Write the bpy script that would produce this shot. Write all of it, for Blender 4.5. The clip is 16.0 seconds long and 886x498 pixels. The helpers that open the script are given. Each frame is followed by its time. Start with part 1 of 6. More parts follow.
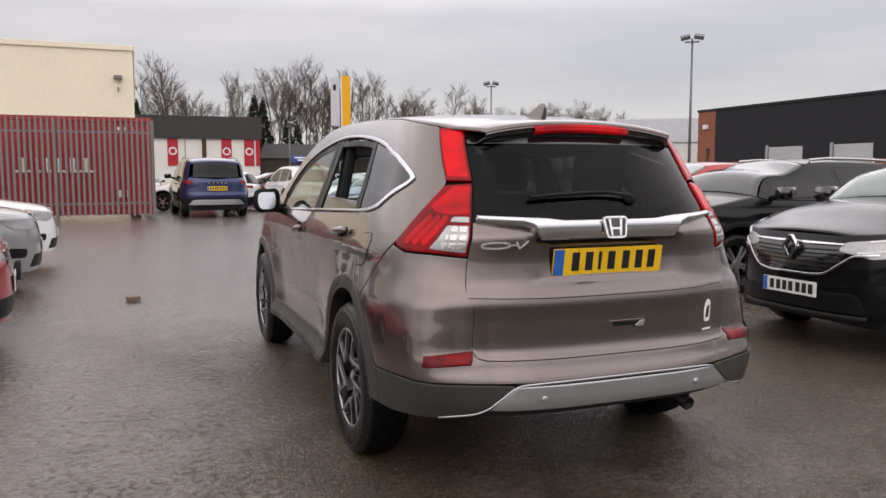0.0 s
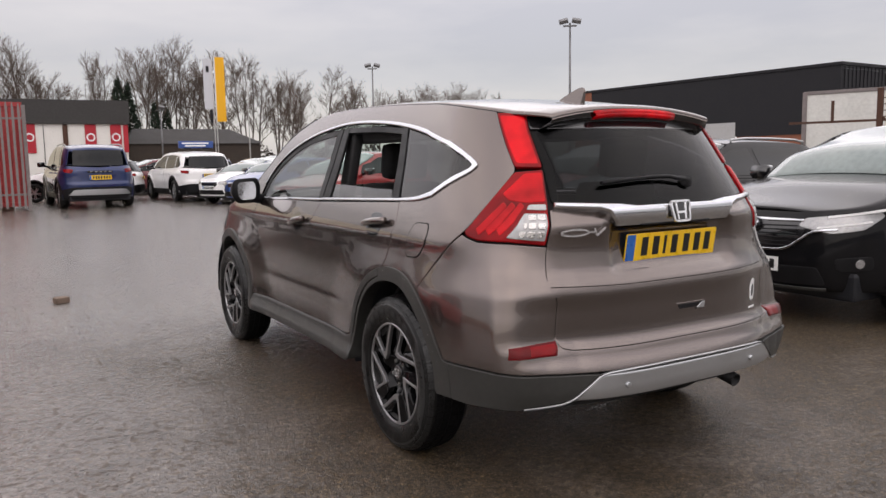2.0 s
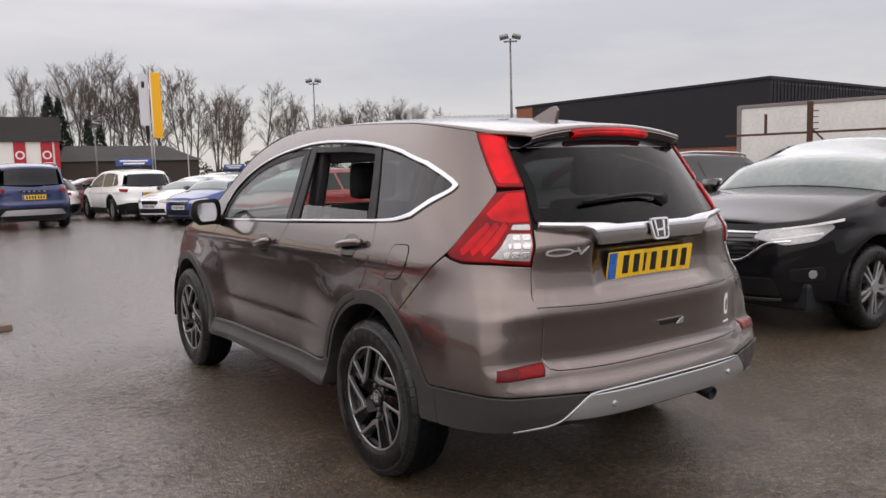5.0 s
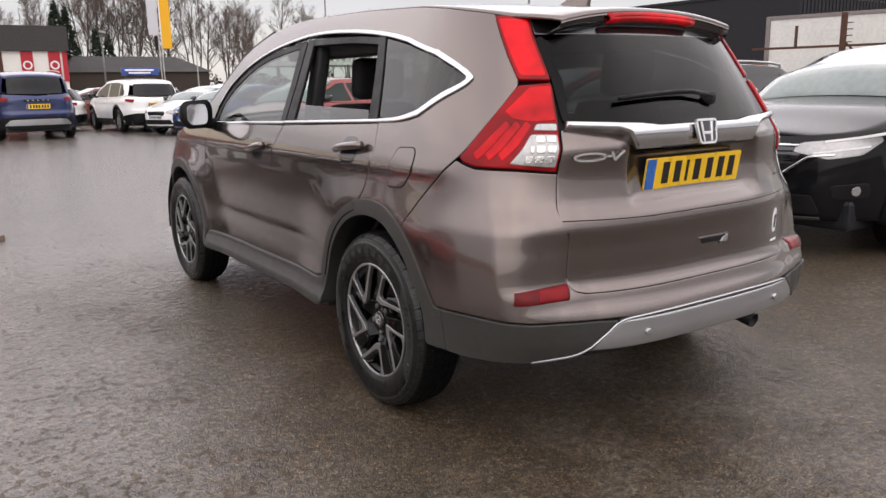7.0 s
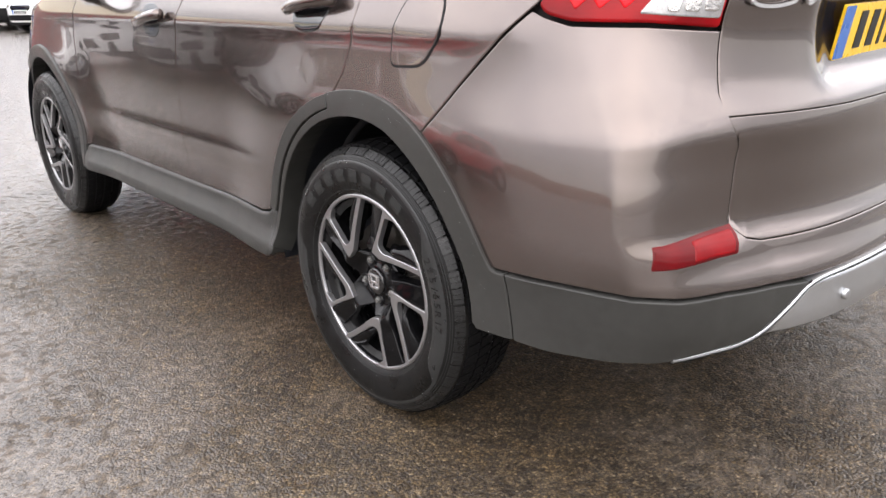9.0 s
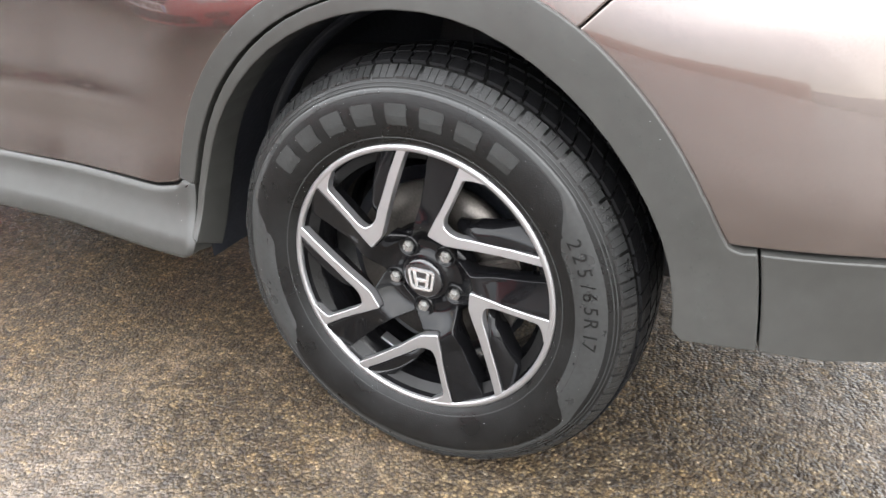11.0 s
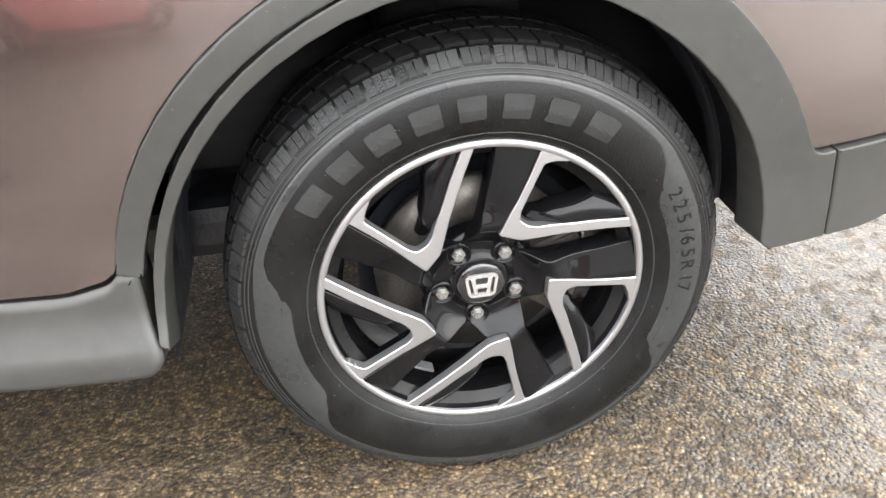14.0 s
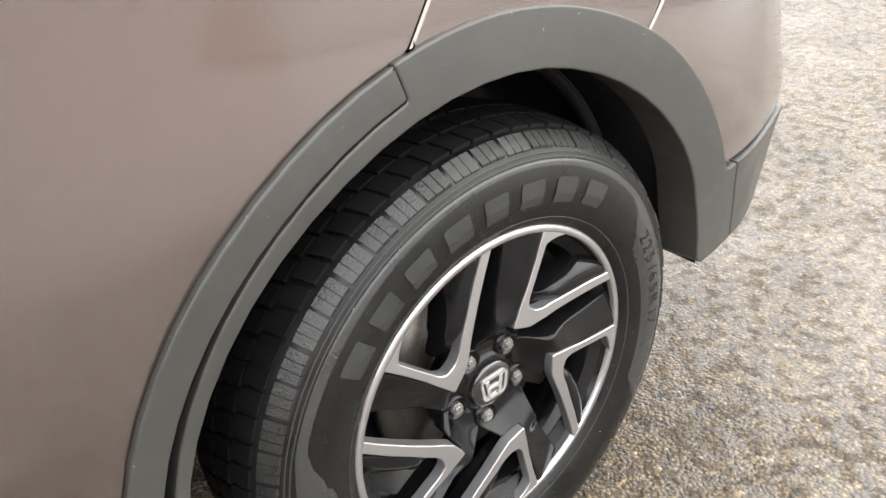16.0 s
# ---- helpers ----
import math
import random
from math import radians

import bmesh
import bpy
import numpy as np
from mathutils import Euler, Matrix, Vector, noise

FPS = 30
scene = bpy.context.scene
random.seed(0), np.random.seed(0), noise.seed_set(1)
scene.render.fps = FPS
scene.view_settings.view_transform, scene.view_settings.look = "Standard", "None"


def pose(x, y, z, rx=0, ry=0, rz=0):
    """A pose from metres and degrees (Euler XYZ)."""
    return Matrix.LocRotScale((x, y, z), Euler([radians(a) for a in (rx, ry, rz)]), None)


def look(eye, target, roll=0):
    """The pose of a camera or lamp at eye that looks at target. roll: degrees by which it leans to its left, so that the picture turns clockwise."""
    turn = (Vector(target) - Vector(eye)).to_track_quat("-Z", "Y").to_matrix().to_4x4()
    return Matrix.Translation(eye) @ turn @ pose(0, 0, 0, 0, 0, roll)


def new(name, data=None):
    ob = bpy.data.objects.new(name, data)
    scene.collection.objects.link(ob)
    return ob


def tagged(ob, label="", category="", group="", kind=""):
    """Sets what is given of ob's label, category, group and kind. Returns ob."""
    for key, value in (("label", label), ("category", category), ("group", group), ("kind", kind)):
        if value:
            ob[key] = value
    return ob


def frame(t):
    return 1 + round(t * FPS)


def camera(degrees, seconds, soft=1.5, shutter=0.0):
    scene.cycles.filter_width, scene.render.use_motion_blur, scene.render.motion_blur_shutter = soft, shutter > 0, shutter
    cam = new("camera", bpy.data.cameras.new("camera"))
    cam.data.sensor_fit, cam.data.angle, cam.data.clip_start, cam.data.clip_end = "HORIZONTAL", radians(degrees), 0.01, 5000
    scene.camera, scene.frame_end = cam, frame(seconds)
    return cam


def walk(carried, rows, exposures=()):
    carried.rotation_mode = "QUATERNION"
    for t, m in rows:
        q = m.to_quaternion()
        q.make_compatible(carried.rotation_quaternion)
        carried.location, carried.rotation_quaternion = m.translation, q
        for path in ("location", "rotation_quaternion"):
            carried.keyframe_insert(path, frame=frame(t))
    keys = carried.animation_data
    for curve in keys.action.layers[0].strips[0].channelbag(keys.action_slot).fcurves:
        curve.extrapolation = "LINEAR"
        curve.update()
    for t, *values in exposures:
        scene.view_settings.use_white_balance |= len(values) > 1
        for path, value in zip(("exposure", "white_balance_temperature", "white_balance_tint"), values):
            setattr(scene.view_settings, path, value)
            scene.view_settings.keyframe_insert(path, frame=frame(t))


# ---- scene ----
cam = camera(60.0, 16.0)
PATH = [
    (0, (-1.788, -3.481, 1.298), (-1.053, -1.63, 1.11), -0.1),
    (0.5, (-1.988, -3.391, 1.306), (-1.133, -1.594, 1.104), 0.1),
    (1, (-2.135, -3.222, 1.299), (-1.202, -1.466, 1.087), 0.1),
    (1.5, (-2.302, -3.122, 1.307), (-1.325, -1.391, 1.086), -0.6),
    (2, (-2.429, -3.05, 1.323), (-1.414, -1.343, 1.088), -1.0),
    (2.5, (-2.469, -2.952, 1.322), (-1.461, -1.242, 1.083), -1.0),
    (3, (-2.5, -2.916, 1.335), (-1.502, -1.197, 1.111), -1.4),
    (3.5, (-2.541, -2.902, 1.346), (-1.518, -1.194, 1.154), -1.5),
    (4, (-2.536, -2.914, 1.351), (-1.456, -1.239, 1.181), -1.5),
    (4.2, (-2.537, -2.932, 1.354), (-1.421, -1.281, 1.189), -1.4),
    (6.3, (-2.475, -2.829, 1.314), (-1.333, -1.217, 1.005), -0.8),
    (6.5, (-2.41, -2.769, 1.297), (-1.286, -1.15, 0.962), -0.8),
    (7, (-2.307, -2.612, 1.265), (-1.215, -0.988, 0.851), -1.1),
    (7.5, (-2.231, -2.352, 1.224), (-1.113, -0.774, 0.713), -1.8),
    (8, (-2.111, -2.09, 1.162), (-0.943, -0.572, 0.586), -1.3),
    (8.5, (-1.992, -1.804, 1.137), (-0.824, -0.307, 0.508), -1.4),
    (8.7, (-1.963, -1.682, 1.116), (-0.778, -0.205, 0.472), -1.7),
    (10.8, (-1.869, -0.608, 0.97), (-0.274, 0.238, 0.11), 0.1),
    (11, (-1.826, -0.524, 0.954), (-0.233, 0.284, 0.056), -1.2),
    (11.5, (-1.784, -0.349, 0.922), (-0.158, 0.304, -0.044), -2.7),
    (12, (-1.77, -0.207, 0.909), (-0.087, 0.244, -0.073), -2.6),
    (12.5, (-1.726, -0.103, 0.923), (-0.016, 0.202, -0.068), -2.8),
    (13, (-1.744, -0.014, 0.955), (-0.021, 0.12, -0.051), -3.2),
    (13.5, (-1.79, 0.081, 0.968), (-0.083, 0.004, -0.071), -2.7),
    (14, (-1.75, 0.177, 0.988), (-0.08, -0.059, -0.087), -3.3),
    (14.5, (-1.688, 0.272, 0.995), (-0.076, -0.18, -0.099), -3.6),
    (15, (-1.66, 0.4, 1.007), (-0.13, -0.306, -0.07), -3.7),
    (15.5, (-1.574, 0.458, 1.01), (-0.128, -0.422, -0.054), -4.5),
    (16, (-1.462, 0.516, 1.036), (-0.096, -0.527, 0.012), -5.0),
]
walk(cam, [(t, look(eye, target, roll)) for t, eye, target, roll in PATH],
     ((0, -.65, 6850, 17), (4.2, -.65, 6850, 17), (6.5, -.5, 6850, 17), (7.5, -.2, 6850, 17), (8.5, .32, 6850, 16), (8.7, .42, 6750, 15), (10.8, 1.58, 6500, 9), (12, 2.08, 6450, 8), (13, 2.13, 6500, 8), (14, 1.86, 6600, 8), (15, 1.68, 6700, 8), (16, 1.45, 6800, 8)))


# ---- sky and light ----
def overcast():
    w = bpy.data.worlds.new("overcast_sky")
    scene.world = w
    w.use_nodes = True
    nt = w.node_tree
    bg = nt.nodes["Background"]
    sky = nt.nodes.new("ShaderNodeTexSky")
    sky.sky_type, sky.sun_disc, sky.sun_elevation, sky.sun_rotation = "NISHITA", False, radians(36), radians(-146)
    tc = nt.nodes.new("ShaderNodeTexCoord")
    sep = nt.nodes.new("ShaderNodeSeparateXYZ")
    nt.links.new(tc.outputs["Generated"], sep.inputs[0])
    # cloud layers, flattened towards the horizon
    div = nt.nodes.new("ShaderNodeMapping")
    div.inputs["Scale"].default_value = (1.6, 1.6, 6.5)
    nt.links.new(tc.outputs["Generated"], div.inputs[0])
    n = nt.nodes.new("ShaderNodeTexNoise")
    n.inputs["Scale"].default_value, n.inputs["Detail"].default_value, n.inputs["Roughness"].default_value = 1.5, 6, .55
    nt.links.new(div.outputs[0], n.inputs["Vector"])
    cr = nt.nodes.new("ShaderNodeValToRGB")
    cr.color_ramp.elements[0].position, cr.color_ramp.elements[0].color = .36, (.80, .81, .85, 1)
    cr.color_ramp.elements[1].position, cr.color_ramp.elements[1].color = .68, (1.05, 1.04, 1.03, 1)
    nt.links.new(n.outputs[0], cr.inputs[0])
    hr = nt.nodes.new("ShaderNodeValToRGB")
    e = hr.color_ramp.elements
    e[0].position, e[0].color = .0, (.94, .94, .95, 1)
    e[1].position, e[1].color = 1.0, (2.4, 2.4, 2.4, 1)
    for pos, g in ((.03, .97), (.12, .87), (.20, 1.02), (.28, 2.2), (.45, 2.8), (.7, 2.6)):
        el = e.new(pos)
        el.color = (g, g, g, 1)
    nt.links.new(sep.outputs[2], hr.inputs[0])
    mul = nt.nodes.new("ShaderNodeMix")
    mul.data_type, mul.blend_type = "RGBA", "MULTIPLY"
    mul.inputs[0].default_value = 1
    nt.links.new(cr.outputs[0], mul.inputs[6])
    nt.links.new(hr.outputs[0], mul.inputs[7])
    mix = nt.nodes.new("ShaderNodeMix")
    mix.data_type = "RGBA"
    mix.inputs[0].default_value = .04
    nt.links.new(mul.outputs[2], mix.inputs[6])
    nt.links.new(sky.outputs[0], mix.inputs[7])
    nt.links.new(mix.outputs[2], bg.inputs[0])
    bg.inputs[1].default_value = SKY


SKY = 1.0
overcast()
sun = new("sun", bpy.data.lights.new("sun", "SUN"))
sun.data.energy, sun.data.angle, sun.data.color = .5, radians(75), (1, .96, .9)
sun.matrix_basis = look((-12, -18, 16), (0, 0, 0))


# ---- materials ----
def shader(name):
    m = bpy.data.materials.new(name)
    m.use_nodes = True
    return m, m.node_tree, m.node_tree.nodes["Principled BSDF"]


def add(nt, kind, **values):
    node = nt.nodes.new(kind)
    for key, value in values.items():
        if key in node.inputs:
            node.inputs[key].default_value = value
        elif key == "operation":
            node.operation = value
        elif key == "data_type":
            node.data_type = value
        elif key == "blend_type":
            node.blend_type = value
    return node


def ramp(nt, source, stops):
    r = nt.nodes.new("ShaderNodeValToRGB")
    e = r.color_ramp.elements
    while len(e) < len(stops):
        e.new(.5)
    for el, (pos, col) in zip(e, stops):
        el.position = pos
        el.color = (*col, 1) if len(col) == 3 else col
    nt.links.new(source, r.inputs[0])
    return r.outputs[0]


def grey(*v):
    return [(p, (g, g, g)) for p, g in v]


def plain(name, color, rough=.5, metal=0.0, coat=0.0, var=.15, scale=6.0, grain=0.0, grain_scale=300.0, rough_var=.1, spec=.5, trans=0.0, ior=1.45, sub=0.0):
    """A surface whose colour and gloss wander at two scales, with fine relief."""
    m, nt, b = shader(name)
    tc = add(nt, "ShaderNodeTexCoord")
    n1 = add(nt, "ShaderNodeTexNoise", Scale=scale, Detail=5.0, Roughness=.6)
    n2 = add(nt, "ShaderNodeTexNoise", Scale=scale * 9, Detail=3.0)
    for n in (n1, n2):
        nt.links.new(tc.outputs["Object"], n.inputs["Vector"])
    mix = add(nt, "ShaderNodeMath", operation="ADD")
    nt.links.new(n1.outputs[0], mix.inputs[0])
    nt.links.new(n2.outputs[0], mix.inputs[1])
    half = add(nt, "ShaderNodeMath", operation="MULTIPLY")
    half.inputs[1].default_value = .5
    nt.links.new(mix.outputs[0], half.inputs[0])
    c = np.array(color)
    col = ramp(nt, half.outputs[0], [(.3, tuple(c * (1 - var))), (.7, tuple(np.minimum(c * (1 + var), 1)))])
    nt.links.new(col, b.inputs["Base Color"])
    rr = ramp(nt, n1.outputs[0], grey((.35, max(rough - rough_var, .02)), (.65, min(rough + rough_var, 1))))
    nt.links.new(rr, b.inputs["Roughness"])
    b.inputs["Metallic"].default_value = metal
    b.inputs["Coat Weight"].default_value = coat
    b.inputs["Coat Roughness"].default_value = .03
    b.inputs["Specular IOR Level"].default_value = spec
    b.inputs["Transmission Weight"].default_value = trans
    b.inputs["IOR"].default_value = ior
    if grain:
        n3 = add(nt, "ShaderNodeTexNoise", Scale=grain_scale, Detail=2.0)
        nt.links.new(tc.outputs["Object"], n3.inputs["Vector"])
        bp = add(nt, "ShaderNodeBump", Strength=grain, Distance=.002)
        nt.links.new(n3.outputs[0], bp.inputs["Height"])
        nt.links.new(bp.outputs[0], b.inputs["Normal"])
    return m


def paint(name, color, metal=.35, rough=.34, drops=True, dirt=.05, coat_ior=1.5):
    """Metallic car paint under clear lacquer, with rain drops and a film of road dirt low down."""
    m, nt, b = shader(name)
    tc = add(nt, "ShaderNodeTexCoord")
    flake = add(nt, "ShaderNodeTexVoronoi", Scale=1400.0)
    nt.links.new(tc.outputs["Object"], flake.inputs["Vector"])
    film = add(nt, "ShaderNodeTexNoise", Scale=2.2, Detail=7.0, Roughness=.65)
    nt.links.new(tc.outputs["Object"], film.inputs["Vector"])
    c = np.array(color)
    base = ramp(nt, flake.outputs["Color"], [(0, tuple(c * .82)), (1, tuple(np.minimum(c * 1.2, 1)))])
    mixed = add(nt, "ShaderNodeMix", data_type="RGBA")
    amount = ramp(nt, film.outputs[0], grey((.42, 0), (.75, dirt)))
    nt.links.new(amount, mixed.inputs[0])
    nt.links.new(base, mixed.inputs[6])
    mixed.inputs[7].default_value = (.2, .17, .13, 1)
    nt.links.new(mixed.outputs[2], b.inputs["Base Color"])
    b.inputs["Metallic"].default_value = metal
    b.inputs["Roughness"].default_value = rough
    b.inputs["Coat Weight"].default_value = 1.0
    b.inputs["Coat IOR"].default_value = coat_ior
    b.inputs["Specular IOR Level"].default_value = .3 if max(color) > .04 else .04
    cr = ramp(nt, film.outputs[0], grey((.4, .015), (.8, .07)))
    nt.links.new(cr, b.inputs["Coat Roughness"])
    if drops:
        v = add(nt, "ShaderNodeTexVoronoi", Scale=95.0)
        nt.links.new(tc.outputs["Object"], v.inputs["Vector"])
        v2 = add(nt, "ShaderNodeTexNoise", Scale=9.0)
        nt.links.new(tc.outputs["Object"], v2.inputs["Vector"])
        bead = ramp(nt, v.outputs["Distance"], grey((.0, 1), (.28, .0)))
        here = ramp(nt, v.outputs["Color"], grey((.80, 0), (.86, 1)))
        mul = add(nt, "ShaderNodeMath", operation="MULTIPLY")
        nt.links.new(bead, mul.inputs[0])
        nt.links.new(here, mul.inputs[1])
        peel = add(nt, "ShaderNodeTexNoise", Scale=260.0)
        nt.links.new(tc.outputs["Object"], peel.inputs["Vector"])
        sm = add(nt, "ShaderNodeMath", operation="MULTIPLY_ADD")
        sm.inputs[1].default_value = .02
        nt.links.new(peel.outputs[0], sm.inputs[0])
        nt.links.new(mul.outputs[0], sm.inputs[2])
        bp = add(nt, "ShaderNodeBump", Strength=.35, Distance=.0012)
        nt.links.new(sm.outputs[0], bp.inputs["Height"])
        nt.links.new(bp.outputs[0], b.inputs["Coat Normal"])
    return m


def glass(name, tint, gloss=.03):
    """Thin tinted glass: it lets light through and mirrors the sky."""
    m, nt, b = shader(name)
    nt.nodes.remove(b)
    out = nt.nodes["Material Output"]
    tr = add(nt, "ShaderNodeBsdfTransparent", Color=(*tint, 1))
    gl = add(nt, "ShaderNodeBsdfGlossy", Roughness=.015, Color=(1, 1, 1, 1))
    lw = add(nt, "ShaderNodeLayerWeight", Blend=.5)
    pw = add(nt, "ShaderNodeMath", operation="POWER")
    pw.inputs[1].default_value = 4.5
    nt.links.new(lw.outputs["Facing"], pw.inputs[0])
    fr = add(nt, "ShaderNodeMath", operation="MULTIPLY_ADD")
    fr.inputs[1].default_value, fr.inputs[2].default_value = .9, gloss
    nt.links.new(pw.outputs[0], fr.inputs[0])
    tc = add(nt, "ShaderNodeTexCoord")
    n = add(nt, "ShaderNodeTexNoise", Scale=30.0, Detail=6.0)
    nt.links.new(tc.outputs["Object"], n.inputs["Vector"])
    rr = ramp(nt, n.outputs[0], grey((.45, .005), (.8, .09)))
    nt.links.new(rr, gl.inputs["Roughness"])
    mx = add(nt, "ShaderNodeMixShader")
    nt.links.new(fr.outputs[0], mx.inputs[0])
    nt.links.new(tr.outputs[0], mx.inputs[1])
    nt.links.new(gl.outputs[0], mx.inputs[2])
    nt.links.new(mx.outputs[0], out.inputs[0])
    return m


def lens(name, color, rough=.08, emit=0.0):
    """A coloured plastic lamp lens with ribs behind a smooth face."""
    m, nt, b = shader(name)
    tc = add(nt, "ShaderNodeTexCoord")
    w = add(nt, "ShaderNodeTexWave", Scale=38.0, Distortion=.4)
    w.bands_direction = "Z"
    nt.links.new(tc.outputs["Object"], w.inputs["Vector"])
    n = add(nt, "ShaderNodeTexNoise", Scale=7.0)
    nt.links.new(tc.outputs["Object"], n.inputs["Vector"])
    c = np.array(color)
    col = ramp(nt, w.outputs[0], [(0, tuple(c * .97)), (1, tuple(np.minimum(c * 1.03, 1)))])
    glow = ramp(nt, n.outputs[0], [(.35, (.55, .5, .5)), (.65, (1.25, 1.0, 1.0))])
    mix = add(nt, "ShaderNodeMix", data_type="RGBA", blend_type="MULTIPLY")
    mix.inputs[0].default_value = 1
    nt.links.new(col, mix.inputs[6])
    nt.links.new(glow, mix.inputs[7])
    nt.links.new(mix.outputs[2], b.inputs["Base Color"])
    b.inputs["Roughness"].default_value = .4
    b.inputs["Specular IOR Level"].default_value = .05
    b.inputs["Coat Weight"].default_value = 1
    b.inputs["Coat IOR"].default_value = 1.26
    b.inputs["Coat Roughness"].default_value = .02
    return m


def asphalt():
    """Worn wet tarmac: tan exposed stones, dark binder, pale sky sheen put into the colour, and a rippled film of water
    that mirrors the sky.
    """
    m, nt, b = shader("wet_tarmac")
    tc = add(nt, "ShaderNodeTexCoord")

    def node(kind, **k):
        n = add(nt, kind, **k)
        nt.links.new(tc.outputs["Object"], n.inputs["Vector"])
        return n

    def times(a, c):
        t = add(nt, "ShaderNodeMix", data_type="RGBA", blend_type="MULTIPLY")
        t.inputs[0].default_value = 1
        nt.links.new(a, t.inputs[6])
        nt.links.new(c, t.inputs[7])
        return t.outputs[2]

    def weigh(x, k, plus=None):
        t = add(nt, "ShaderNodeMath", operation="MULTIPLY_ADD")
        t.inputs[1].default_value = k
        t.inputs[2].default_value = 0
        nt.links.new(x, t.inputs[0])
        if plus is not None:
            nt.links.new(plus, t.inputs[2])
        return t.outputs[0]
    stones = node("ShaderNodeTexVoronoi", Scale=150.0, Randomness=1.0)
    small = node("ShaderNodeTexVoronoi", Scale=340.0)
    patch = node("ShaderNodeTexNoise", Scale=.33, Detail=6.0, Roughness=.6)
    mid = node("ShaderNodeTexNoise", Scale=2.6, Detail=6.0, Roughness=.65)
    ripple = node("ShaderNodeTexNoise", Scale=21.0, Detail=3.0, Roughness=.55)
    pokes = node("ShaderNodeTexNoise", Scale=24.0, Detail=3.0, Roughness=.6)
    mottle = node("ShaderNodeTexNoise", Scale=34.0, Detail=5.0, Roughness=.7)
    blotch = node("ShaderNodeTexNoise", Scale=7.0, Detail=5.0, Roughness=.6)
    tone = ramp(nt, stones.outputs["Color"], [(0, (.028, .021, .015)), (.3, (.060, .044, .027)), (.62, (.106, .079, .046)), (.88, (.190, .147, .084)), (1, (.32, .275, .20))])
    grit = ramp(nt, small.outputs["Color"], [(0, (.58, .56, .55)), (1, (1.05, 1.05, 1.05))])
    dark = ramp(nt, stones.outputs["Distance"], [(.36, (1, 1, 1)), (.66, (.48, .45, .43))])
    stain = ramp(nt, mid.outputs[0], [(.3, (.66, .64, .64)), (.55, (1, 1, 1)), (.75, (1.0, .95, .86))])
    fleck = ramp(nt, mottle.outputs[0], [(.38, (.62, .61, .60)), (.50, (.97, .97, .96)), (.62, (1.55, 1.52, 1.46))])
    hue = ramp(nt, blotch.outputs[0], [(.35, (.80, .80, .83)), (.5, (1, .98, .95)), (.65, (1.08, 1.0, .84))])
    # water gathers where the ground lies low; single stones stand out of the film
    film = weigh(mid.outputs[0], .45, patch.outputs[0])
    # towards the aisle and the far end the film is unbroken; this also masks the pale sheen
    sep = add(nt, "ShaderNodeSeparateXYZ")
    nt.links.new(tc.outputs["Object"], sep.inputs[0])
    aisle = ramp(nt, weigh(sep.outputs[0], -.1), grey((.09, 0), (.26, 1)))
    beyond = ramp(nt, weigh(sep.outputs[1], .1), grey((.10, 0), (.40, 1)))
    wet_sheen = add(nt, "ShaderNodeMath", operation="MAXIMUM")
    nt.links.new(aisle, wet_sheen.inputs[0])
    nt.links.new(beyond, wet_sheen.inputs[1])
    wet = ramp(nt, weigh(wet_sheen.outputs[0], .14, film), grey((.52, 0), (.82, 1)))
    out = ramp(nt, weigh(wet, -.05, weigh(wet_sheen.outputs[0], -.02, pokes.outputs[0])), grey((.49, 0), (.54, 1)))
    # broad pale patches over the worn aisle put sky sheen into the colour, with dark pits left open
    pale_sheen = add(nt, "ShaderNodeMix", data_type="RGBA")
    nt.links.new(ramp(nt, weigh(wet_sheen.outputs[0], .30, weigh(mid.outputs[0], .35, patch.outputs[0])), grey((.70, 0), (.96, .75))), pale_sheen.inputs[0])
    nt.links.new(times(times(times(tone, grit), dark), hue), pale_sheen.inputs[6])
    pits = ramp(nt, pokes.outputs[0], [(.40, (.060, .050, .045)), (.47, (.172, .148, .131))])
    nt.links.new(times(pits, grit), pale_sheen.inputs[7])
    nt.links.new(times(times(pale_sheen.outputs[2], stain), fleck), b.inputs["Base Color"])
    b.inputs["Roughness"].default_value = .6
    b.inputs["Specular IOR Level"].default_value = .35
    height = weigh(stones.outputs["Distance"], -1.0, weigh(small.outputs["Distance"], -.35))
    bp = add(nt, "ShaderNodeBump", Strength=.7, Distance=.005)
    nt.links.new(height, bp.inputs["Height"])
    nt.links.new(bp.outputs[0], b.inputs["Normal"])
    one = add(nt, "ShaderNodeValue")
    one.outputs[0].default_value = 1.5
    keep = add(nt, "ShaderNodeMath", operation="MULTIPLY")
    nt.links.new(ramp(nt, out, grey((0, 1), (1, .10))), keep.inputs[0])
    nt.links.new(ramp(nt, wet_sheen.outputs[0], grey((0, .5), (1, 1))), keep.inputs[1])
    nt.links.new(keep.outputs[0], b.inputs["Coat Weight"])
    nt.links.new(weigh(beyond, .35, weigh(wet_sheen.outputs[0], .35, one.outputs[0])), b.inputs["Coat IOR"])
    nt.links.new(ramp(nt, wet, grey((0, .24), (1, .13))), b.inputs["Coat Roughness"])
    soft = weigh(ripple.outputs[0], 1.2, weigh(stones.outputs["Distance"], -.22, out))
    cb = add(nt, "ShaderNodeBump", Distance=.017)
    nt.links.new(ramp(nt, wet, grey((0, .8), (1, .45))), cb.inputs["Strength"])
    nt.links.new(soft, cb.inputs["Height"])
    nt.links.new(cb.outputs[0], b.inputs["Coat Normal"])
    return m


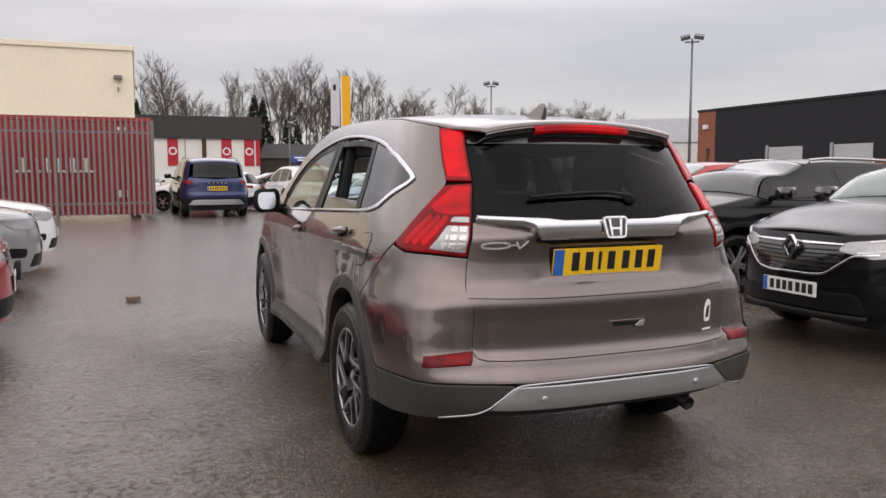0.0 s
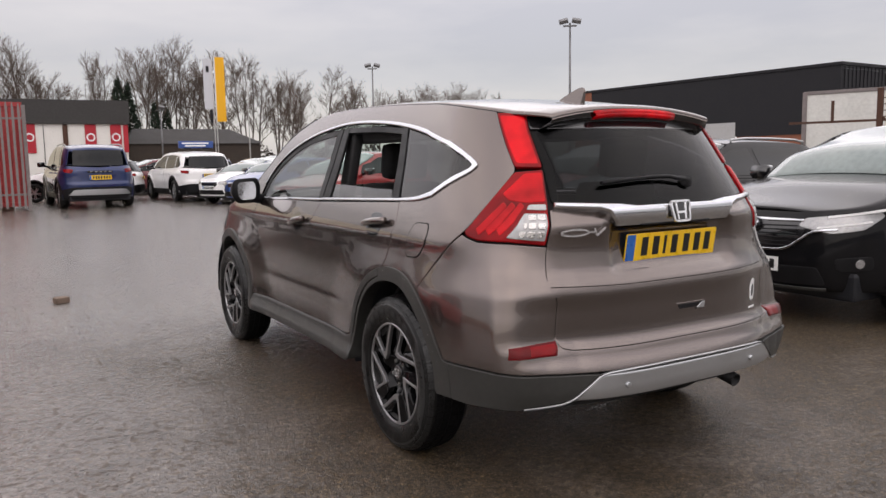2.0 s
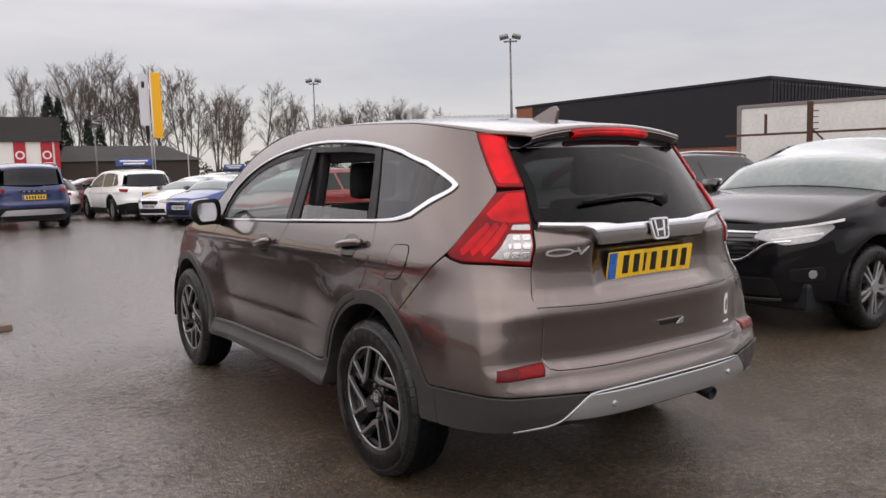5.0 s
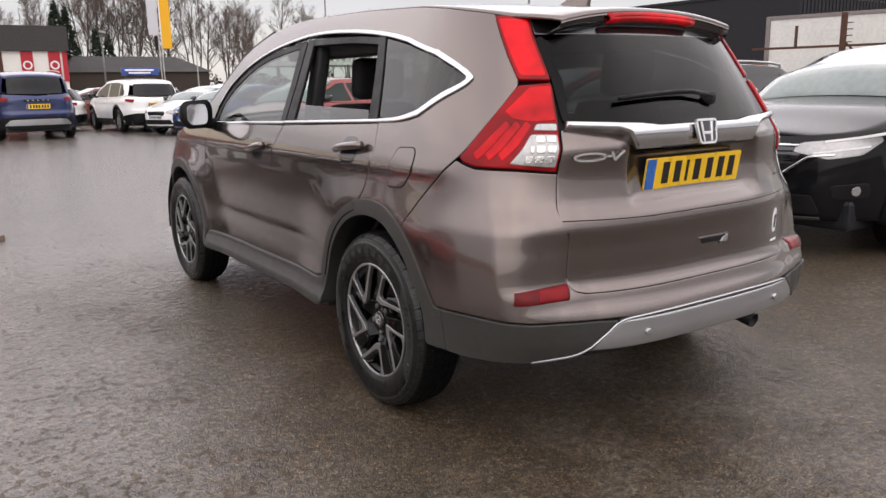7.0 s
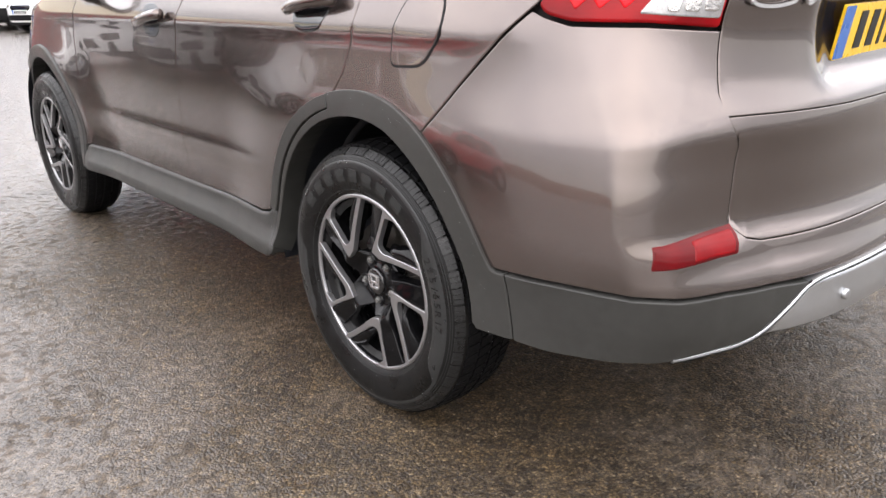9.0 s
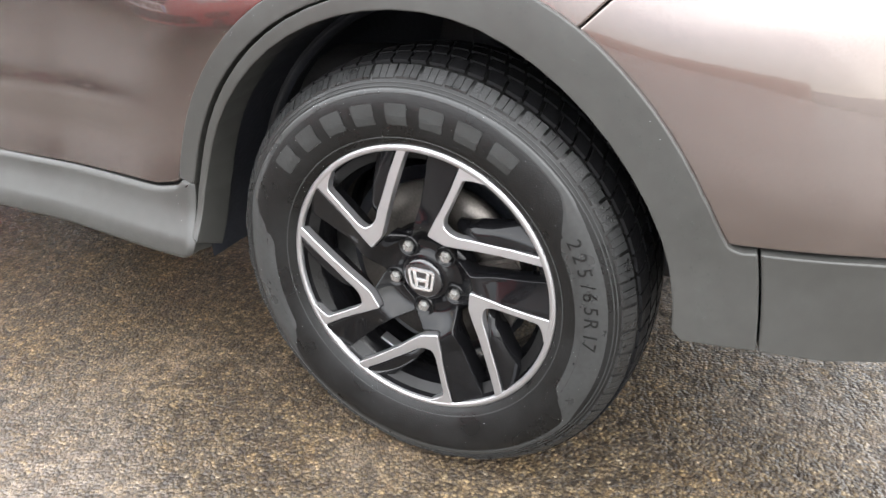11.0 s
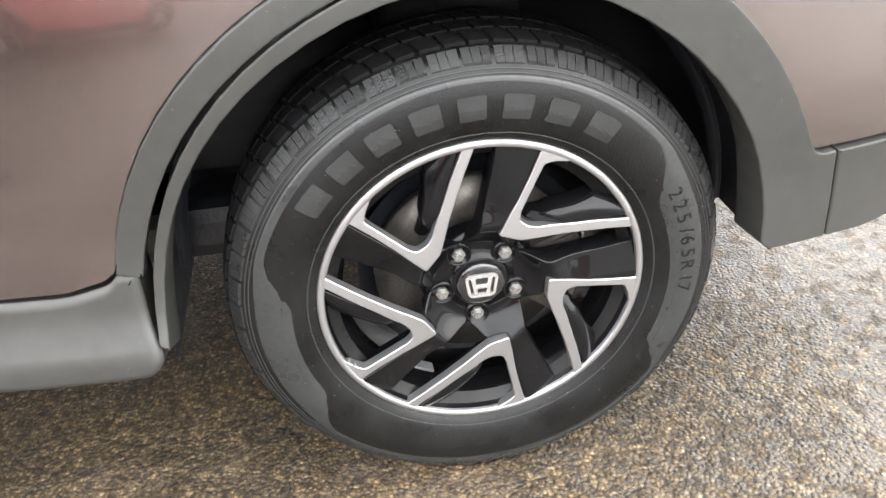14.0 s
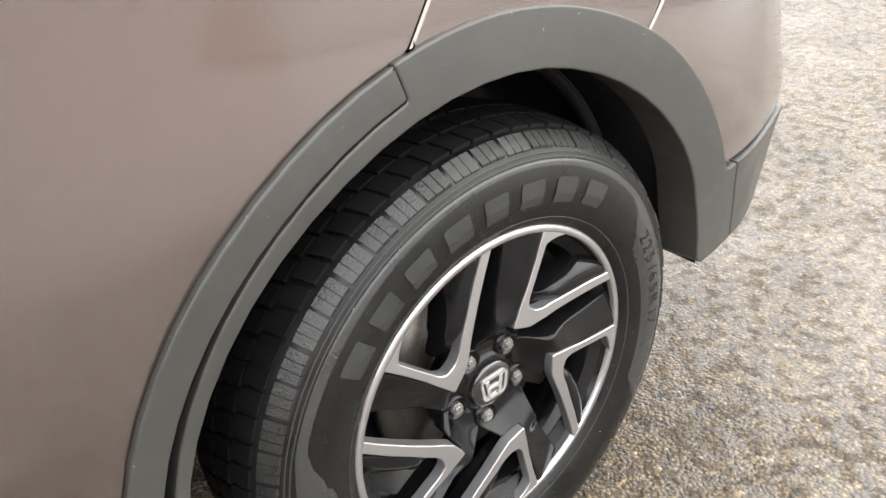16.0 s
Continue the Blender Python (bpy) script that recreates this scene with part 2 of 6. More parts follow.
M = {}
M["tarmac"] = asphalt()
M["brown"] = paint("brown_metallic_paint", (.150, .123, .113), .92, .235, True, .03, 1.5)
M["black_paint"] = paint("black_paint", (.005, .005, .006), .0, .3, True, .010, 1.30)
M["grey_paint"] = paint("dark_grey_paint", (.050, .051, .054), .5, .3, True, .03, 1.4)
M["silver_paint"] = paint("silver_paint", (.36, .37, .38), .6, .32)
M["white_paint"] = paint("white_paint", (.84, .84, .83), .0, .3)
M["blue_paint"] = paint("blue_paint", (.008, .020, .090), .4, .3)
M["bright_blue_paint"] = paint("bright_blue_paint", (.015, .050, .20), .4, .3)
M["red_paint"] = paint("red_paint", (.37, .018, .022), .2, .3)
M["dark_red_paint"] = paint("dark_red_paint", (.12, .02, .025), .3, .3)
M["green_grey_paint"] = paint("green_grey_paint", (.11, .13, .12), .4, .3)
M["cladding"] = plain("grey_plastic", (.034, .034, .0317), .38, spec=.5, var=.16, scale=5, grain=.12, grain_scale=900)
M["black_plastic"] = plain("black_plastic", (.008, .008, .009), .45, spec=.25, var=.3, scale=8, grain=.1, grain_scale=900)
M["gloss_black"] = plain("gloss_black", (.008, .008, .009), .08, coat=1, var=.2, rough_var=.04)
M["liner"] = plain("arch_liner", (.011, .012, .015), .4, spec=.5, var=.4, scale=9, grain=.4, grain_scale=120)
M["chrome"] = plain("chrome", (.62, .63, .65), .10, 1.0, var=.04, rough_var=.04)
M["satin"] = plain("satin_silver", (.46, .47, .48), .32, .85, var=.03, rough_var=.03)
M["alloy"] = plain("machined_alloy", (.41, .41, .42), .36, .9, var=.02, scale=18, rough_var=.02)
M["rim_black"] = plain("rim_black", (.004, .004, .0045), .14, spec=.1, coat=.3, var=.3, scale=15, rough_var=.08, grain=.05, grain_scale=500)
M["rubber"] = plain("tyre_rubber", (.0050, .0050, .0050), .36, spec=.30, var=.45, scale=11, grain=.25, grain_scale=420, rough_var=.18)
# sky sheen lightens the shoulder's base colour, arch shade darkens the running face's
M["rubber_shoulder"] = plain("tyre_tread_rubber", (.014, .0143, .0144), .36, spec=.45, var=.35, scale=25, grain=.4, grain_scale=350)
M["rubber_shaded"] = plain("tyre_shaded_running_face", (.005, .005, .0055), .6, spec=.15, var=.35, scale=25, grain=.4, grain_scale=350)
M["rubber_letters"] = plain("tyre_raised_letters", (.023, .024, .0237), .45, spec=.35, var=.2, scale=30, grain=.2, grain_scale=500)
M["rubber_band"] = plain("tyre_smooth_band", (.023, .024, .024), .34, spec=.5, var=.25, scale=14, rough_var=.1)
M["emblem"] = plain("polished_emblem", (.78, .78, .79), .24, .9, var=.05, rough_var=.05)
M["nut"] = plain("wheel_nut_zinc", (.34, .34, .33), .3, .85, var=.15, scale=60, rough_var=.1)
M["iron"] = plain("brake_iron", (.11, .10, .09), .45, .8, var=.35, scale=25, rough_var=.15)
M["cabin"] = plain("cabin_trim", (.016, .016, .017), .8, var=.25, grain=.2)
M["seat_cloth"] = plain("seat_cloth", (.012, .012, .013), .9, var=.3, scale=30, grain=.5, grain_scale=700)
M["clear_glass"] = glass("clear_glass", (.80, .86, .84))
M["misted_glass"] = glass("misted_glass", (.38, .42, .43), .06)
M["door_glass"] = glass("green_door_glass", (.42, .48, .46), .03)
M["tint_glass"] = glass("privacy_glass", (.10, .10, .105), .05)
M["rear_glass"] = glass("dark_rear_glass", (.08, .08, .085), .012)
# pale green base colour paints the sky mirrored in windscreens; the dim copy holds less
M["sky_pale_screen"] = plain("windscreen_glass", (.17, .21, .20), .06, coat=1, var=.2, scale=2, rough_var=.03)
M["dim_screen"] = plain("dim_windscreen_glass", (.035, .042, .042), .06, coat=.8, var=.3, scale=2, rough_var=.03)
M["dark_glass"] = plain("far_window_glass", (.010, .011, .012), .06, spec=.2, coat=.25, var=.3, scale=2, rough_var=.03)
M["red_lens"] = lens("red_lens", (.58, .003, .008))
M["dark_red_lens"] = lens("deep_red_lens", (.22, .0015, .004))
M["reflector_red"] = lens("reflector_red_lens", (.11, .001, .003))
M["clear_lens"] = plain("clear_lens", (.36, .36, .36), .14, .5, coat=.6, var=.35, scale=40, grain=.3, grain_scale=160)
M["lamp_cell"] = plain("lamp_reflector_cell", (.52, .51, .50), .14, .8, coat=.6, var=.3, scale=60, grain=.5, grain_scale=140)
M["amber_lens"] = lens("amber_lens", (.7, .2, .02))
M["plate_yellow"] = plain("yellow_plate", (.82, .50, .015), .3, coat=.6, var=.06, scale=12)
M["plate_white"] = plain("white_plate", (.78, .78, .76), .3, coat=.6, var=.06, scale=12)
M["plate_blue"] = plain("plate_band_blue", (.02, .12, .42), .3, coat=.6, var=.08)
M["ink"] = plain("plate_ink", (.012, .012, .012), .4, var=.2)
M["sticker_white"] = plain("sticker_white", (.75, .75, .75), .4, var=.05)


# ---- tools ----
def curve_through(pts):
    """A smooth monotone curve through (a, b) pairs."""
    a = np.array([p[0] for p in pts], float)
    b = np.array([p[1] for p in pts], float)
    h = np.diff(a)
    d = np.diff(b) / h
    m = np.zeros(len(a))
    m[0], m[-1] = d[0], d[-1]
    for i in range(1, len(a) - 1):
        if d[i - 1] * d[i] > 0:
            w1, w2 = 2 * h[i] + h[i - 1], h[i] + 2 * h[i - 1]
            m[i] = (w1 + w2) / (w1 / d[i - 1] + w2 / d[i])

    def f(x):
        x = np.clip(x, a[0], a[-1])
        i = np.clip(np.searchsorted(a, x) - 1, 0, len(h) - 1)
        t = (x - a[i]) / h[i]
        return (b[i] * (1 + 2 * t) * (1 - t) ** 2 + m[i] * h[i] * t * (1 - t) ** 2
                + b[i + 1] * t * t * (3 - 2 * t) + m[i + 1] * h[i] * t * t * (t - 1))
    return f


def smooth(a, b, x):
    t = np.clip((x - a) / (b - a), 0, 1)
    return t * t * (3 - 2 * t)


def across(skin, path, tail=True):
    """An outline that is closed by its own mirror image over the middle of the tail or nose."""
    end = skin.UR if tail else skin.UF
    return list(path) + [(2 * end - u, z) for u, z in reversed(path)]


class Shell:
    """A car's skin. u runs along the plan outline: u = y along the flank, under ya round the tail, over yb round the nose; z is height."""

    def __init__(self, width, rear, front, ya, yb, n=3.4, bump=None, dent=None, calm=None, swell=None):
        self.swell = swell
        self.calm = curve_through(calm) if calm else None
        self.w, self.b, self.f = curve_through(width), curve_through(rear), curve_through(front)
        self.ya, self.yb, self.bump, self.dent = ya, yb, bump, dent
        self.W = max(p[1] for p in width)
        self.tab = []
        for far in (max(p[1] for p in rear), max(p[1] for p in front)):
            th = np.linspace(0, math.pi / 2, 500)
            c, q = np.cos(th) ** (2 / n), np.sin(th) ** (2 / n)
            c[-1], q[0] = 0, 0
            run = np.r_[0, np.cumsum(np.hypot(np.diff(c * self.W), np.diff(q * far)))]
            self.tab.append((run, c, q))
        self.UR, self.UF = ya - self.tab[0][0][-1], yb + self.tab[1][0][-1]

    def at(self, u, z):
        u, z = np.asarray(u, float), np.asarray(z, float)
        w = self.w(z)
        run, c, q = self.tab[0]
        k = self.ya - u
        side = np.where(k > run[-1], -1, 1)
        k = np.where(k > run[-1], 2 * run[-1] - k, k)
        cr, qr = np.interp(k, run, c) * side, np.interp(k, run, q)
        run, c, q = self.tab[1]
        kf = u - self.yb
        side = np.where(kf > run[-1], -1, 1)
        kf = np.where(kf > run[-1], 2 * run[-1] - kf, kf)
        cf, qf = np.interp(kf, run, c) * side, np.interp(kf, run, q)
        x = np.where(u < self.ya, -w * cr, np.where(u > self.yb, -w * cf, -w))
        back = self.b(z)
        if self.calm:
            t = smooth(.28, .52, np.clip(k / self.tab[0][0][-1], 0, 1))
            back = self.calm(z) * (1 - t) + back * t
        y = np.where(u < self.ya, self.ya - back * qr, np.where(u > self.yb, self.yb + self.f(z) * qf, u))
        if self.swell:
            far = np.where(u < self.UR, 2 * self.UR - u, u)
            dx, dy = self.swell(far, z)
            x, y = x - dx * np.where(u < self.UR, -1, 1), y - dy
        if self.bump:
            x = x - self.bump(y, z) * np.clip(np.abs(x) / .55, 0, 1)
        if self.dent:
            y = y + self.dent(x, y, z)
        return np.stack([x, y, z], -1)

    def frame_at(self, u, z):
        e = 2e-3
        p = self.at(u, z)
        n = np.cross(self.at(u, z + e) - self.at(u, z - e), self.at(u + e, z) - self.at(u - e, z))
        return p, n / np.maximum(np.linalg.norm(n, axis=-1, keepdims=True), 1e-12)


def mirrored(data):
    v, f, n = data
    m = np.array((-1, 1, 1))
    return np.array(v) * m, [tuple(reversed(q)) for q in f], None if n is None else np.array(n) * m


def joined(*many):
    vs, fs, ns, k = [], [], [], 0
    for v, f, n in many:
        v = np.array(v, float).reshape(-1, 3)
        vs.append(v)
        fs += [tuple(i + k for i in q) for q in f]
        ns.append(np.zeros_like(v) if n is None else np.array(n))
        k += len(v)
    return np.concatenate(vs), fs, np.concatenate(ns)


def moved(data, m):
    v, f, n = data
    m = np.array(m)
    v = np.array(v) @ m[:3, :3].T + m[:3, 3]
    if n is not None:
        n = np.array(n) @ m[:3, :3].T
    if np.linalg.det(m[:3, :3]) < 0:
        f = [tuple(reversed(q)) for q in f]
    return v, f, n


def mesh_of(name, data, material, flat=False):
    me = bpy.data.meshes.new(name)
    if isinstance(data, bmesh.types.BMesh):
        data.to_mesh(me)
        data.free()
        normals = None
    else:
        v, f, normals = data
        me.from_pydata([tuple(p) for p in np.array(v, float)], [], [tuple(int(i) for i in q) for q in f])
    me.materials.append(material)
    me.polygons.foreach_set("use_smooth", [not flat] * len(me.polygons))
    if normals is not None and not flat:
        me.normals_split_custom_set_from_vertices([tuple(q) for q in normals])
    me.update()
    return me


def part(name, data, material, parent, label="", flat=False):
    """Links data as one mesh object under a thing or a part."""
    ob = new(name, data if isinstance(data, bpy.types.Mesh) else mesh_of(name, data, material, flat))
    ob.parent = parent
    if label:
        tagged(ob, label)
    return ob


def thing(name, label, category, group="", m=None, kind=""):
    """An empty at a thing's base that carries its parts."""
    ob = new(name)
    ob.empty_display_size = .1
    if m is not None:
        ob.matrix_basis = m
    return tagged(ob, label, category, group, kind)


def solid(name, data, material, label="", category="", group="", kind="", m=None, flat=False):
    """A thing that is one mesh."""
    ob = new(name, mesh_of(name, data, material, flat))
    if m is not None:
        ob.matrix_basis = m
    return tagged(ob, label, category, group, kind)


def clip_to(poly, axis, value, keep_above):
    out = []
    for i, p in enumerate(poly):
        q = poly[i - 1]
        pin, qin = (p[axis] >= value) == keep_above or p[axis] == value, (q[axis] >= value) == keep_above or q[axis] == value
        if pin != qin:
            t = (value - q[axis]) / (p[axis] - q[axis])
            r = [q[0] + t * (p[0] - q[0]), q[1] + t * (p[1] - q[1])]
            r[axis] = value
            out.append(tuple(r))
        if pin:
            out.append(tuple(p))
    return out


def area_of(poly):
    return sum(poly[i - 1][0] * p[1] - p[0] * poly[i - 1][1] for i, p in enumerate(poly)) / 2


def rounded(poly, radius, steps=4):
    """The outline with rounded corners."""
    out = []
    for i, p in enumerate(poly):
        p, a, b = np.array(p, float), np.array(poly[i - 1], float), np.array(poly[(i + 1) % len(poly)], float)
        la, lb = np.linalg.norm(a - p), np.linalg.norm(b - p)
        r = min(radius, la * .45, lb * .45)
        s, e = p + (a - p) / la * r, p + (b - p) / lb * r
        for k in range(steps + 1):
            t = k / steps
            out.append(tuple((1 - t) ** 2 * s + 2 * t * (1 - t) * p + t * t * e))
    return out


def inset(poly, d):
    """The outline moved inwards by d; it runs counter-clockwise."""
    out = []
    n = len(poly)
    for i in range(n):
        a, p, b = np.array(poly[i - 1]), np.array(poly[i]), np.array(poly[(i + 1) % n])
        e1, e2 = (p - a) / max(np.linalg.norm(p - a), 1e-9), (b - p) / max(np.linalg.norm(b - p), 1e-9)
        n1, n2 = np.array((-e1[1], e1[0])), np.array((-e2[1], e2[0]))
        s = n1 + n2
        s = s / max(1 + n1 @ n2, .35)
        out.append(tuple(p + s * d))
    return out


def filled(poly, step):
    """Cells of a square net cut to the outline: points and faces."""
    pts, index, faces = [], {}, []
    lo, hi = np.min(poly, 0), np.max(poly, 0)

    def vert(p):
        key = (round(p[0] * 2e4), round(p[1] * 2e4))
        if key not in index:
            index[key] = len(pts)
            pts.append(p)
        return index[key]
    for i in range(math.floor(lo[0] / step), math.ceil(hi[0] / step)):
        col = clip_to(clip_to(poly, 0, i * step, True), 0, (i + 1) * step, False)
        if len(col) < 3:
            continue
        for j in range(math.floor(lo[1] / step), math.ceil(hi[1] / step)):
            c = clip_to(clip_to(col, 1, j * step, True), 1, (j + 1) * step, False)
            if len(c) < 3 or abs(area_of(c)) < 1e-8:
                continue
            q = []
            for p in c:
                k = vert(p)
                if k not in q:
                    q.append(k)
            if len(q) > 2:
                faces.append(tuple(q))
    return pts, faces


def panel(skin, poly, step=.03, off=0.0, gap=.0013, edge=.003, depth=.014, corner=.006, dense=.02):
    """A sheet on a skin, cut to an outline in (u, z), with rolled edges and a return that gives it thickness. u grows forwards; seen
    from outside a left flank's outline that runs counter-clockwise in (u, z) is turned about as needed."""
    poly = [tuple(p) for p in poly]
    if area_of(poly) < 0:
        poly = poly[::-1]
    if corner:
        poly = rounded(poly, corner, 3)
    if gap:
        poly = inset(poly, gap)
    if dense:
        fine = []
        for i, p in enumerate(poly):
            q = poly[(i + 1) % len(poly)]
            k = max(1, int(math.ceil(math.dist(p, q) / dense)))
            fine += [(p[0] + (q[0] - p[0]) * j / k, p[1] + (q[1] - p[1]) * j / k) for j in range(k)]
        poly = fine
    inner = inset(poly, edge)
    pts, faces = filled(inner, step)
    rings = [(inner, 0, 0.0), (inset(poly, edge * .3), edge * .25, .45), (poly, edge * .9, 1.1)]
    uv = np.array(pts)
    p, n = skin.frame_at(uv[:, 0], uv[:, 1])
    vs, ns, fs = [p + n * off], [n], list(faces)
    fs = [tuple(reversed(q)) for q in fs]
    k = len(pts)
    out2 = np.array(poly) - np.array(inset(poly, .001))
    m = len(poly)
    for ring, down, lean in rings:
        r = np.array(ring)
        p, n = skin.frame_at(r[:, 0], r[:, 1])
        far = skin.at(r[:, 0] + out2[:, 0], r[:, 1] + out2[:, 1]) - skin.at(r[:, 0], r[:, 1])
        far /= np.maximum(np.linalg.norm(far, axis=1, keepdims=True), 1e-9)
        vs.append(p + n * (off - down))
        t = n + far * lean
        ns.append(t / np.linalg.norm(t, axis=1, keepdims=True))
    r = np.array(poly)
    p, n = skin.frame_at(r[:, 0], r[:, 1])
    far = skin.at(r[:, 0] + out2[:, 0], r[:, 1] + out2[:, 1]) - skin.at(r[:, 0], r[:, 1])
    far /= np.maximum(np.linalg.norm(far, axis=1, keepdims=True), 1e-9)
    for down in (edge * .9, depth):
        vs.append(p + n * (off - down))
        ns.append(far)
    for s in (0, 1, 3):
        a, b = k + s * m, k + (s + 1) * m
        fs += [(a + i, a + (i + 1) % m, b + (i + 1) % m, b + i) for i in range(m)]
    return np.concatenate(vs), fs, np.concatenate(ns)


def band(path, w0, w1=None):
    """The outline of a strip of width w along a path in (u, z)."""
    w1 = w0 if w1 is None else w1
    n, left, right = len(path), [], []
    for i, p in enumerate(path):
        a, b = np.array(path[max(i - 1, 0)]), np.array(path[min(i + 1, n - 1)])
        d = (b - a) / np.linalg.norm(b - a)
        w = (w0 + (w1 - w0) * i / (n - 1)) / 2
        q = np.array((-d[1], d[0])) * w
        left.append(tuple(np.array(p) + q))
        right.append(tuple(np.array(p) - q))
    return left + right[::-1]


def spline(path, k=4):
    """A finer, rounder path through the given points."""
    p = np.array(path, float)
    t = np.r_[0, np.cumsum(np.linalg.norm(np.diff(p, axis=0), axis=1))]
    out = []
    for i in range(len(p) - 1):
        a, b, c, d = p[max(i - 1, 0)], p[i], p[i + 1], p[min(i + 2, len(p) - 1)]
        for j in range(k):
            s = j / k
            out.append(tuple(.5 * (2 * b + (c - a) * s + (2 * a - 5 * b + 4 * c - d) * s * s + (3 * b - a - 3 * c + d) * s ** 3)))
    return out + [tuple(p[-1])]


def arc(cu, cz, r, a0, a1, k=14):
    return [(cu + r * math.cos(radians(a0 + (a1 - a0) * i / k)), cz + r * math.sin(radians(a0 + (a1 - a0) * i / k))) for i in range(k + 1)]


def spun(profile, seg=64, axis="x", closed=False):
    """A profile of (along the axis, radius) turned round the x axis."""
    pr = np.array(profile, float)
    th = np.linspace(0, 2 * math.pi, seg, endpoint=False)
    v = np.stack([np.repeat(pr[:, 0][:, None], seg, 1), pr[:, 1][:, None] * np.cos(th), pr[:, 1][:, None] * np.sin(th)], -1).reshape(-1, 3)
    m = len(pr)
    f = []
    for i in range(m if closed else m - 1):
        j = (i + 1) % m
        f += [(i * seg + k, i * seg + (k + 1) % seg, j * seg + (k + 1) % seg, j * seg + k) for k in range(seg)]
    return v, f, None


def slab(x0, x1, y0, y1, z0, z1, bevel=0.0):
    """A block with chamfered edges."""
    bm = bmesh.new()
    bmesh.ops.create_cube(bm, size=1)
    for v in bm.verts:
        v.co = Vector(((x0 + x1) / 2 + v.co.x * (x1 - x0), (y0 + y1) / 2 + v.co.y * (y1 - y0), (z0 + z1) / 2 + v.co.z * (z1 - z0)))
    if bevel:
        bmesh.ops.bevel(bm, geom=bm.edges[:], offset=bevel, segments=2, affect="EDGES", profile=.6)
    return from_bm(bm)


def from_bm(bm):
    bm.verts.index_update()
    d = np.array([v.co[:] for v in bm.verts]), [tuple(v.index for v in f.verts) for f in bm.faces], None
    bm.free()
    return d


def extruded(outline, depth, bevel=0.0, m=None):
    """A plate from an outline in (x, y), from z = 0 up to depth."""
    if area_of(outline) < 0:
        outline = outline[::-1]
    bm = bmesh.new()
    face = bm.faces.new([bm.verts.new((p[0], p[1], depth)) for p in outline])
    low = [bm.verts.new((p[0], p[1], 0)) for p in outline]
    top = list(face.verts)
    n = len(top)
    for i in range(n):
        bm.faces.new((low[i], low[(i + 1) % n], top[(i + 1) % n], top[i]))
    bm.faces.new(low[::-1])
    if bevel:
        bmesh.ops.bevel(bm, geom=[e for e in bm.edges if all(v.co.z > depth - 1e-6 for v in e.verts)], offset=bevel, segments=2, affect="EDGES")
    bmesh.ops.recalc_face_normals(bm, faces=bm.faces[:])
    d = from_bm(bm)
    return moved(d, m) if m is not None else d


def tube(path, r, seg=8, caps=True, r1=None):
    """A round bar along a path; r1 its radius at the end."""
    p = [Vector(q) for q in path]
    vs, fs = [], []
    up = Vector((0, 0, 1))
    for i, q in enumerate(p):
        d = (p[min(i + 1, len(p) - 1)] - p[max(i - 1, 0)]).normalized()
        a = d.cross(up if abs(d.z) < .95 else Vector((1, 0, 0))).normalized()
        b = a.cross(d)
        rr = r if r1 is None else r + (r1 - r) * i / (len(p) - 1)
        vs += [q + (a * math.cos(k * math.tau / seg) + b * math.sin(k * math.tau / seg)) * rr for k in range(seg)]
    for i in range(len(p) - 1):
        fs += [(i * seg + k, (i + 1) * seg + k, (i + 1) * seg + (k + 1) % seg, i * seg + (k + 1) % seg) for k in range(seg)]
    if caps:
        fs += [tuple(range(seg)), tuple(range((len(p) - 1) * seg, len(p) * seg))[::-1]]
    return np.array([v[:] for v in vs]), [tuple(reversed(f)) for f in fs], None


def lettering(words, size):
    """The outline of built-in letters as a flat mesh in x and y, centred."""
    cu = bpy.data.curves.new("letters", "FONT")
    cu.body, cu.size, cu.align_x, cu.align_y, cu.resolution_u = words, size, "CENTER", "CENTER", 3
    ob = bpy.data.objects.new("letters", cu)
    me = bpy.data.meshes.new_from_object(ob)
    d = np.array([v.co[:] for v in me.vertices]), [tuple(p.vertices) for p in me.polygons], None
    bpy.data.objects.remove(ob)
    bpy.data.meshes.remove(me)
    return d


# ---- the yard and what stands round it ----
M["cream_wall"] = plain("cream_cladding", (.80, .74, .58), .6, var=.06, scale=.6)
M["container_red"] = plain("container_red", (.31, .034, .034), .55, var=.3, scale=1.5, grain=.1, grain_scale=80)
M["galvanised"] = plain("galvanised_steel", (.20, .175, .17), .6, .2, var=.3, scale=8)
M["rust"] = plain("rusty_steel", (.075, .035, .022), .8, .1, var=.4, scale=12, grain=.3, grain_scale=150)
M["dark_cladding"] = plain("dark_grey_cladding", (.021, .021, .024), .6, spec=.2, var=.12, scale=1)
M["roof_grey"] = plain("grey_roof_sheet", (.30, .31, .32), .55, var=.15, scale=.8)
M["brick"] = plain("red_brick", (.23, .085, .05), .85, var=.3, scale=9, grain=.3, grain_scale=60)
M["white_wall"] = plain("white_render", (.72, .70, .66), .7, var=.08, scale=.7)
M["banner_red"] = plain("banner_red", (.40, .018, .03), .6, var=.12)
M["door_grey"] = plain("grey_shutter", (.42, .42, .42), .5, var=.1, scale=1.2)
M["trailer_white"] = plain("dirty_white_panel", (.60, .60, .57), .55, var=.15, scale=1.2)
M["flag_yellow"] = plain("flag_yellow", (.78, .40, .012), .6, var=.06)
M["flag_grey"] = plain("flag_pale_grey", (.55, .56, .60), .6, var=.06)
M["pole"] = plain("pale_pole", (.55, .55, .55), .4, .3, var=.1)
M["mast"] = plain("lamp_mast", (.16, .16, .165), .45, .7, var=.2)
M["bark"] = plain("bark", (.085, .068, .055), .9, var=.35, scale=1.5)
M["twig"] = plain("twigs", (.12, .092, .075), .9, var=.35, scale=.8)
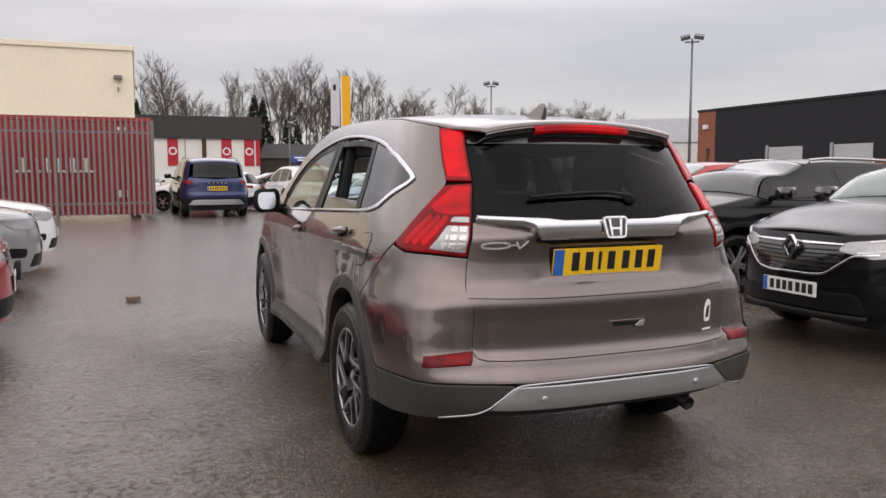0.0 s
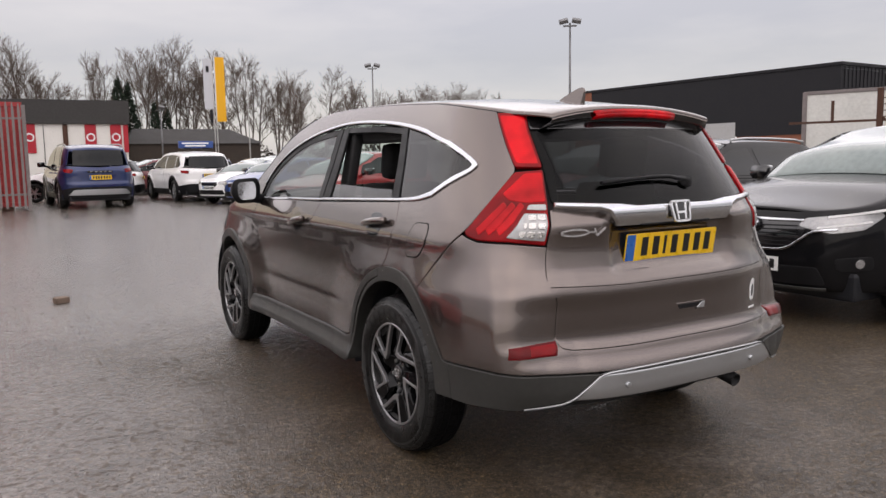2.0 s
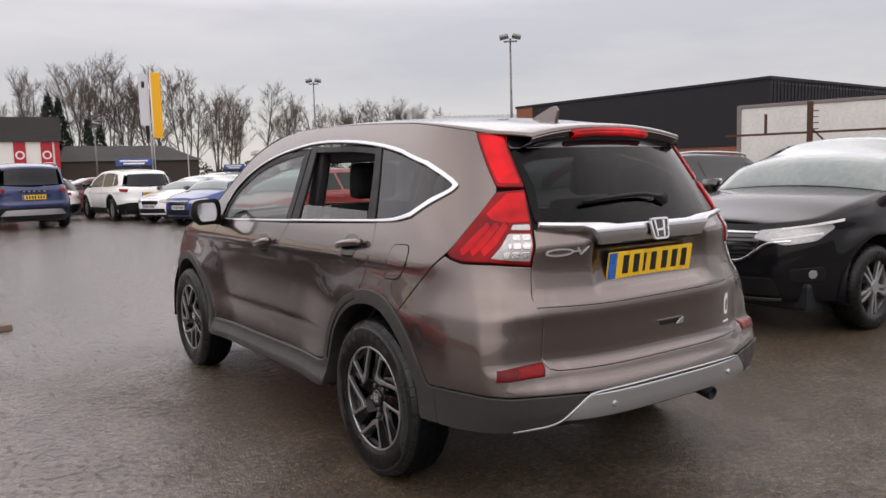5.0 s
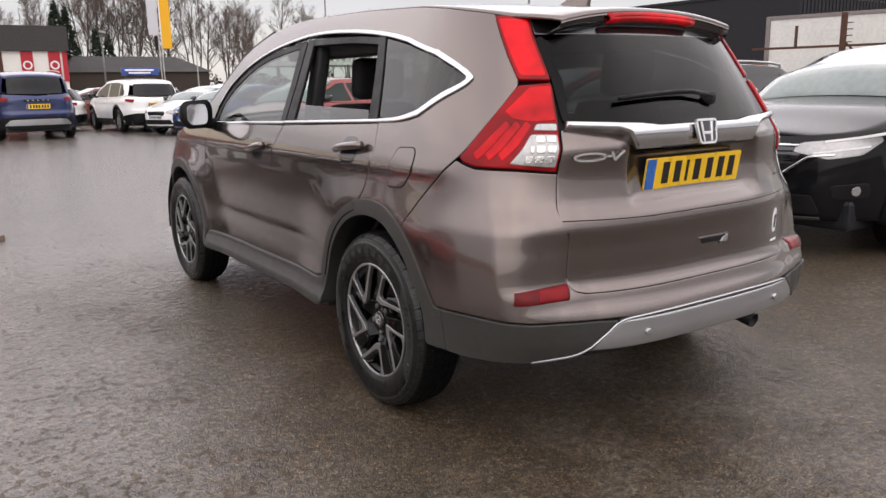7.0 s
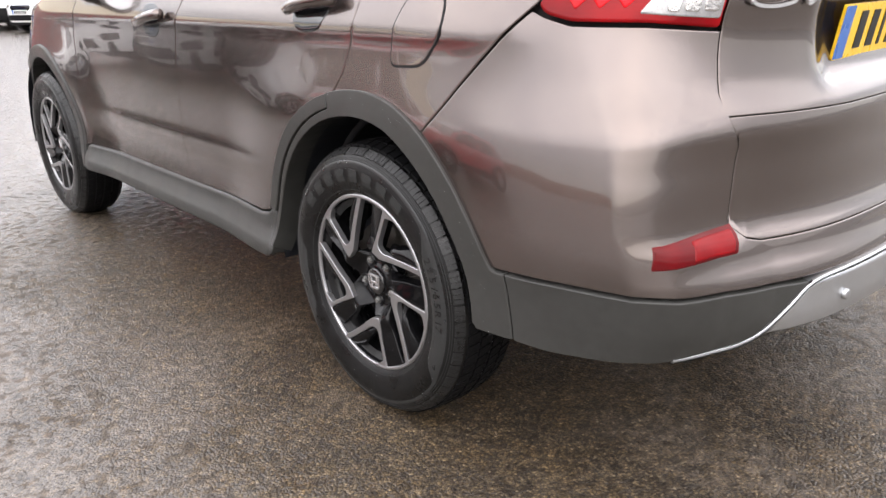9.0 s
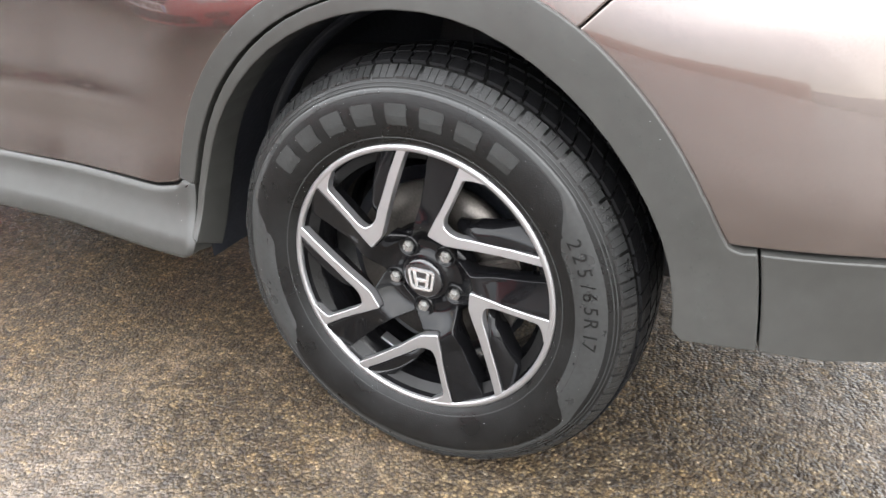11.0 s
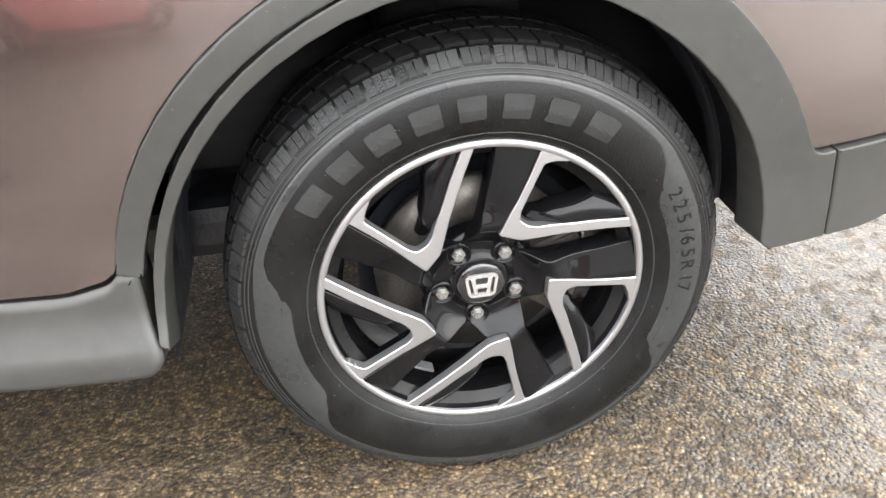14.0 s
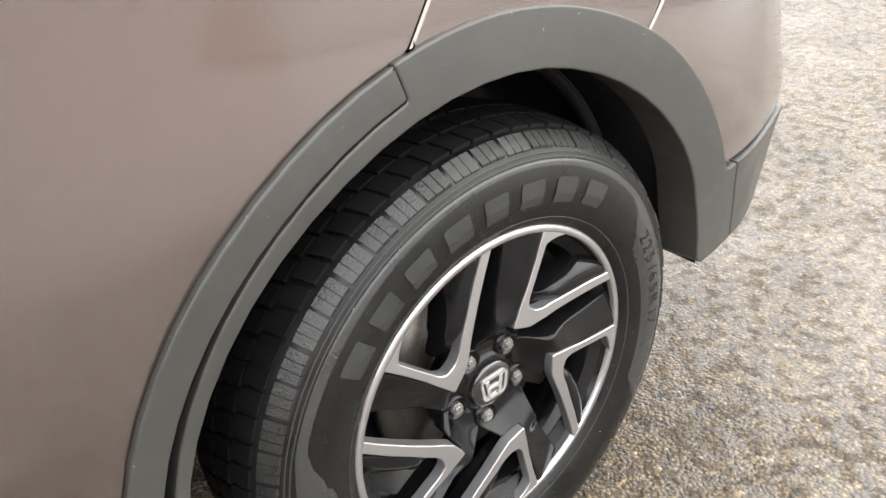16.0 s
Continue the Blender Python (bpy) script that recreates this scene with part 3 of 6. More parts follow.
M["evergreen"] = plain("evergreen", (.012, .022, .012), .9, var=.5, scale=3)
M["hedge"] = plain("brown_hedge", (.045, .035, .028), .95, var=.4, scale=1.2)
M["white_paint_mark"] = plain("white_letter_paint", (.68, .66, .62), .6, var=.15, scale=12)
M["dark_roof"] = plain("dark_roof_felt", (.045, .043, .042), .85, var=.2, scale=.6)
M["stone"] = plain("stone", (.18, .13, .10), .8, var=.3, scale=30, grain=.4, grain_scale=80)

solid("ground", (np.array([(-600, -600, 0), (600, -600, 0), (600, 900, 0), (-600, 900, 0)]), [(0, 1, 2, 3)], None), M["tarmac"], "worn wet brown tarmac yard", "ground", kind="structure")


def ribbed(x0, x1, z0, z1, y, pitch=.28, depth=.035, along="x"):
    """A corrugated sheet that faces -y, with thickness."""
    xs, ys = [], []
    n = int((x1 - x0) / pitch)
    p = (x1 - x0) / n
    for i in range(n):
        for a, d in ((0, 0), (.25, 0), (.40, 1), (.85, 1)):
            xs.append(x0 + (i + a) * p)
            ys.append(y + d * depth)
    xs.append(x1)
    ys.append(y)
    k = len(xs)
    v = [(x, yy, z) for z in (z0, z1) for x, yy in zip(xs, ys)] + [(x, yy + .02, z) for z in (z0, z1) for x, yy in zip(xs, ys)]
    f = [(i, i + 1, k + i + 1, k + i) for i in range(k - 1)] + [(2 * k + i + 1, 2 * k + i, 3 * k + i, 3 * k + i + 1) for i in range(k - 1)]
    f += [(k + i, k + i + 1, 3 * k + i + 1, 3 * k + i) for i in range(k - 1)]
    return np.array(v), f, None


# red shipping container behind the palisade
box = thing("shipping_container", "weathered red corrugated shipping container with faded white lettering", "container", m=pose(-7.36, 23.0, -.02) @ Matrix.Diagonal((1, 1, .945, 1)))
part("side_wall", ribbed(-6.0, 6.0, .24, 3.25, 0), M["container_red"], box, flat=True)
part("end_wall", slab(5.90, 6.02, .02, 2.4, .2, 3.3), M["container_red"], box, flat=True)
part("rear_walls", joined(slab(-6.02, -5.9, .02, 2.4, .45, 3.3), slab(-6, 6, 2.36, 2.42, .45, 3.3)), M["container_red"], box, flat=True)
part("top_rail", slab(-6.05, 6.05, -.03, .06, 3.24, 3.38, .01), M["container_red"], box, flat=True)
part("bottom_rail", slab(-6.05, 6.05, -.03, .06, .14, .28, .01), M["container_red"], box, flat=True)
part("roof", slab(-6.0, 6.0, 0, 2.4, 3.30, 3.36), M["container_red"], box, flat=True)
part("corner_post", slab(5.94, 6.06, -.04, .08, .14, 3.38, .01), M["container_red"], box, flat=True)
for x in (-5.5, 5.5, 0):
    part("bearer", slab(x - .15, x + .15, 0, 2.4, 0.02, .16, .01), M["rust"], box, flat=True)
# letters too worn to spell: bars of their size
for i, (x, w) in enumerate(((2.10, .10), (2.34, .22), (2.72, .10), (3.00, .10), (3.22, .30), (3.66, .30), (4.06, .20))):
    part("letter_bar", slab(x, x + w * .5, -.008, .05, 1.55, 2.02), M["white_paint_mark"], box, flat=True)
    part("letter_bar", slab(x + w * .5, x + w + .04, -.008, .05, 1.55, 1.62), M["white_paint_mark"], box, flat=True)
for i in range(3):
    part("letter_bar", slab(5.05 + i * .20, 5.12 + i * .20, -.008, .05, 2.95, 3.06), M["white_paint_mark"], box, flat=True)
for i in range(2):
    part("letter_bar", slab(5.02 + i * .24, 5.10 + i * .24, -.008, .05, .72, .96), M["white_paint_mark"], box, flat=True)

# palisade fence
fence = thing("palisade_fence", "galvanised steel palisade fence with pointed pales", "fence", m=pose(.1, 22.3, 0) @ Matrix.Diagonal((1, 1, 1.09, 1)))
pale = rounded([(-.033, .10), (.033, .10), (.033, 2.72), (.010, 2.86), (-.010, 2.86), (-.033, 2.72)], .004, 1)
pale_mesh = mesh_of("pale", moved(extruded(pale, .012), pose(0, 0, 0, 90)), M["galvanised"], True)
for i in range(66):
    part("pale", pale_mesh, None, fence).matrix_basis = pose(-1.52 - i * .155, -.03 + .004 * (i % 3), .02 * ((i * 7) % 3) - .02)
for z in (.42, 2.42):
    part("rail", slab(-12.0, -1.42, 0, .04, z, z + .055, .004), M["galvanised"], fence, flat=True)
for x in (-1.40, -4.15, -6.9, -9.65):
    part("post", slab(x - .05, x + .05, .04, .13, 0, 2.80, .006), M["galvanised"], fence, flat=True)

# cream building
shed = thing("cream_building", "large cream metal-clad building with a flat parapet", "building", m=pose(-1.77, 40.5, 0))
part("wall", joined(slab(-40, 0, 0, .3, 0, 7.85), slab(-.3, 0, .3, 30, 0, 7.85)), M["cream_wall"], shed, flat=True)
part("coping", joined(slab(-40, .08, -.10, .35, 7.85, 8.12, .02), slab(-.35, .08, .35, 30, 7.85, 8.12, .02)), M["cream_wall"], shed, flat=True)
for x in range(-38, 0, 3):
    part("sheet_joint", slab(x, x + .03, -.012, 0, 0, 7.8), M["cream_wall"], shed, flat=True)
part("roof", slab(-40, -.3, .3, 30, 7.6, 7.7), M["roof_grey"], shed, flat=True)
lamp = part("wall_lamp", slab(-.95, -.55, -.35, -.02, 6.35, 6.55, .03), M["galvanised"], shed, "floodlight on the wall", flat=True)
part("lamp_bracket", slab(-.78, -.72, -.25, 0, 5.75, 5.95, .01), M["galvanised"], shed, flat=True)

# showroom at the back
show = thing("showroom", "low white showroom with dark fascia and red banners", "building", m=pose(-8.0, 91.2, 0, 0, 0, -1.5))
part("wall", slab(0, 20.0, 0, .4, 0, 6.2), M["white_wall"], show, flat=True)
part("side_wall", slab(19.6, 20.0, .4, 18, 0, 6.2), M["white_wall"], show, flat=True)
part("fascia", slab(-.2, 20.25, -.35, .5, 5.75, 8.35, .03), M["dark_roof"], show, flat=True)
part("side_fascia", slab(19.7, 20.25, .5, 18, 5.75, 8.35, .03), M["dark_cladding"], show, flat=True)
part("roof", slab(0, 19.7, .5, 18, 7.6, 7.8), M["dark_cladding"], show, flat=True)
for x in (9.6, 15.6, 18.2, 5.0):
    b = part("banner", slab(x, x + 1.15, -.10, -.04, 2.6, 5.7, .01), M["banner_red"], show, "red banner with a white ring", flat=True)
    part("banner_ring", moved(spun([(-.02, .30), (-.03, .34), (-.03, .42), (-.02, .46)], 24), pose(x + .58, -.09, 4.3, 0, 0, 90)), M["sticker_white"], b)
for x in (13.4, 19.55):
    part("banner", slab(x, x + .5, -.12, -.04, 2.6, 5.7, .01), M["rust"] if x < 14 else M["banner_red"], show, flat=True)
for x in (1.5, 4.2, 8.0, 11.5):
    part("window", slab(x, x + .06, -.05, 0, .4, 5.6), M["dark_cladding"], show, flat=True)

# brick and dark-clad unit on the right, built along its long front
unit = thing("industrial_unit", "long industrial unit, dark cladding over red brick with grey shutters", "building", m=pose(40.6, 47.0, 0, 0, 0, -87.7) @ Matrix.Diagonal((1, 1, .945, 1)))
LU = 22.6
part("upper_wall", slab(1.9, LU, -.18, 0, 2.55, 6.75), M["dark_cladding"], unit, flat=True)
part("end_wall", joined(slab(LU - .2, LU, 0, 26, 0, 6.7)), M["dark_cladding"], unit, flat=True)
for k in range(60):
    part("cladding_rib", slab(LU - .005, LU + .05, .2 + k * .42, .40 + k * .42, 1.0, 6.7), M["dark_cladding"], unit, flat=True)
part("parapet", joined(slab(-.1, LU + .1, -.25, .25, 6.75, 6.95, .02), slab(LU - .3, LU + .1, .25, 26, 6.75, 6.95, .02)), M["dark_cladding"], unit, flat=True)
part("brick_end", slab(0, 1.9, -.20, .1, 0, 6.75), M["brick"], unit, flat=True)
part("brick_wall", joined(slab(1.9, 7.2, -.14, .1, 0, 2.55), slab(10.3, 12.6, -.14, .1, 0, 2.55), slab(15.6, LU, -.14, .1, 0, 2.55), slab(7.2, 15.6, .0, .1, 3.6, 3.8)), M["brick"], unit, flat=True)
part("roof", slab(0, LU, .1, 26, 6.5, 6.6), M["roof_grey"], unit, flat=True)
for x0, x1 in ((7.3, 10.2), (12.7, 15.5)):
    d = part("shutter_door", slab(x0, x1, -.22, -.16, 0, 3.55), M["door_grey"], unit, "grey roller shutter", flat=True)
    for z in range(1, 14):
        part("shutter_slat", slab(x0, x1, -.235, -.22, z * .26, z * .26 + .03), M["door_grey"], d, flat=True)
    part("door_post", slab(x0 - .25, x0 - .05, -.30, -.1, 0, 3.7), M["roof_grey"], unit, flat=True)
part("door_reveal", slab(10.3, 12.6, -.20, -.15, 2.5, 3.6), M["dark_cladding"], unit, flat=True)
part("wall_lamp", slab(.75, 1.15, -.45, -.20, 5.3, 5.65, .03), M["sticker_white"], unit, flat=True)
part("vine", joined(*[slab(1.05 + .05 * math.sin(k * 2.1), 1.30 + .06 * math.sin(k), -.26, -.20, 1.2 + k * .28, 1.45 + k * .28, .03) for k in range(9)]), M["hedge"], unit, flat=True)

# grey pitched shed beyond it
hut = thing("grey_shed", "pale grey shed with a ribbed pitched roof", "building", m=pose(45.8, 66.5, 0, 0, 0, -33))
part("wall", slab(0, 16, 0, .3, 0, 5.0), M["trailer_white"], hut, flat=True)
rf = ribbed(0, 16, 0, 5.2, 0, .55, .07)
part("roof", moved(rf, pose(0, -.2, 4.9, -58)), M["roof_grey"], hut, flat=True)
part("gable", slab(-.2, 0, 0, 5, 0, 5.0), M["trailer_white"], hut, flat=True)

# white trailer body and rusty post fence on the right
trailer = thing("trailer_body", "dirty white box trailer behind a rusty fence", "trailer", m=pose(20.9, 12.8, 0, 0, 0, -73) @ Matrix.Diagonal((1, 1, .94, 1)))
part("side", slab(0, 13.5, 0, .08, .95, 3.40), M["trailer_white"], trailer, flat=True)
part("top_edge", slab(-.03, 13.5, -.03, .1, 3.36, 3.48, .01), M["galvanised"], trailer, flat=True)
part("corner_post", slab(-.06, .08, -.04, .1, .9, 3.46, .01), M["galvanised"], trailer, flat=True)
part("lower_edge", slab(-.03, 13.5, -.03, .1, 1.05, 1.22, .01), M["roof_grey"], trailer, flat=True)
part("end_wall", slab(0, .08, .1, 2.5, .95, 3.4), M["trailer_white"], trailer, flat=True)
part("roof", slab(0, 13.5, .08, 2.5, 3.32, 3.38), M["roof_grey"], trailer, flat=True)
part("chassis", slab(.3, 13.2, .5, 2.0, .62, .95), M["rust"], trailer, flat=True)
for x in (1.5, 9.5, 10.8):
    part("wheel", moved(spun([(-.14, .3), (-.15, .5), (.15, .5), (.14, .3)], 24, closed=True), pose(x, .35, .5, 0, 0, 90)), M["rubber"], trailer)
steel = thing("rusty_fence", "rusty steel posts and rail with barbed top arms", "fence", m=pose(19.6, 12.2, 0, 0, 0, -73))
for x in (2.35, 5.75, 9.2):
    part("post", slab(x - .08, x + .08, -.06, .06, 0, 3.15, .01), M["rust"], steel, flat=True)
    part("top_arm", tube([(x + .08, 0, 2.3), (x + .45, 0, 1.9)], .03, 6), M["rust"], steel)
    for k in range(4):
        part("barb", slab(x + .08, x + .24, -.02, .02, 2.3 + k * .18, 2.33 + k * .18), M["rust"], steel, flat=True)
part("rail", slab(-.2, 9.4, -.03, .03, 2.18, 2.25, .005), M["rust"], steel, flat=True)
part("rail", slab(-.2, 9.4, -.03, .03, 1.0, 1.07, .005), M["rust"], steel, flat=True)
part("short_post", slab(1.02, 1.10, -.03, .03, 2.2, 2.85, .005), M["rust"], steel, flat=True)

# lamp masts
def mast(name, x, y, h, two=True, turn=0.0, label="tall grey floodlight mast"):
    t = thing(name, label, "lamp post", "floodlight masts", pose(x, y, 0, 0, 0, turn))
    part("pole", tube([(0, 0, 0), (0, 0, h * .5), (0, 0, h)], .11, 10, True, .06), M["mast"], t)
    part("cross_arm", slab(-.45, .45, -.05, .05, h - .25, h - .15, .01), M["mast"], t, flat=True)
    for sx in ((-.42, .42) if two else (.1,)):
        part("floodlight", moved(slab(-.30, .30, -.22, .22, -.10, .14, .03), pose(sx, -.1, h + .08, 28, 12 * (1 if sx > 0 else -1), 0)), M["mast"], t, flat=True)
    return t


mast("floodlight_mast", 31.8, 37.5, 10.1, True, -40)
mast("floodlight_mast", 29.85, 63.7, 10.0, True, -25)
mast("floodlight_mast", 12.8, 75.6, 6.6, False, -10)

# flag signs
flags = thing("banner_flag", "tall yellow banner flag on a pole", "flag", m=pose(20.95, 86.0, 0))
part("pole", tube([(-.05, 0, 0), (-.05, 0, 13.3)], .07, 8), M["pole"], flags)
part("cloth", moved(slab(0, 1.05, -.03, .03, 5.9, 13.1, .02), pose(0, 0, 0)), M["flag_yellow"], flags, flat=True)
flags = thing("banner_flag", "tall pale grey banner flag with a small dark mark", "flag", m=pose(19.45, 86.3, 0))
part("pole", tube([(1.28, .1, 0), (1.28, .1, 13.0)], .07, 8), M["pole"], flags)
part("cloth", slab(.25, 1.2, -.03, .03, 7.3, 12.9, .02), M["flag_grey"], flags, flat=True)
part("cloth_mark", slab(.55, .88, -.05, -.03, 11.4, 12.1), M["dark_cladding"], flags, flat=True)
part("cloth_print", slab(.78, 1.12, -.05, -.03, 5.7, 7.2), M["dark_cladding"], flags, flat=True)
t = thing("flag_pole", "bare white flag pole", "flag pole", m=pose(22.6, 79.5, 0))
part("pole", tube([(0, 0, 0), (0, 0, 11.9)], .08, 8, True, .04), M["pole"], t)
part("ball", moved(spun([(-.10, .0), (-.07, .07), (0, .10), (.07, .07), (.10, .0)], 12), pose(0, 0, 12.0, 0, 90)), M["pole"], t)

# brown hedge bank and low roofs behind the cars
rng = random.Random(5)
many = []
for k in range(5200):
    x = 27 + 62 * rng.random()
    top = 2.6 + .5 * math.sin(x * .7) + .4 * math.sin(x * 1.9)
    c = Vector((x, 100 + rng.uniform(-1.2, 1.2), top * rng.random() ** .6))
    a, b = [Vector((rng.uniform(-1, 1), rng.uniform(-1, 1), rng.uniform(.2, 1.4))).normalized() * rng.uniform(.25, .6) for _ in range(2)]
    many.append((np.array([c[:], (c + a)[:], (c + b)[:]]), [(0, 1, 2)], None))
solid("hedge", joined(*many), M["hedge"], "brown winter hedge along the far boundary", "hedge", kind="stuff", flat=True)
low = thing("low_building", "long low dark building with a shallow hipped roof", "building", m=pose(12.5, 93, 0))
part("wall", slab(0, 15.5, 0, .4, 0, 3.6), M["hedge"], low, flat=True)
hip = [(-.3, -.3, 3.6), (15.9, -.3, 3.6), (15.9, 8, 3.6), (-.3, 8, 3.6), (1.0, 3.6, 5.5), (12.6, 3.6, 5.5)]
part("roof", (np.array(hip), [(0, 1, 5, 4), (1, 2, 5), (2, 3, 4, 5), (3, 0, 4), (3, 2, 1, 0)], None), M["dark_roof"], low, flat=True)
canopy = thing("canopy", "pale flat canopy roof beyond the cars", "canopy", m=pose(26.5, 70, 0, 0, 0, -15))
part("roof", slab(0, 16, 0, 6, 3.55, 3.95, .03), M["trailer_white"], canopy, flat=True)
for x in (1, 8, 15):
    part("post", slab(x - .1, x + .1, .5, .7, 0, 3.55), M["galvanised"], canopy, flat=True)
# boundary walls that close the yard behind the camera
for nm, a in (("wall_south", (-60, 70, -26.4, -26, 0, 2.4)), ("wall_west", (-60.3, -60, -26, 40, 0, 4))):
    solid(nm, slab(*a), M["roof_grey"] if nm == "wall_south" else M["brick"], "plain boundary wall", "wall", kind="structure", flat=True)


# ---- bare winter trees ----
def bare_tree(seed, h, spread, stems=1):
    """Slender stems with rising limbs, side shoots and a haze of fine twigs; returns trunk and twig meshes."""
    rng = random.Random(seed)
    wood, fine = [], []

    def shoot(p, d, length, r, steps, lift, seg, store):
        pts = [p]
        for _ in range(steps):
            d = (d + Vector((rng.uniform(-.10, .10), rng.uniform(-.10, .10), lift))).normalized()
            pts.append(pts[-1] + d * length / steps)
        store.append(tube(pts, r, seg, False, r * .35))
        return pts

    def along(pts, t):
        i = min(int(t * (len(pts) - 1)), len(pts) - 2)
        return pts[i].lerp(pts[i + 1], t * (len(pts) - 1) - i), (pts[i + 1] - pts[i]).normalized()

    def aside(d, angle):
        turn = Vector((rng.uniform(-1, 1), rng.uniform(-1, 1), rng.uniform(-.3, .3)))
        turn = (turn - d * turn.dot(d)).normalized()
        return d * math.cos(angle) + turn * math.sin(angle)
    for stem in range(stems):
        tall = h * rng.uniform(.82, 1.0)
        lean = Vector((rng.uniform(-.12, .12), rng.uniform(-.12, .12), 1)).normalized() if stems > 1 else Vector((0, 0, 1))
        trunk = shoot(Vector((rng.uniform(-.3, .3), rng.uniform(-.3, .3), -.2)), lean, tall, h * (.011 if stems == 1 else .008), 7, .03, 6, wood)
        for k in range(25 if stems == 1 else 13):
            t = rng.uniform(.24, .96)
            p, d = along(trunk, t)
            limb = shoot(p, aside(d, rng.uniform(.45, .85) * spread), tall * (.13 + .33 * (1 - t)) * rng.uniform(.7, 1.25), h * .0042 * (1.2 - t), 4, .10, 4, wood)
            for m in range(8):
                p, d = along(limb, rng.uniform(.2, 1.0))
                twig = shoot(p, aside(d, rng.uniform(.35, .8)), h * rng.uniform(.05, .11), h * .0016, 3, .08, 3, fine)
                for n in range(5):
                    p, d = along(twig, rng.uniform(.15, 1.0))
                    shoot(p, aside(d, rng.uniform(.3, .8)), h * rng.uniform(.025, .055), h * .0011, 1, .06, 3, fine)
    return mesh_of("trunk", joined(*wood), M["bark"]), mesh_of("crown", joined(*fine), M["twig"], True)


def conifer(seed, h):
    rng = random.Random(seed)
    many = []
    for k in range(520):
        t = rng.random() ** .8
        z = h * (.05 + .93 * t)
        rr = (1 - t) * h * .20 * rng.uniform(.45, 1.1) + .08
        a = rng.uniform(0, math.tau)
        c = Vector((rr * math.cos(a), rr * math.sin(a), z))
        s = .35 + .5 * (1 - t)
        v = [(c + Vector((rng.uniform(-s, s), rng.uniform(-s, s), rng.uniform(-s, s * .5))))[:] for _ in range(4)]
        many.append((np.array(v), [(0, 1, 2), (0, 2, 3), (0, 3, 1), (1, 3, 2)], None))
    return mesh_of("trunk", tube([(0, 0, 0), (0, 0, h * .9)], .25, 6, True, .05), M["bark"]), mesh_of("crown", joined(*many), M["evergreen"], True)


TREES = [bare_tree(11, 21, 1.15), bare_tree(12, 21, .85, 3), bare_tree(13, 21, 1.3), bare_tree(14, 21, .75, 4), bare_tree(16, 21, 1.0, 2)]
PINE = conifer(4, 14)


def plant(kind, x, y, s, turn, label="bare winter tree with fine twigs"):
    t = thing("tree", label, "tree", "trees along the far boundary", pose(x, y, 0, 0, 0, turn) @ Matrix.Scale(s, 4))
    for me in kind:
        part(me.name.split(".")[0], me, None, t)


rng = random.Random(21)
for i, (x, y, s, k) in enumerate(((-6, 137, .95, 2), (4, 137, 1.04, 0), (9.5, 140, .78, 2), (15.5, 139, .92, 1), (21, 136, 1.0, 4), (24, 138, .98, 3), (27, 136, 1.05, 1), (30, 138, .92, 3), (34.5, 139, 1.05, 4),
                                  (39, 136, .98, 1), (42.5, 139, .80, 0), (45.5, 137, .84, 3), (49, 138, .80, 4), (57, 141, .92, 0), (63, 143, .68, 2), (74, 138, .72, 3), (78, 137, .78, 1), (82, 138, .76, 4), (86, 136, .78, 3), (90, 137, .74, 1), (94, 135, .70, 0), (98.5, 132, .66, 2), (103, 130, .60, 4), (-1, 141, .72, 4), (12, 144, .70, 0), (37, 145, .85, 2), (52, 144, .72, 1), (69, 142, .66, 0), (107, 127, .58, 1), (-10, 139, .85, 0), (1, 135, .9, 1), (7, 142, .85, 3), (19, 142, .9, 2), (32, 134, .88, 0), (47, 134, .82, 2), (60, 138, .8, 3), (66, 140, .76, 4), (71, 139, .72, 1), (76, 142, .7, 2), (84, 141, .7, 0), (92, 140, .68, 3), (-14, 138, .8, 4))):
    plant(TREES[k], x, y, s, rng.uniform(0, 360))
for x, y, s in ((-1.5, 131, 1.0), (17.2, 131, 1.10), (18.8, 132, 1.05), (22.6, 131, .82), (24.8, 133, .8)):
    plant(PINE, x, y, s, rng.uniform(0, 360), "dark evergreen among the bare trees")

# a broken brick on the tarmac
bm = bmesh.new()
bmesh.ops.create_cube(bm, size=1)
bmesh.ops.bevel(bm, geom=bm.edges[:], offset=.07, segments=2, affect="EDGES")
rng = random.Random(2)
for v in bm.verts:
    v.co = Vector((v.co.x * .125 + (v.co.z > 0) * v.co.y * .01, v.co.y * .10, v.co.z * .055 + .0275)) + Vector((rng.uniform(-.003, .003), rng.uniform(-.003, .003), rng.uniform(-.002, .002) * (v.co.z > 0)))
solid("broken_brick", bm, M["stone"], "broken piece of brown brick lying on the tarmac", "brick", m=pose(-1.87, 5.12, 0, 0, 0, 24), flat=True)


# ---- wheels ----
def ring_sector(r0, r1, a0, a1, k=10):
    """A ring sector's outline, angles in degrees."""
    return arc(0, 0, r0, a0, a1, k) + arc(0, 0, r1, a1, a0, k)


WHEEL_FACE = Matrix(((0, 0, -1, 0), (-1, 0, 0, 0), (0, 1, 0, 0), (0, 0, 0, 1)))  # drawn (right, up, out) as seen from a left flank


def strip_plate(a, b, w0, w1, z0, z1, depth, bevel=.0012):
    """A bar from a to b on a wheel's face, of width w0 to w1, its top at height z0 to z1."""
    a, b = np.array(a, float), np.array(b, float)
    d = (b - a) / np.linalg.norm(b - a)
    q = np.array((-d[1], d[0]))
    o = [a + q * w0 / 2, a - q * w0 / 2, b - q * w1 / 2, b + q * w1 / 2]
    v, f, _ = extruded([tuple(p) for p in o], depth, bevel)
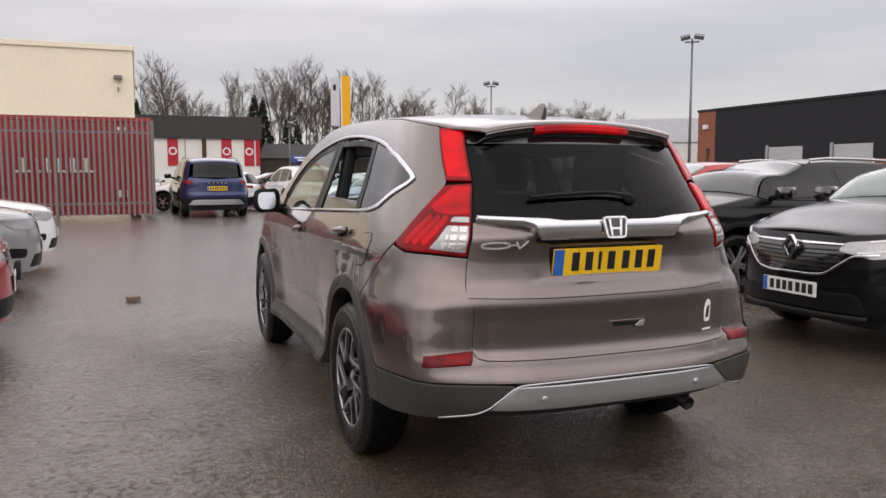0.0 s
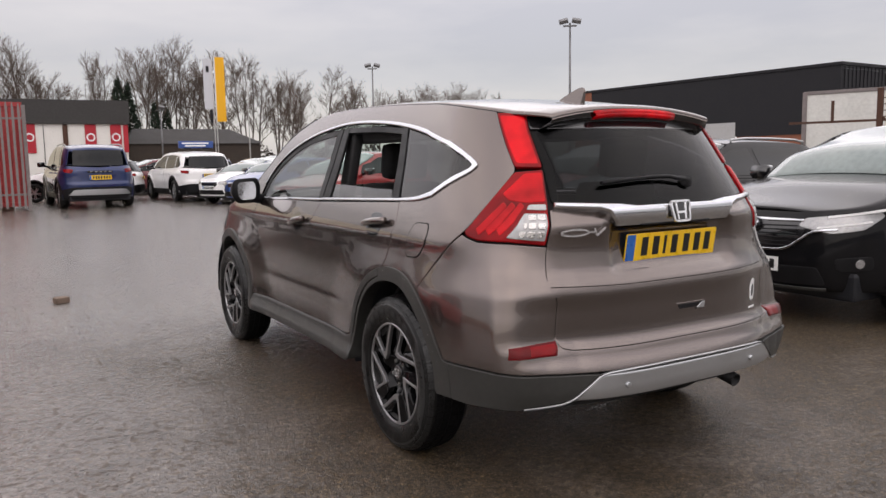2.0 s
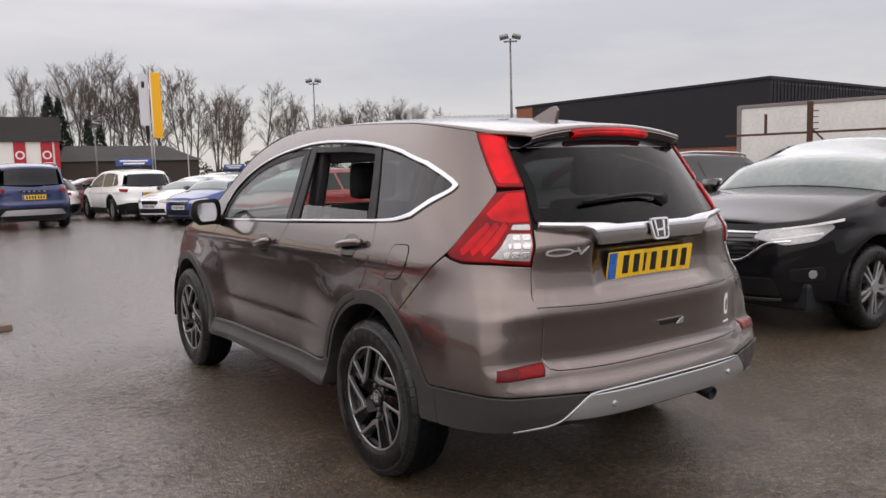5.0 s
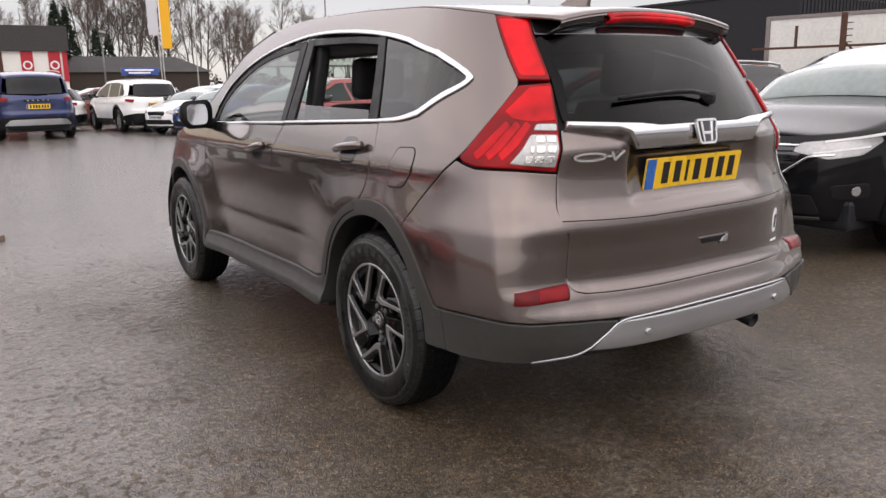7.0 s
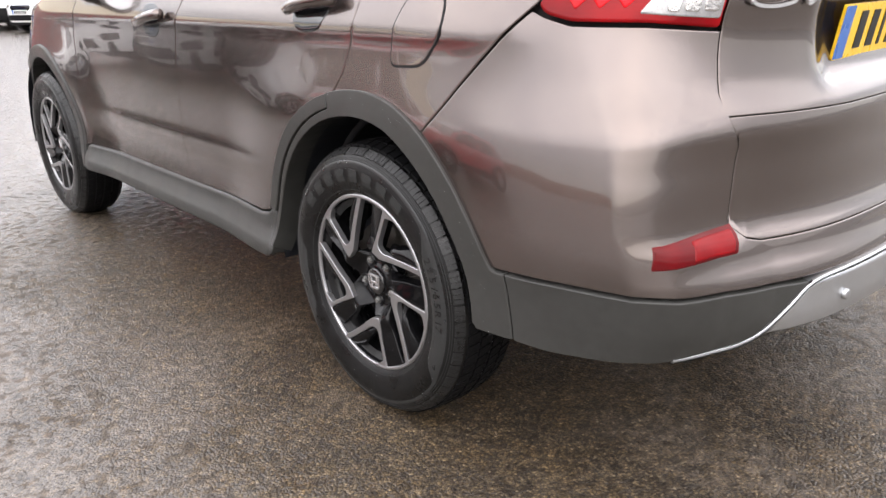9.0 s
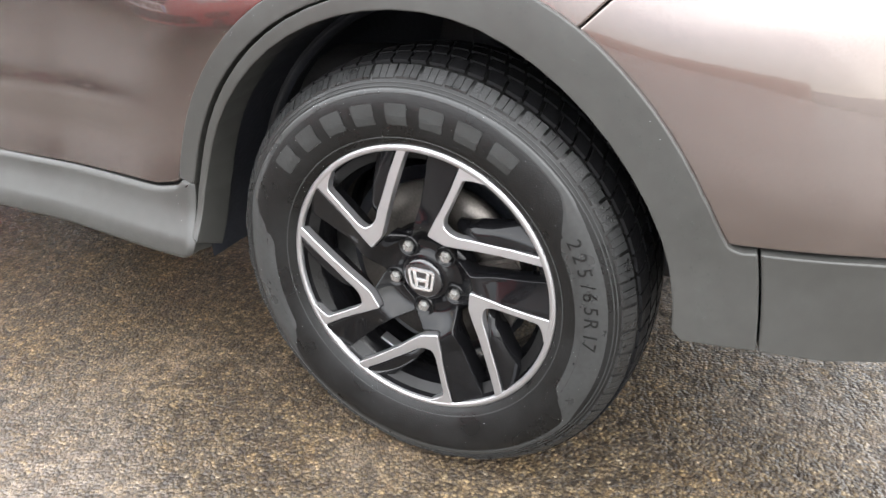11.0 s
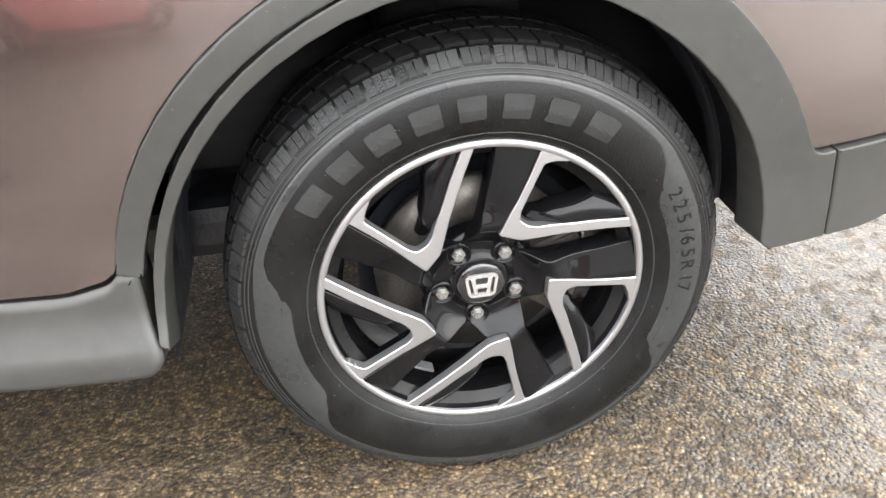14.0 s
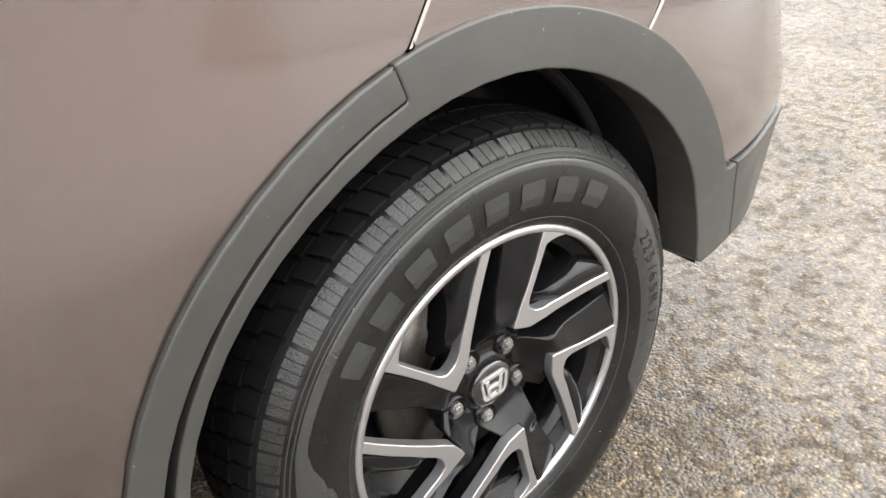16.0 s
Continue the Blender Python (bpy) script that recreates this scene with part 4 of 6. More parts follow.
    run = (v[:, 0] - a[0]) * d[0] + (v[:, 1] - a[1]) * d[1]
    t = run / np.linalg.norm(b - a)
    v[:, 2] += z0 + (z1 - z0) * t - depth
    return v, f, None


def polar(r, a):
    return r * math.cos(radians(a)), r * math.sin(radians(a))


TYRE_PROFILE = ((.070, .205), (.084, .224), (.090, .2305), (.098, .238), (.1065, .256), (.1125, .280), (.1120, .300), (.1065, .318), (.099, .331),
                (.0965, .3345), (.090, .341), (.078, .3485), (.055, .3535), (.02, .3555), (-.02, .3555), (-.055, .3535), (-.078, .3485),
                (-.099, .331), (-.1120, .300), (-.1125, .280), (-.098, .238), (-.070, .205))


def tread_blocks(shoulder):
    """Shoulder lugs with three cuts each, or the ribs of the running face."""
    many = []
    rows = ((.080, .0985, .3490, .3342),) if shoulder else ((.040, .072, .3585, .3540), (.004, .035, .3600, .3590), (-.035, -.004, .3590, .3600), (-.072, -.040, .3540, .3585))
    n = 54 if shoulder else 74
    for row, (w0, w1, r0, r1) in enumerate(rows):
        for i in range(n):
            start, pitch = (i + .5 * (row % 2)) * 360 / n, 360 / n
            cuts = [(0, .27), (.30, .56), (.59, .86)] if shoulder and i % 2 else [(0, .27), (.30, .56), (.59, .90)] if shoulder else [(0, .84 if i % 3 else .78)]
            for c0, c1 in cuts:
                v = []
                deep = .004 if shoulder else .010
                tall = r1 + (.0018 if shoulder and i % 2 else 0)
                for w, r in ((w0, r0), (w1, tall)):
                    for a in (start + c0 * pitch, start + c1 * pitch):
                        aa = a + (.2 if shoulder else 1.2) * (w - w0) / .03
                        v += [(-w, *polar(r - deep, aa)), (-w, *polar(r, aa))]
                many.append((np.array(v), [(1, 3, 7, 5), (0, 1, 5, 4), (2, 6, 7, 3), (4, 5, 7, 6), (0, 2, 3, 1)], None))
    return joined(*many)


def sidewall_marks():
    """Raised blocks where the maker's name stands, thin rings, and fine ticks."""
    many = []
    turn = 143
    for wide in (8.0, 7.5, 7.5, 7.5, 7, 7.5, 7.5, 8.0):
        o = rounded(ring_sector(.268, .300, turn, turn - wide, 5), .014, 5)
        many.append(o)
        turn -= wide + 4.1
    return many


def wall_height(r):
    prof = [(b, a) for a, b in TYRE_PROFILE[2:10]]
    return np.interp(r, [p[0] for p in prof], [p[1] for p in prof])


def on_wall(outline, lift):
    """A thin raised patch that follows the tyre's side wall."""
    if area_of(outline) < 0:
        outline = outline[::-1]
    pts, faces = filled(outline, .006)
    k = len(pts)
    v = [(x, y, wall_height(math.hypot(x, y)) + lift) for x, y in pts]
    n = len(outline)
    for up in (lift, -.0008):
        v += [(x, y, wall_height(math.hypot(x, y)) + up) for x, y in outline]
    f = list(faces) + [(k + n + i, k + n + (i + 1) % n, k + (i + 1) % n, k + i) for i in range(n)]
    return np.array(v), f, None


# outlines on the wheel's face as (radius, degrees)
FORK = [polar(*p) for p in ((.2285, 69.6), (.186, 70.0), (.150, 71.2), (.130, 72.8), (.0935, 76.5), (.0945, 57.0), (.112, 45.5), (.128, 39.3), (.160, 30.5), (.195, 24.2), (.2285, 19.8),
                            (.2285, 24.0), (.2225, 24.6), (.186, 31.0), (.160, 37.0), (.135, 46.5), (.1235, 52.0), (.1185, 58.5), (.122, 65.5), (.134, 67.2), (.175, 66.7), (.2085, 66.4), (.2165, 62.8), (.2215, 59.4), (.2290, 56.0))]
SIDE_BLADE = [polar(*p) for p in ((.2270, 69.8), (.2270, 84.6), (.183, 85.6), (.136, 88.0), (.098, 92.5), (.074, 108.0), (.058, 112.0), (.050, 80.0), (.058, 42.0), (.074, 40.0), (.0915, 56.0), (.0925, 76.5), (.130, 72.8), (.150, 71.2))]
INNER_BLADE = [polar(*p) for p in ((.2270, 25.0), (.2270, 36.2), (.176, 43.6), (.153, 50.4), (.141, 53.0), (.128, 62.0), (.1190, 62.0), (.1190, 57.5), (.1240, 51.5), (.136, 46.0), (.160, 36.6), (.186, 31.2))]


def turned(outline, deg):
    c, q = math.cos(radians(deg)), math.sin(radians(deg))
    return [(x * c - y * q, x * q + y * c) for x, y in outline]


def side_top(turn):
    """Height of the black blade: level with the fork by its arm, lower towards its free edge, and down to the hub."""
    def top(r, a):
        b = (a - turn) % 360
        return .0605 + (.0945 - .0605) * float(smooth(.060, .108, r)) - .012 * max(0.0, min((b - 72) / 14, 1)) * float(smooth(.09, .14, r))
    return top


def inner_top(turn):
    def top(r, a):
        b = (a - turn) % 360
        return .0935 - .024 * float(smooth(.0, 1.0, (b - 25 - (.227 - r) * 260) / 14)) - .016 * float(1 - smooth(.120, .150, r))
    return top


def face_plate(outline, top, low, edge, net=.008):
    """A plate on the wheel's face whose top follows a height over (radius, degrees), with an eased edge and walls down to low."""
    if area_of(outline) < 0:
        outline = outline[::-1]
    fine = []
    for i, p in enumerate(outline):
        q = outline[(i + 1) % len(outline)]
        k = max(1, int(math.ceil(math.dist(p, q) / net)))
        fine += [(p[0] + (q[0] - p[0]) * j / k, p[1] + (q[1] - p[1]) * j / k) for j in range(k)]

    def lift(p, down):
        return (p[0], p[1], top(math.hypot(*p), math.degrees(math.atan2(p[1], p[0]))) - down)
    inner = inset(fine, edge)
    pts, faces = filled(inner, net)
    v = [lift(p, 0) for p in pts]
    k, n = len(pts), len(fine)
    v += [lift(p, 0) for p in inner] + [lift(p, edge * .8) for p in fine] + [(p[0], p[1], low) for p in fine]
    f = list(faces)
    for ring in range(2):
        a, b = k + ring * n, k + (ring + 1) * n
        f += [(b + i, b + (i + 1) % n, a + (i + 1) % n, a + i) for i in range(n)]
    return np.array(v), f, None


def wheel_meshes():
    """The meshes of the black and bright alloy wheel, axle along x, outer face towards -x, middle at the origin."""
    made = {}
    flipped = moved(spun(TYRE_PROFILE, 120, closed=False), Matrix.Diagonal((-1, 1, 1, 1)))
    made["tyre"] = mesh_of("tyre", flipped, M["rubber"])
    made["tread"] = mesh_of("tread", tread_blocks(False), M["rubber_shaded"], True)
    made["shoulder"] = mesh_of("tread_shoulder", tread_blocks(True), M["rubber_shoulder"], True)
    made["marks"] = [mesh_of("raised_mark", moved(on_wall(o, .0012), WHEEL_FACE), M["rubber_letters"], True) for o in sidewall_marks()]
    # size code along the side wall
    many = []
    a = 27.0
    for ch in "225/65R17":
        v, f, n = lettering(ch, .030)
        if len(v):
            v = np.array(v)
            v[:, 0] -= (v[:, 0].min() + v[:, 0].max()) / 2
            rr, th = .291 + v[:, 1], radians(a) - v[:, 0] / .291
            x, y = rr * np.cos(th), rr * np.sin(th)
            many.append((np.stack([x, y, wall_height(rr) + .0014], 1), f, None))
        a -= 3.2 if ch in "/1" else 4.3
    made["code"] = mesh_of("size_code", joined(*[moved(d, WHEEL_FACE) for d in many]), M["rubber"], True)
    # smooth wet band under the shoulder, with a deep lobe on either side; its lighter base colour paints in wet sheen
    def depth(a):
        return .3105 - .002 * math.sin(radians(3 * a)) - .046 * (smooth(-36, -24, a) - smooth(24, 42, a) + smooth(158, 176, a) - smooth(206, 222, a))
    turns, ups = [1.5 * k for k in range(240)], 7
    bv = []
    for u in range(ups):
        for a in turns:
            r0 = float(depth(a if a < 300 else a - 360))
            r = r0 + (.3205 - r0) * u / (ups - 1)
            bv.append((*polar(r, a), float(wall_height(r)) + (.0006 if 0 < u < ups - 1 else -.0003)))
    bf = [(u * 240 + k, u * 240 + (k + 1) % 240, (u + 1) * 240 + (k + 1) % 240, (u + 1) * 240 + k) for u in range(ups - 1) for k in range(240)]
    lobes = [(np.array(bv), [tuple(reversed(q)) for q in bf], None)]
    made["band"] = mesh_of("smooth_band", joined(*[moved(d, WHEEL_FACE) for d in lobes]), M["rubber_band"])
    rings = [spun([(-wall_height(r) + .0002, r - w), (-wall_height(r) - .0012, r), (-wall_height(r) + .0002, r + w)], 120) for r, w in ((.2465, .0012), (.3225, .0011), (.3275, .0011))]
    made["rings"] = mesh_of("moulding_ring", joined(*rings), M["rubber_letters"])
    # barrel and lip
    made["barrel"] = mesh_of("rim_barrel", spun([(.085, .222), (.07, .205), (-.045, .195), (-.066, .212), (-.0840, .2215), (-.0900, .2235)], 96), M["rim_black"])
    made["lip"] = mesh_of("rim_lip", spun([(-.0800, .2225), (-.0935, .2232), (-.0960, .2246), (-.0962, .2318), (-.0925, .2345), (-.0830, .2352)], 160), M["alloy"])
    # five forked spokes: a bright flat fork, a black blade beside its first arm and another inside its second arm
    fork = rounded(FORK, .004, 2)
    bright = [face_plate(turned(fork, 72 * k), lambda r, a: .0957, .0800, .0012) for k in range(5)]
    dark = []
    for k in range(5):
        dark.append(face_plate(turned(rounded(SIDE_BLADE, .003, 2), 72 * k), side_top(72 * k), .050, .002, .004))
        dark.append(face_plate(turned(rounded(INNER_BLADE, .003, 2), 72 * k), inner_top(72 * k), .052, .002, .004))
    hub = spun([(-.035, .086), (-.050, .083), (-.0575, .078), (-.0600, .070), (-.0600, .046), (-.0640, .0425), (-.0665, .0395), (-.0665, .0)], 64)
    made["bright"] = mesh_of("bright_spokes", joined(*[moved(d, WHEEL_FACE) for d in bright]), M["alloy"], True)
    made["dark"] = mesh_of("black_spokes", joined(hub, *[moved(d, WHEEL_FACE) for d in dark]), M["rim_black"])
    # pockets are dark rings with a chrome nut in each
    made["seat"] = mesh_of("nut_pocket", spun([(-.0605, .0), (-.0605, .0125), (-.0640, .0150), (-.0655, .0165), (-.0655, .0178), (-.0590, .0195)], 32), M["rim_black"])
    hexed = [polar(.0098, 60 * i) for i in range(6)]
    nut = joined(extruded(hexed, .015, .0015, pose(0, 0, .052)), extruded([polar(.0076, 30 * i) for i in range(12)], .0185, .002, pose(0, 0, .052)))
    made["nut"] = mesh_of("wheel_nut", moved(nut, WHEEL_FACE), M["nut"], True)
    made["cap"] = mesh_of("centre_cap", spun([(-.064, .036), (-.0715, .0355), (-.0745, .033), (-.0755, .026), (-.0758, .0)], 48), M["gloss_black"])
    o = rounded([(-.0225, .0165), (.0225, .0165), (.0175, -.0165), (-.0175, -.0165)], .006, 4)
    badge = []
    for i in range(len(o)):
        p, q = o[i], o[(i + 1) % len(o)]
        if math.dist(p, q) > 1e-4:
            badge.append(strip_plate(p, q, .0042, .0042, .0785, .0785, .003, 0))
    badge += [strip_plate((-.0125, .0135), (-.0085, -.0135), .0062, .0046, .0785, .0785, .003, .0006), strip_plate((.0125, .0135), (.0085, -.0135), .0062, .0046, .0785, .0785, .003, .0006), strip_plate((-.011, -.001), (.011, -.001), .0055, .0055, .0783, .0783, .003, .0006)]
    made["emblem"] = mesh_of("emblem", moved(joined(*badge), WHEEL_FACE), M["emblem"], True)
    made["disc"] = mesh_of("brake_disc", spun([(-.012, .06), (-.022, .075), (-.022, .148), (-.004, .148), (-.004, .07)], 64), M["iron"])
    made["shield"] = mesh_of("brake_shield", spun([(.006, .05), (.006, .165), (-.004, .172)], 48), M["liner"])
    o = ring_sector(.088, .160, 20, -38, 8)
    made["caliper"] = mesh_of("brake_caliper", moved(extruded(o, .052, .006, pose(0, 0, -.008)), WHEEL_FACE), M["iron"], True)
    o = rounded([(-.02, -.004), (.02, -.004), (.02, .004), (-.02, .004)], .002, 2)
    made["weight"] = mesh_of("balance_weight", moved(extruded(o, .02, .001, pose(*polar(.196, -118), .02, 0, 0, -28)), WHEEL_FACE), M["satin"], True)
    return made


WHEEL = wheel_meshes()


def add_wheel(car, x, y, z, turn=0.0, right=False):
    """A wheel with its tyre, spokes, nuts and brake under a car."""
    w = part("wheel", WHEEL["barrel"], None, car, "black and bright machined alloy wheel with wet tyre")
    w.matrix_basis = pose(x, y, z, turn if not right else -turn, 0, 180 if right else 0)
    for key in ("tyre", "tread", "shoulder", "band", "code", "rings", "lip", "bright", "dark", "cap", "emblem"):
        ob = part(WHEEL[key].name.split(".")[0], WHEEL[key], None, w)
        if key == "cap" or key == "emblem":
            ob.matrix_basis = pose(0, 0, 0, -turn)
    for me in WHEEL["marks"]:
        part("raised_mark", me, None, w)
    for i in range(5):
        a = radians(-95 + 72 * i)
        m = Matrix.Translation((0, -.05715 * math.cos(a), .05715 * math.sin(a)))
        for key in ("seat", "nut"):
            part(WHEEL[key].name, WHEEL[key], None, w).matrix_basis = m
    for key in ("disc", "shield", "caliper", "weight"):
        part(WHEEL[key].name, WHEEL[key], None, w)
    return w


# ---- the brown car ----
HUB, RA, FA = .352, 0.0, 2.625


def crv_bump(y, z):
    r = np.minimum(np.hypot(y - RA, z - HUB), np.hypot(y - FA, z - HUB))
    flare = .028 * (1 - smooth(.46, .84, r)) * (1 - smooth(.72, 1.0, z))
    sill = .030 * np.exp(-((z - .325) / .055) ** 2) * smooth(.28, .42, y) * (1 - smooth(2.05, 2.2, y))
    crease = .007 * np.exp(-((z - .575) / .03) ** 2) * smooth(.45, .7, y) * (1 - smooth(1.7, 2.05, y))
    shoulder = .006 * np.exp(-((z - .985) / .022) ** 2) * smooth(-.6, -.3, y)
    return flare + sill + crease + shoulder


def crv_dent(x, y, z):
    tail = (1 - smooth(-.45, -.3, y))
    hollow = .026 * (1 - smooth(.290, .375, np.abs(x))) * smooth(.835, .900, z) * (1 - smooth(1.045, 1.06, z))
    crease = -.006 * np.exp(-((z - .79) / .03) ** 2)
    return tail * (hollow + crease)


def crv_swell(u, z):
    """The bumper's fuller corner: how far it stands out sideways and backwards."""
    low = (1 - smooth(.60, 1.06, z)) * (.55 + .45 * smooth(.34, .58, z))
    dx = .064 * np.interp(u, (-1.0, -.88, -.78, -.70, -.58, -.45, -.12), (0, .30, .80, 1, .88, .62, 0)) * low
    dy = .075 * np.interp(u, (-1.0, -.88, -.78, -.70, -.60, -.50, -.44), (0, .35, .88, 1, .5, .1, 0)) * low
    return dx, dy


CRV = Shell(((.20, .80), (.26, .845), (.34, .868), (.42, .862), (.50, .855), (.62, .860), (.80, .870), (.94, .872), (1.0, .866), (1.06, .848), (1.12, .825), (1.3, .745), (1.5, .66), (1.6, .61), (1.66, .57)),
            ((.20, .78), (.28, .86), (.36, .925), (.44, .95), (.50, .95), (.56, .925), (.60, .91), (.63, .875), (.72, .872), (.82, .868), (.88, .845), (.98, .83), (1.05, .838), (1.10, .815), (1.2, .76), (1.35, .665), (1.5, .56), (1.56, .52), (1.64, .47)),
            ((.20, 1.0), (.35, 1.16), (.5, 1.21), (.7, 1.2), (.85, 1.12), (.95, .98), (1.05, .85), (1.66, .85)), 0.0, 2.3, 3.4, crv_bump, crv_dent,
            ((.20, .80), (.36, .895), (.50, .902), (.66, .888), (.82, .868), (.88, .845), (.98, .83), (1.05, .838), (1.10, .815), (1.2, .76), (1.35, .665), (1.5, .56), (1.56, .52), (1.64, .47)), crv_swell)


def cap_sheet(rows, across_n=24, thick=.02, squash=2.2):
    """A sheet over the car from edge to edge: rows of (y, half width, edge height, crown)."""
    s = np.linspace(-1, 1, across_n + 1)
    v = []
    for y, xe, ze, crown in rows:
        for q in s:
            v.append((xe * q, y, ze + crown * (1 - abs(q) ** squash)))
    n = across_n + 1
    f = [(i * n + j, i * n + j + 1, (i + 1) * n + j + 1, (i + 1) * n + j) for i in range(len(rows) - 1) for j in range(across_n)]
    v = np.array(v)
    if rows[-1][0] < rows[0][0]:
        f = [tuple(reversed(q)) for q in f]
    low = v - np.array((0, 0, thick))
    k = len(v)
    g = [tuple(i + k for i in reversed(q)) for q in f]
    rim = list(range(n)) + [i * n + n - 1 for i in range(1, len(rows))] + [(len(rows) - 1) * n + j for j in range(n - 2, -1, -1)] + [i * n for i in range(len(rows) - 2, 0, -1)]
    side = [(rim[i], rim[i - 1], rim[i - 1] + k, rim[i] + k) for i in range(len(rim))]
    if rows[-1][0] < rows[0][0]:
        side = [tuple(reversed(q)) for q in side]
    return np.concatenate([v, low]), f + g + side, None


def edge_rows(skin, path, crown, k=5):
    """Rows for cap_sheet along an edge path in (u, z); crown is one height or one for each point."""
    pts = spline(path, k)
    cr = [crown] * len(path) if isinstance(crown, float) else crown
    run = np.linspace(0, len(path) - 1, len(pts))
    out = []
    for (u, z), c in zip(pts, np.interp(run, range(len(path)), cr)):
        p = skin.at(u, z)
        out.append((float(p[1]), float(-p[0]), z, float(c)))
    return out


def both(name, data, material, parent, label="", flat=False):
    """A part on the left flank and its twin on the right."""
    a = part(name, data, material, parent, label, flat)
    b = part(name, mirrored(data), material, parent, label, flat)
    return a, b


def build_crv():
    car = thing("suv_car", "brown metallic family SUV with wet paint, parked on the tarmac", "car")
    S = CRV
    brown = M["brown"]
    arch_r = lambda a0, a1, r=.485, cu=RA, k=12: arc(cu, HUB, r, a0, a1, k)
    split = [(.945, 1.097), (1.015, .988), (1.070, .83), (1.110, .62), (1.120, .428)]
    back = [(.034, 1.132), (.010, 1.05), (.028, .955), (.062, .875)]
    front_seam = [(2.02, 1.08), (2.10, .9), (2.12, .6), (2.085, .428)]
    # doors
    fd = both("front_door", panel(S, split + front_seam[::-1]), brown, car)
    rd = both("rear_door", panel(S, back + arch_r(78, 13) + [(.489, .449), (.54, .437)] + split[::-1]), brown, car)
    # wings and roof rail with the quarter panel
    dlo_top = [(-.58, 1.297), (-.522, 1.326), (-.343, 1.382), (-.06, 1.431), (.183, 1.475), (.479, 1.507), (.80, 1.522), (1.074, 1.513), (1.43, 1.466), (1.717, 1.386), (1.91, 1.279), (1.985, 1.168), (2.01, 1.085)]
    dlo_low = [(.034, 1.137), (-.106, 1.143), (-.293, 1.175), (-.407, 1.222), (-.536, 1.262)]
    seam = [(2.30, 1.085), (2.22, 1.16), (2.05, 1.30), (1.82, 1.462), (1.52, 1.563), (1.217, 1.602), (.65, 1.600), (.19, 1.580), (-.33, 1.547), (-.69, 1.513)]
    lamp_l = [(-.703, 1.508), (-.761, 1.362), (-.800, 1.284), (-.797, 1.263), (-.678, 1.146), (-.564, 1.033)]
    quarter = dlo_low + spline(dlo_top, 3) + spline(seam, 3) + lamp_l + arch_r(122, 78) + back[::-1][:-1]
    q = both("quarter_panel", panel(S, quarter), brown, car)
    wing = front_seam[::-1] + [(2.02, 1.082), (2.30, 1.083), (2.6, 1.045), (2.95, .985), (3.15, .935), (3.18, .80), (3.17, .72)] + arch_r(35, 172, .485, FA)
    both("front_wing", panel(S, wing), brown, car)
    for y in (RA, FA):
        v, f, _ = moved(spun([(-.885, .432), (-.70, .436), (-.55, .440), (-.50, .40), (-.50, .20), (-.50, .03)], 64), pose(0, y, HUB))
        both("wheel_well", (v, [q for q in f if min(v[i][2] for i in q) > (.27 if v[q[0]][1] > y else .31)], None), M["liner"], car)
    # ribs of the rear liner
    for r in (.418, .426):
        v, f, _ = moved(spun([(-.70, r + .012), (-.705, r), (-.715, r), (-.72, r + .012)], 64), pose(0, RA, HUB))
        both("liner_rib", (v, [q for q in f if min(v[i][2] for i in q) > .34], None), M["liner"], car)
    # arch cladding: the door's own piece and the quarter's piece, with a thin joint between them
    both("arch_trim", panel(S, arch_r(13, 75.4, .487) + arch_r(75.4, 13, .4515), off=.010, depth=.03, edge=.003, corner=.001, gap=.0006), M["cladding"], rd[0], "matt grey plastic arch moulding")
    rim = [(RA + r * math.cos(radians(a)), HUB + r * math.sin(radians(a))) for a, r in zip(np.linspace(158, 75.5, 22), np.interp(np.linspace(158, 75.5, 22), (75, 100, 125, 160), (.488, .491, .500, .502)))]
    foot = [(-.529, .371), (-.507, .516), (-.490, .514), (-.477, .519)]
    near = [(RA + r * math.cos(radians(a)), HUB + r * math.sin(radians(a))) for a, r in zip(np.linspace(75.5, 1, 14), np.linspace(.450, .439, 14))]
    whole = foot + rim + near + arch_r(0, 176, .426, k=28) + [(-.440, .369)]
    both("arch_trim", panel(S, whole, off=.0085, depth=.07, edge=.003, corner=.004, gap=.0006), M["cladding"], car, "matt grey plastic arch moulding")
    both("arch_trim", panel(S, arch_r(5, 186, .487, FA, 26) + arch_r(186, 5, .424, FA, 26), off=.010, depth=.07, edge=.01), M["cladding"], car)
    # sill
    both("sill_trim", panel(S, [(.447, .458), (.474, .459), (.487, .445), (.54, .433), (2.10, .428), (2.16, .36), (2.14, .316), (.45, .316), (.434, .345), (.446, .39)], off=.007, depth=.08, edge=.012, corner=.02), M["cladding"], car, "matt grey plastic sill moulding")
    # tail
    gate_edge = [(-.949, .979), (-.937, .865), (-.943, .834), (-.964, .77), (-.947, .62), (-.957, .600), (-.995, .589), (-1.236, .588), (S.UR, .588)]
    bumper = [(-.27, .785), (-.558, 1.022), (-.59, 1.010), (-.649, .995), (-.796, .991)] + gate_edge[:-1] + [(S.UR, .588)]
    low = [(S.UR, .508), (-1.204, .506), (-1.009, .504), (-.80, .512), (-.60, .519), (-.47, .518)]
    left = arch_r(122, 162, .485)
    top_edge = [*left[::-1], *bumper[1:]]          # from the arch up to the middle of the tail
    bottom = [*low]                                               # from the middle back to the arch
    ring = top_edge + [(2 * S.UR - u, z) for u, z in top_edge[::-1]][1:] + [(2 * S.UR - u, z) for u, z in bottom[::-1]][:-1] + bottom
    bumper_ob = part("rear_bumper", panel(S, ring), brown, car)
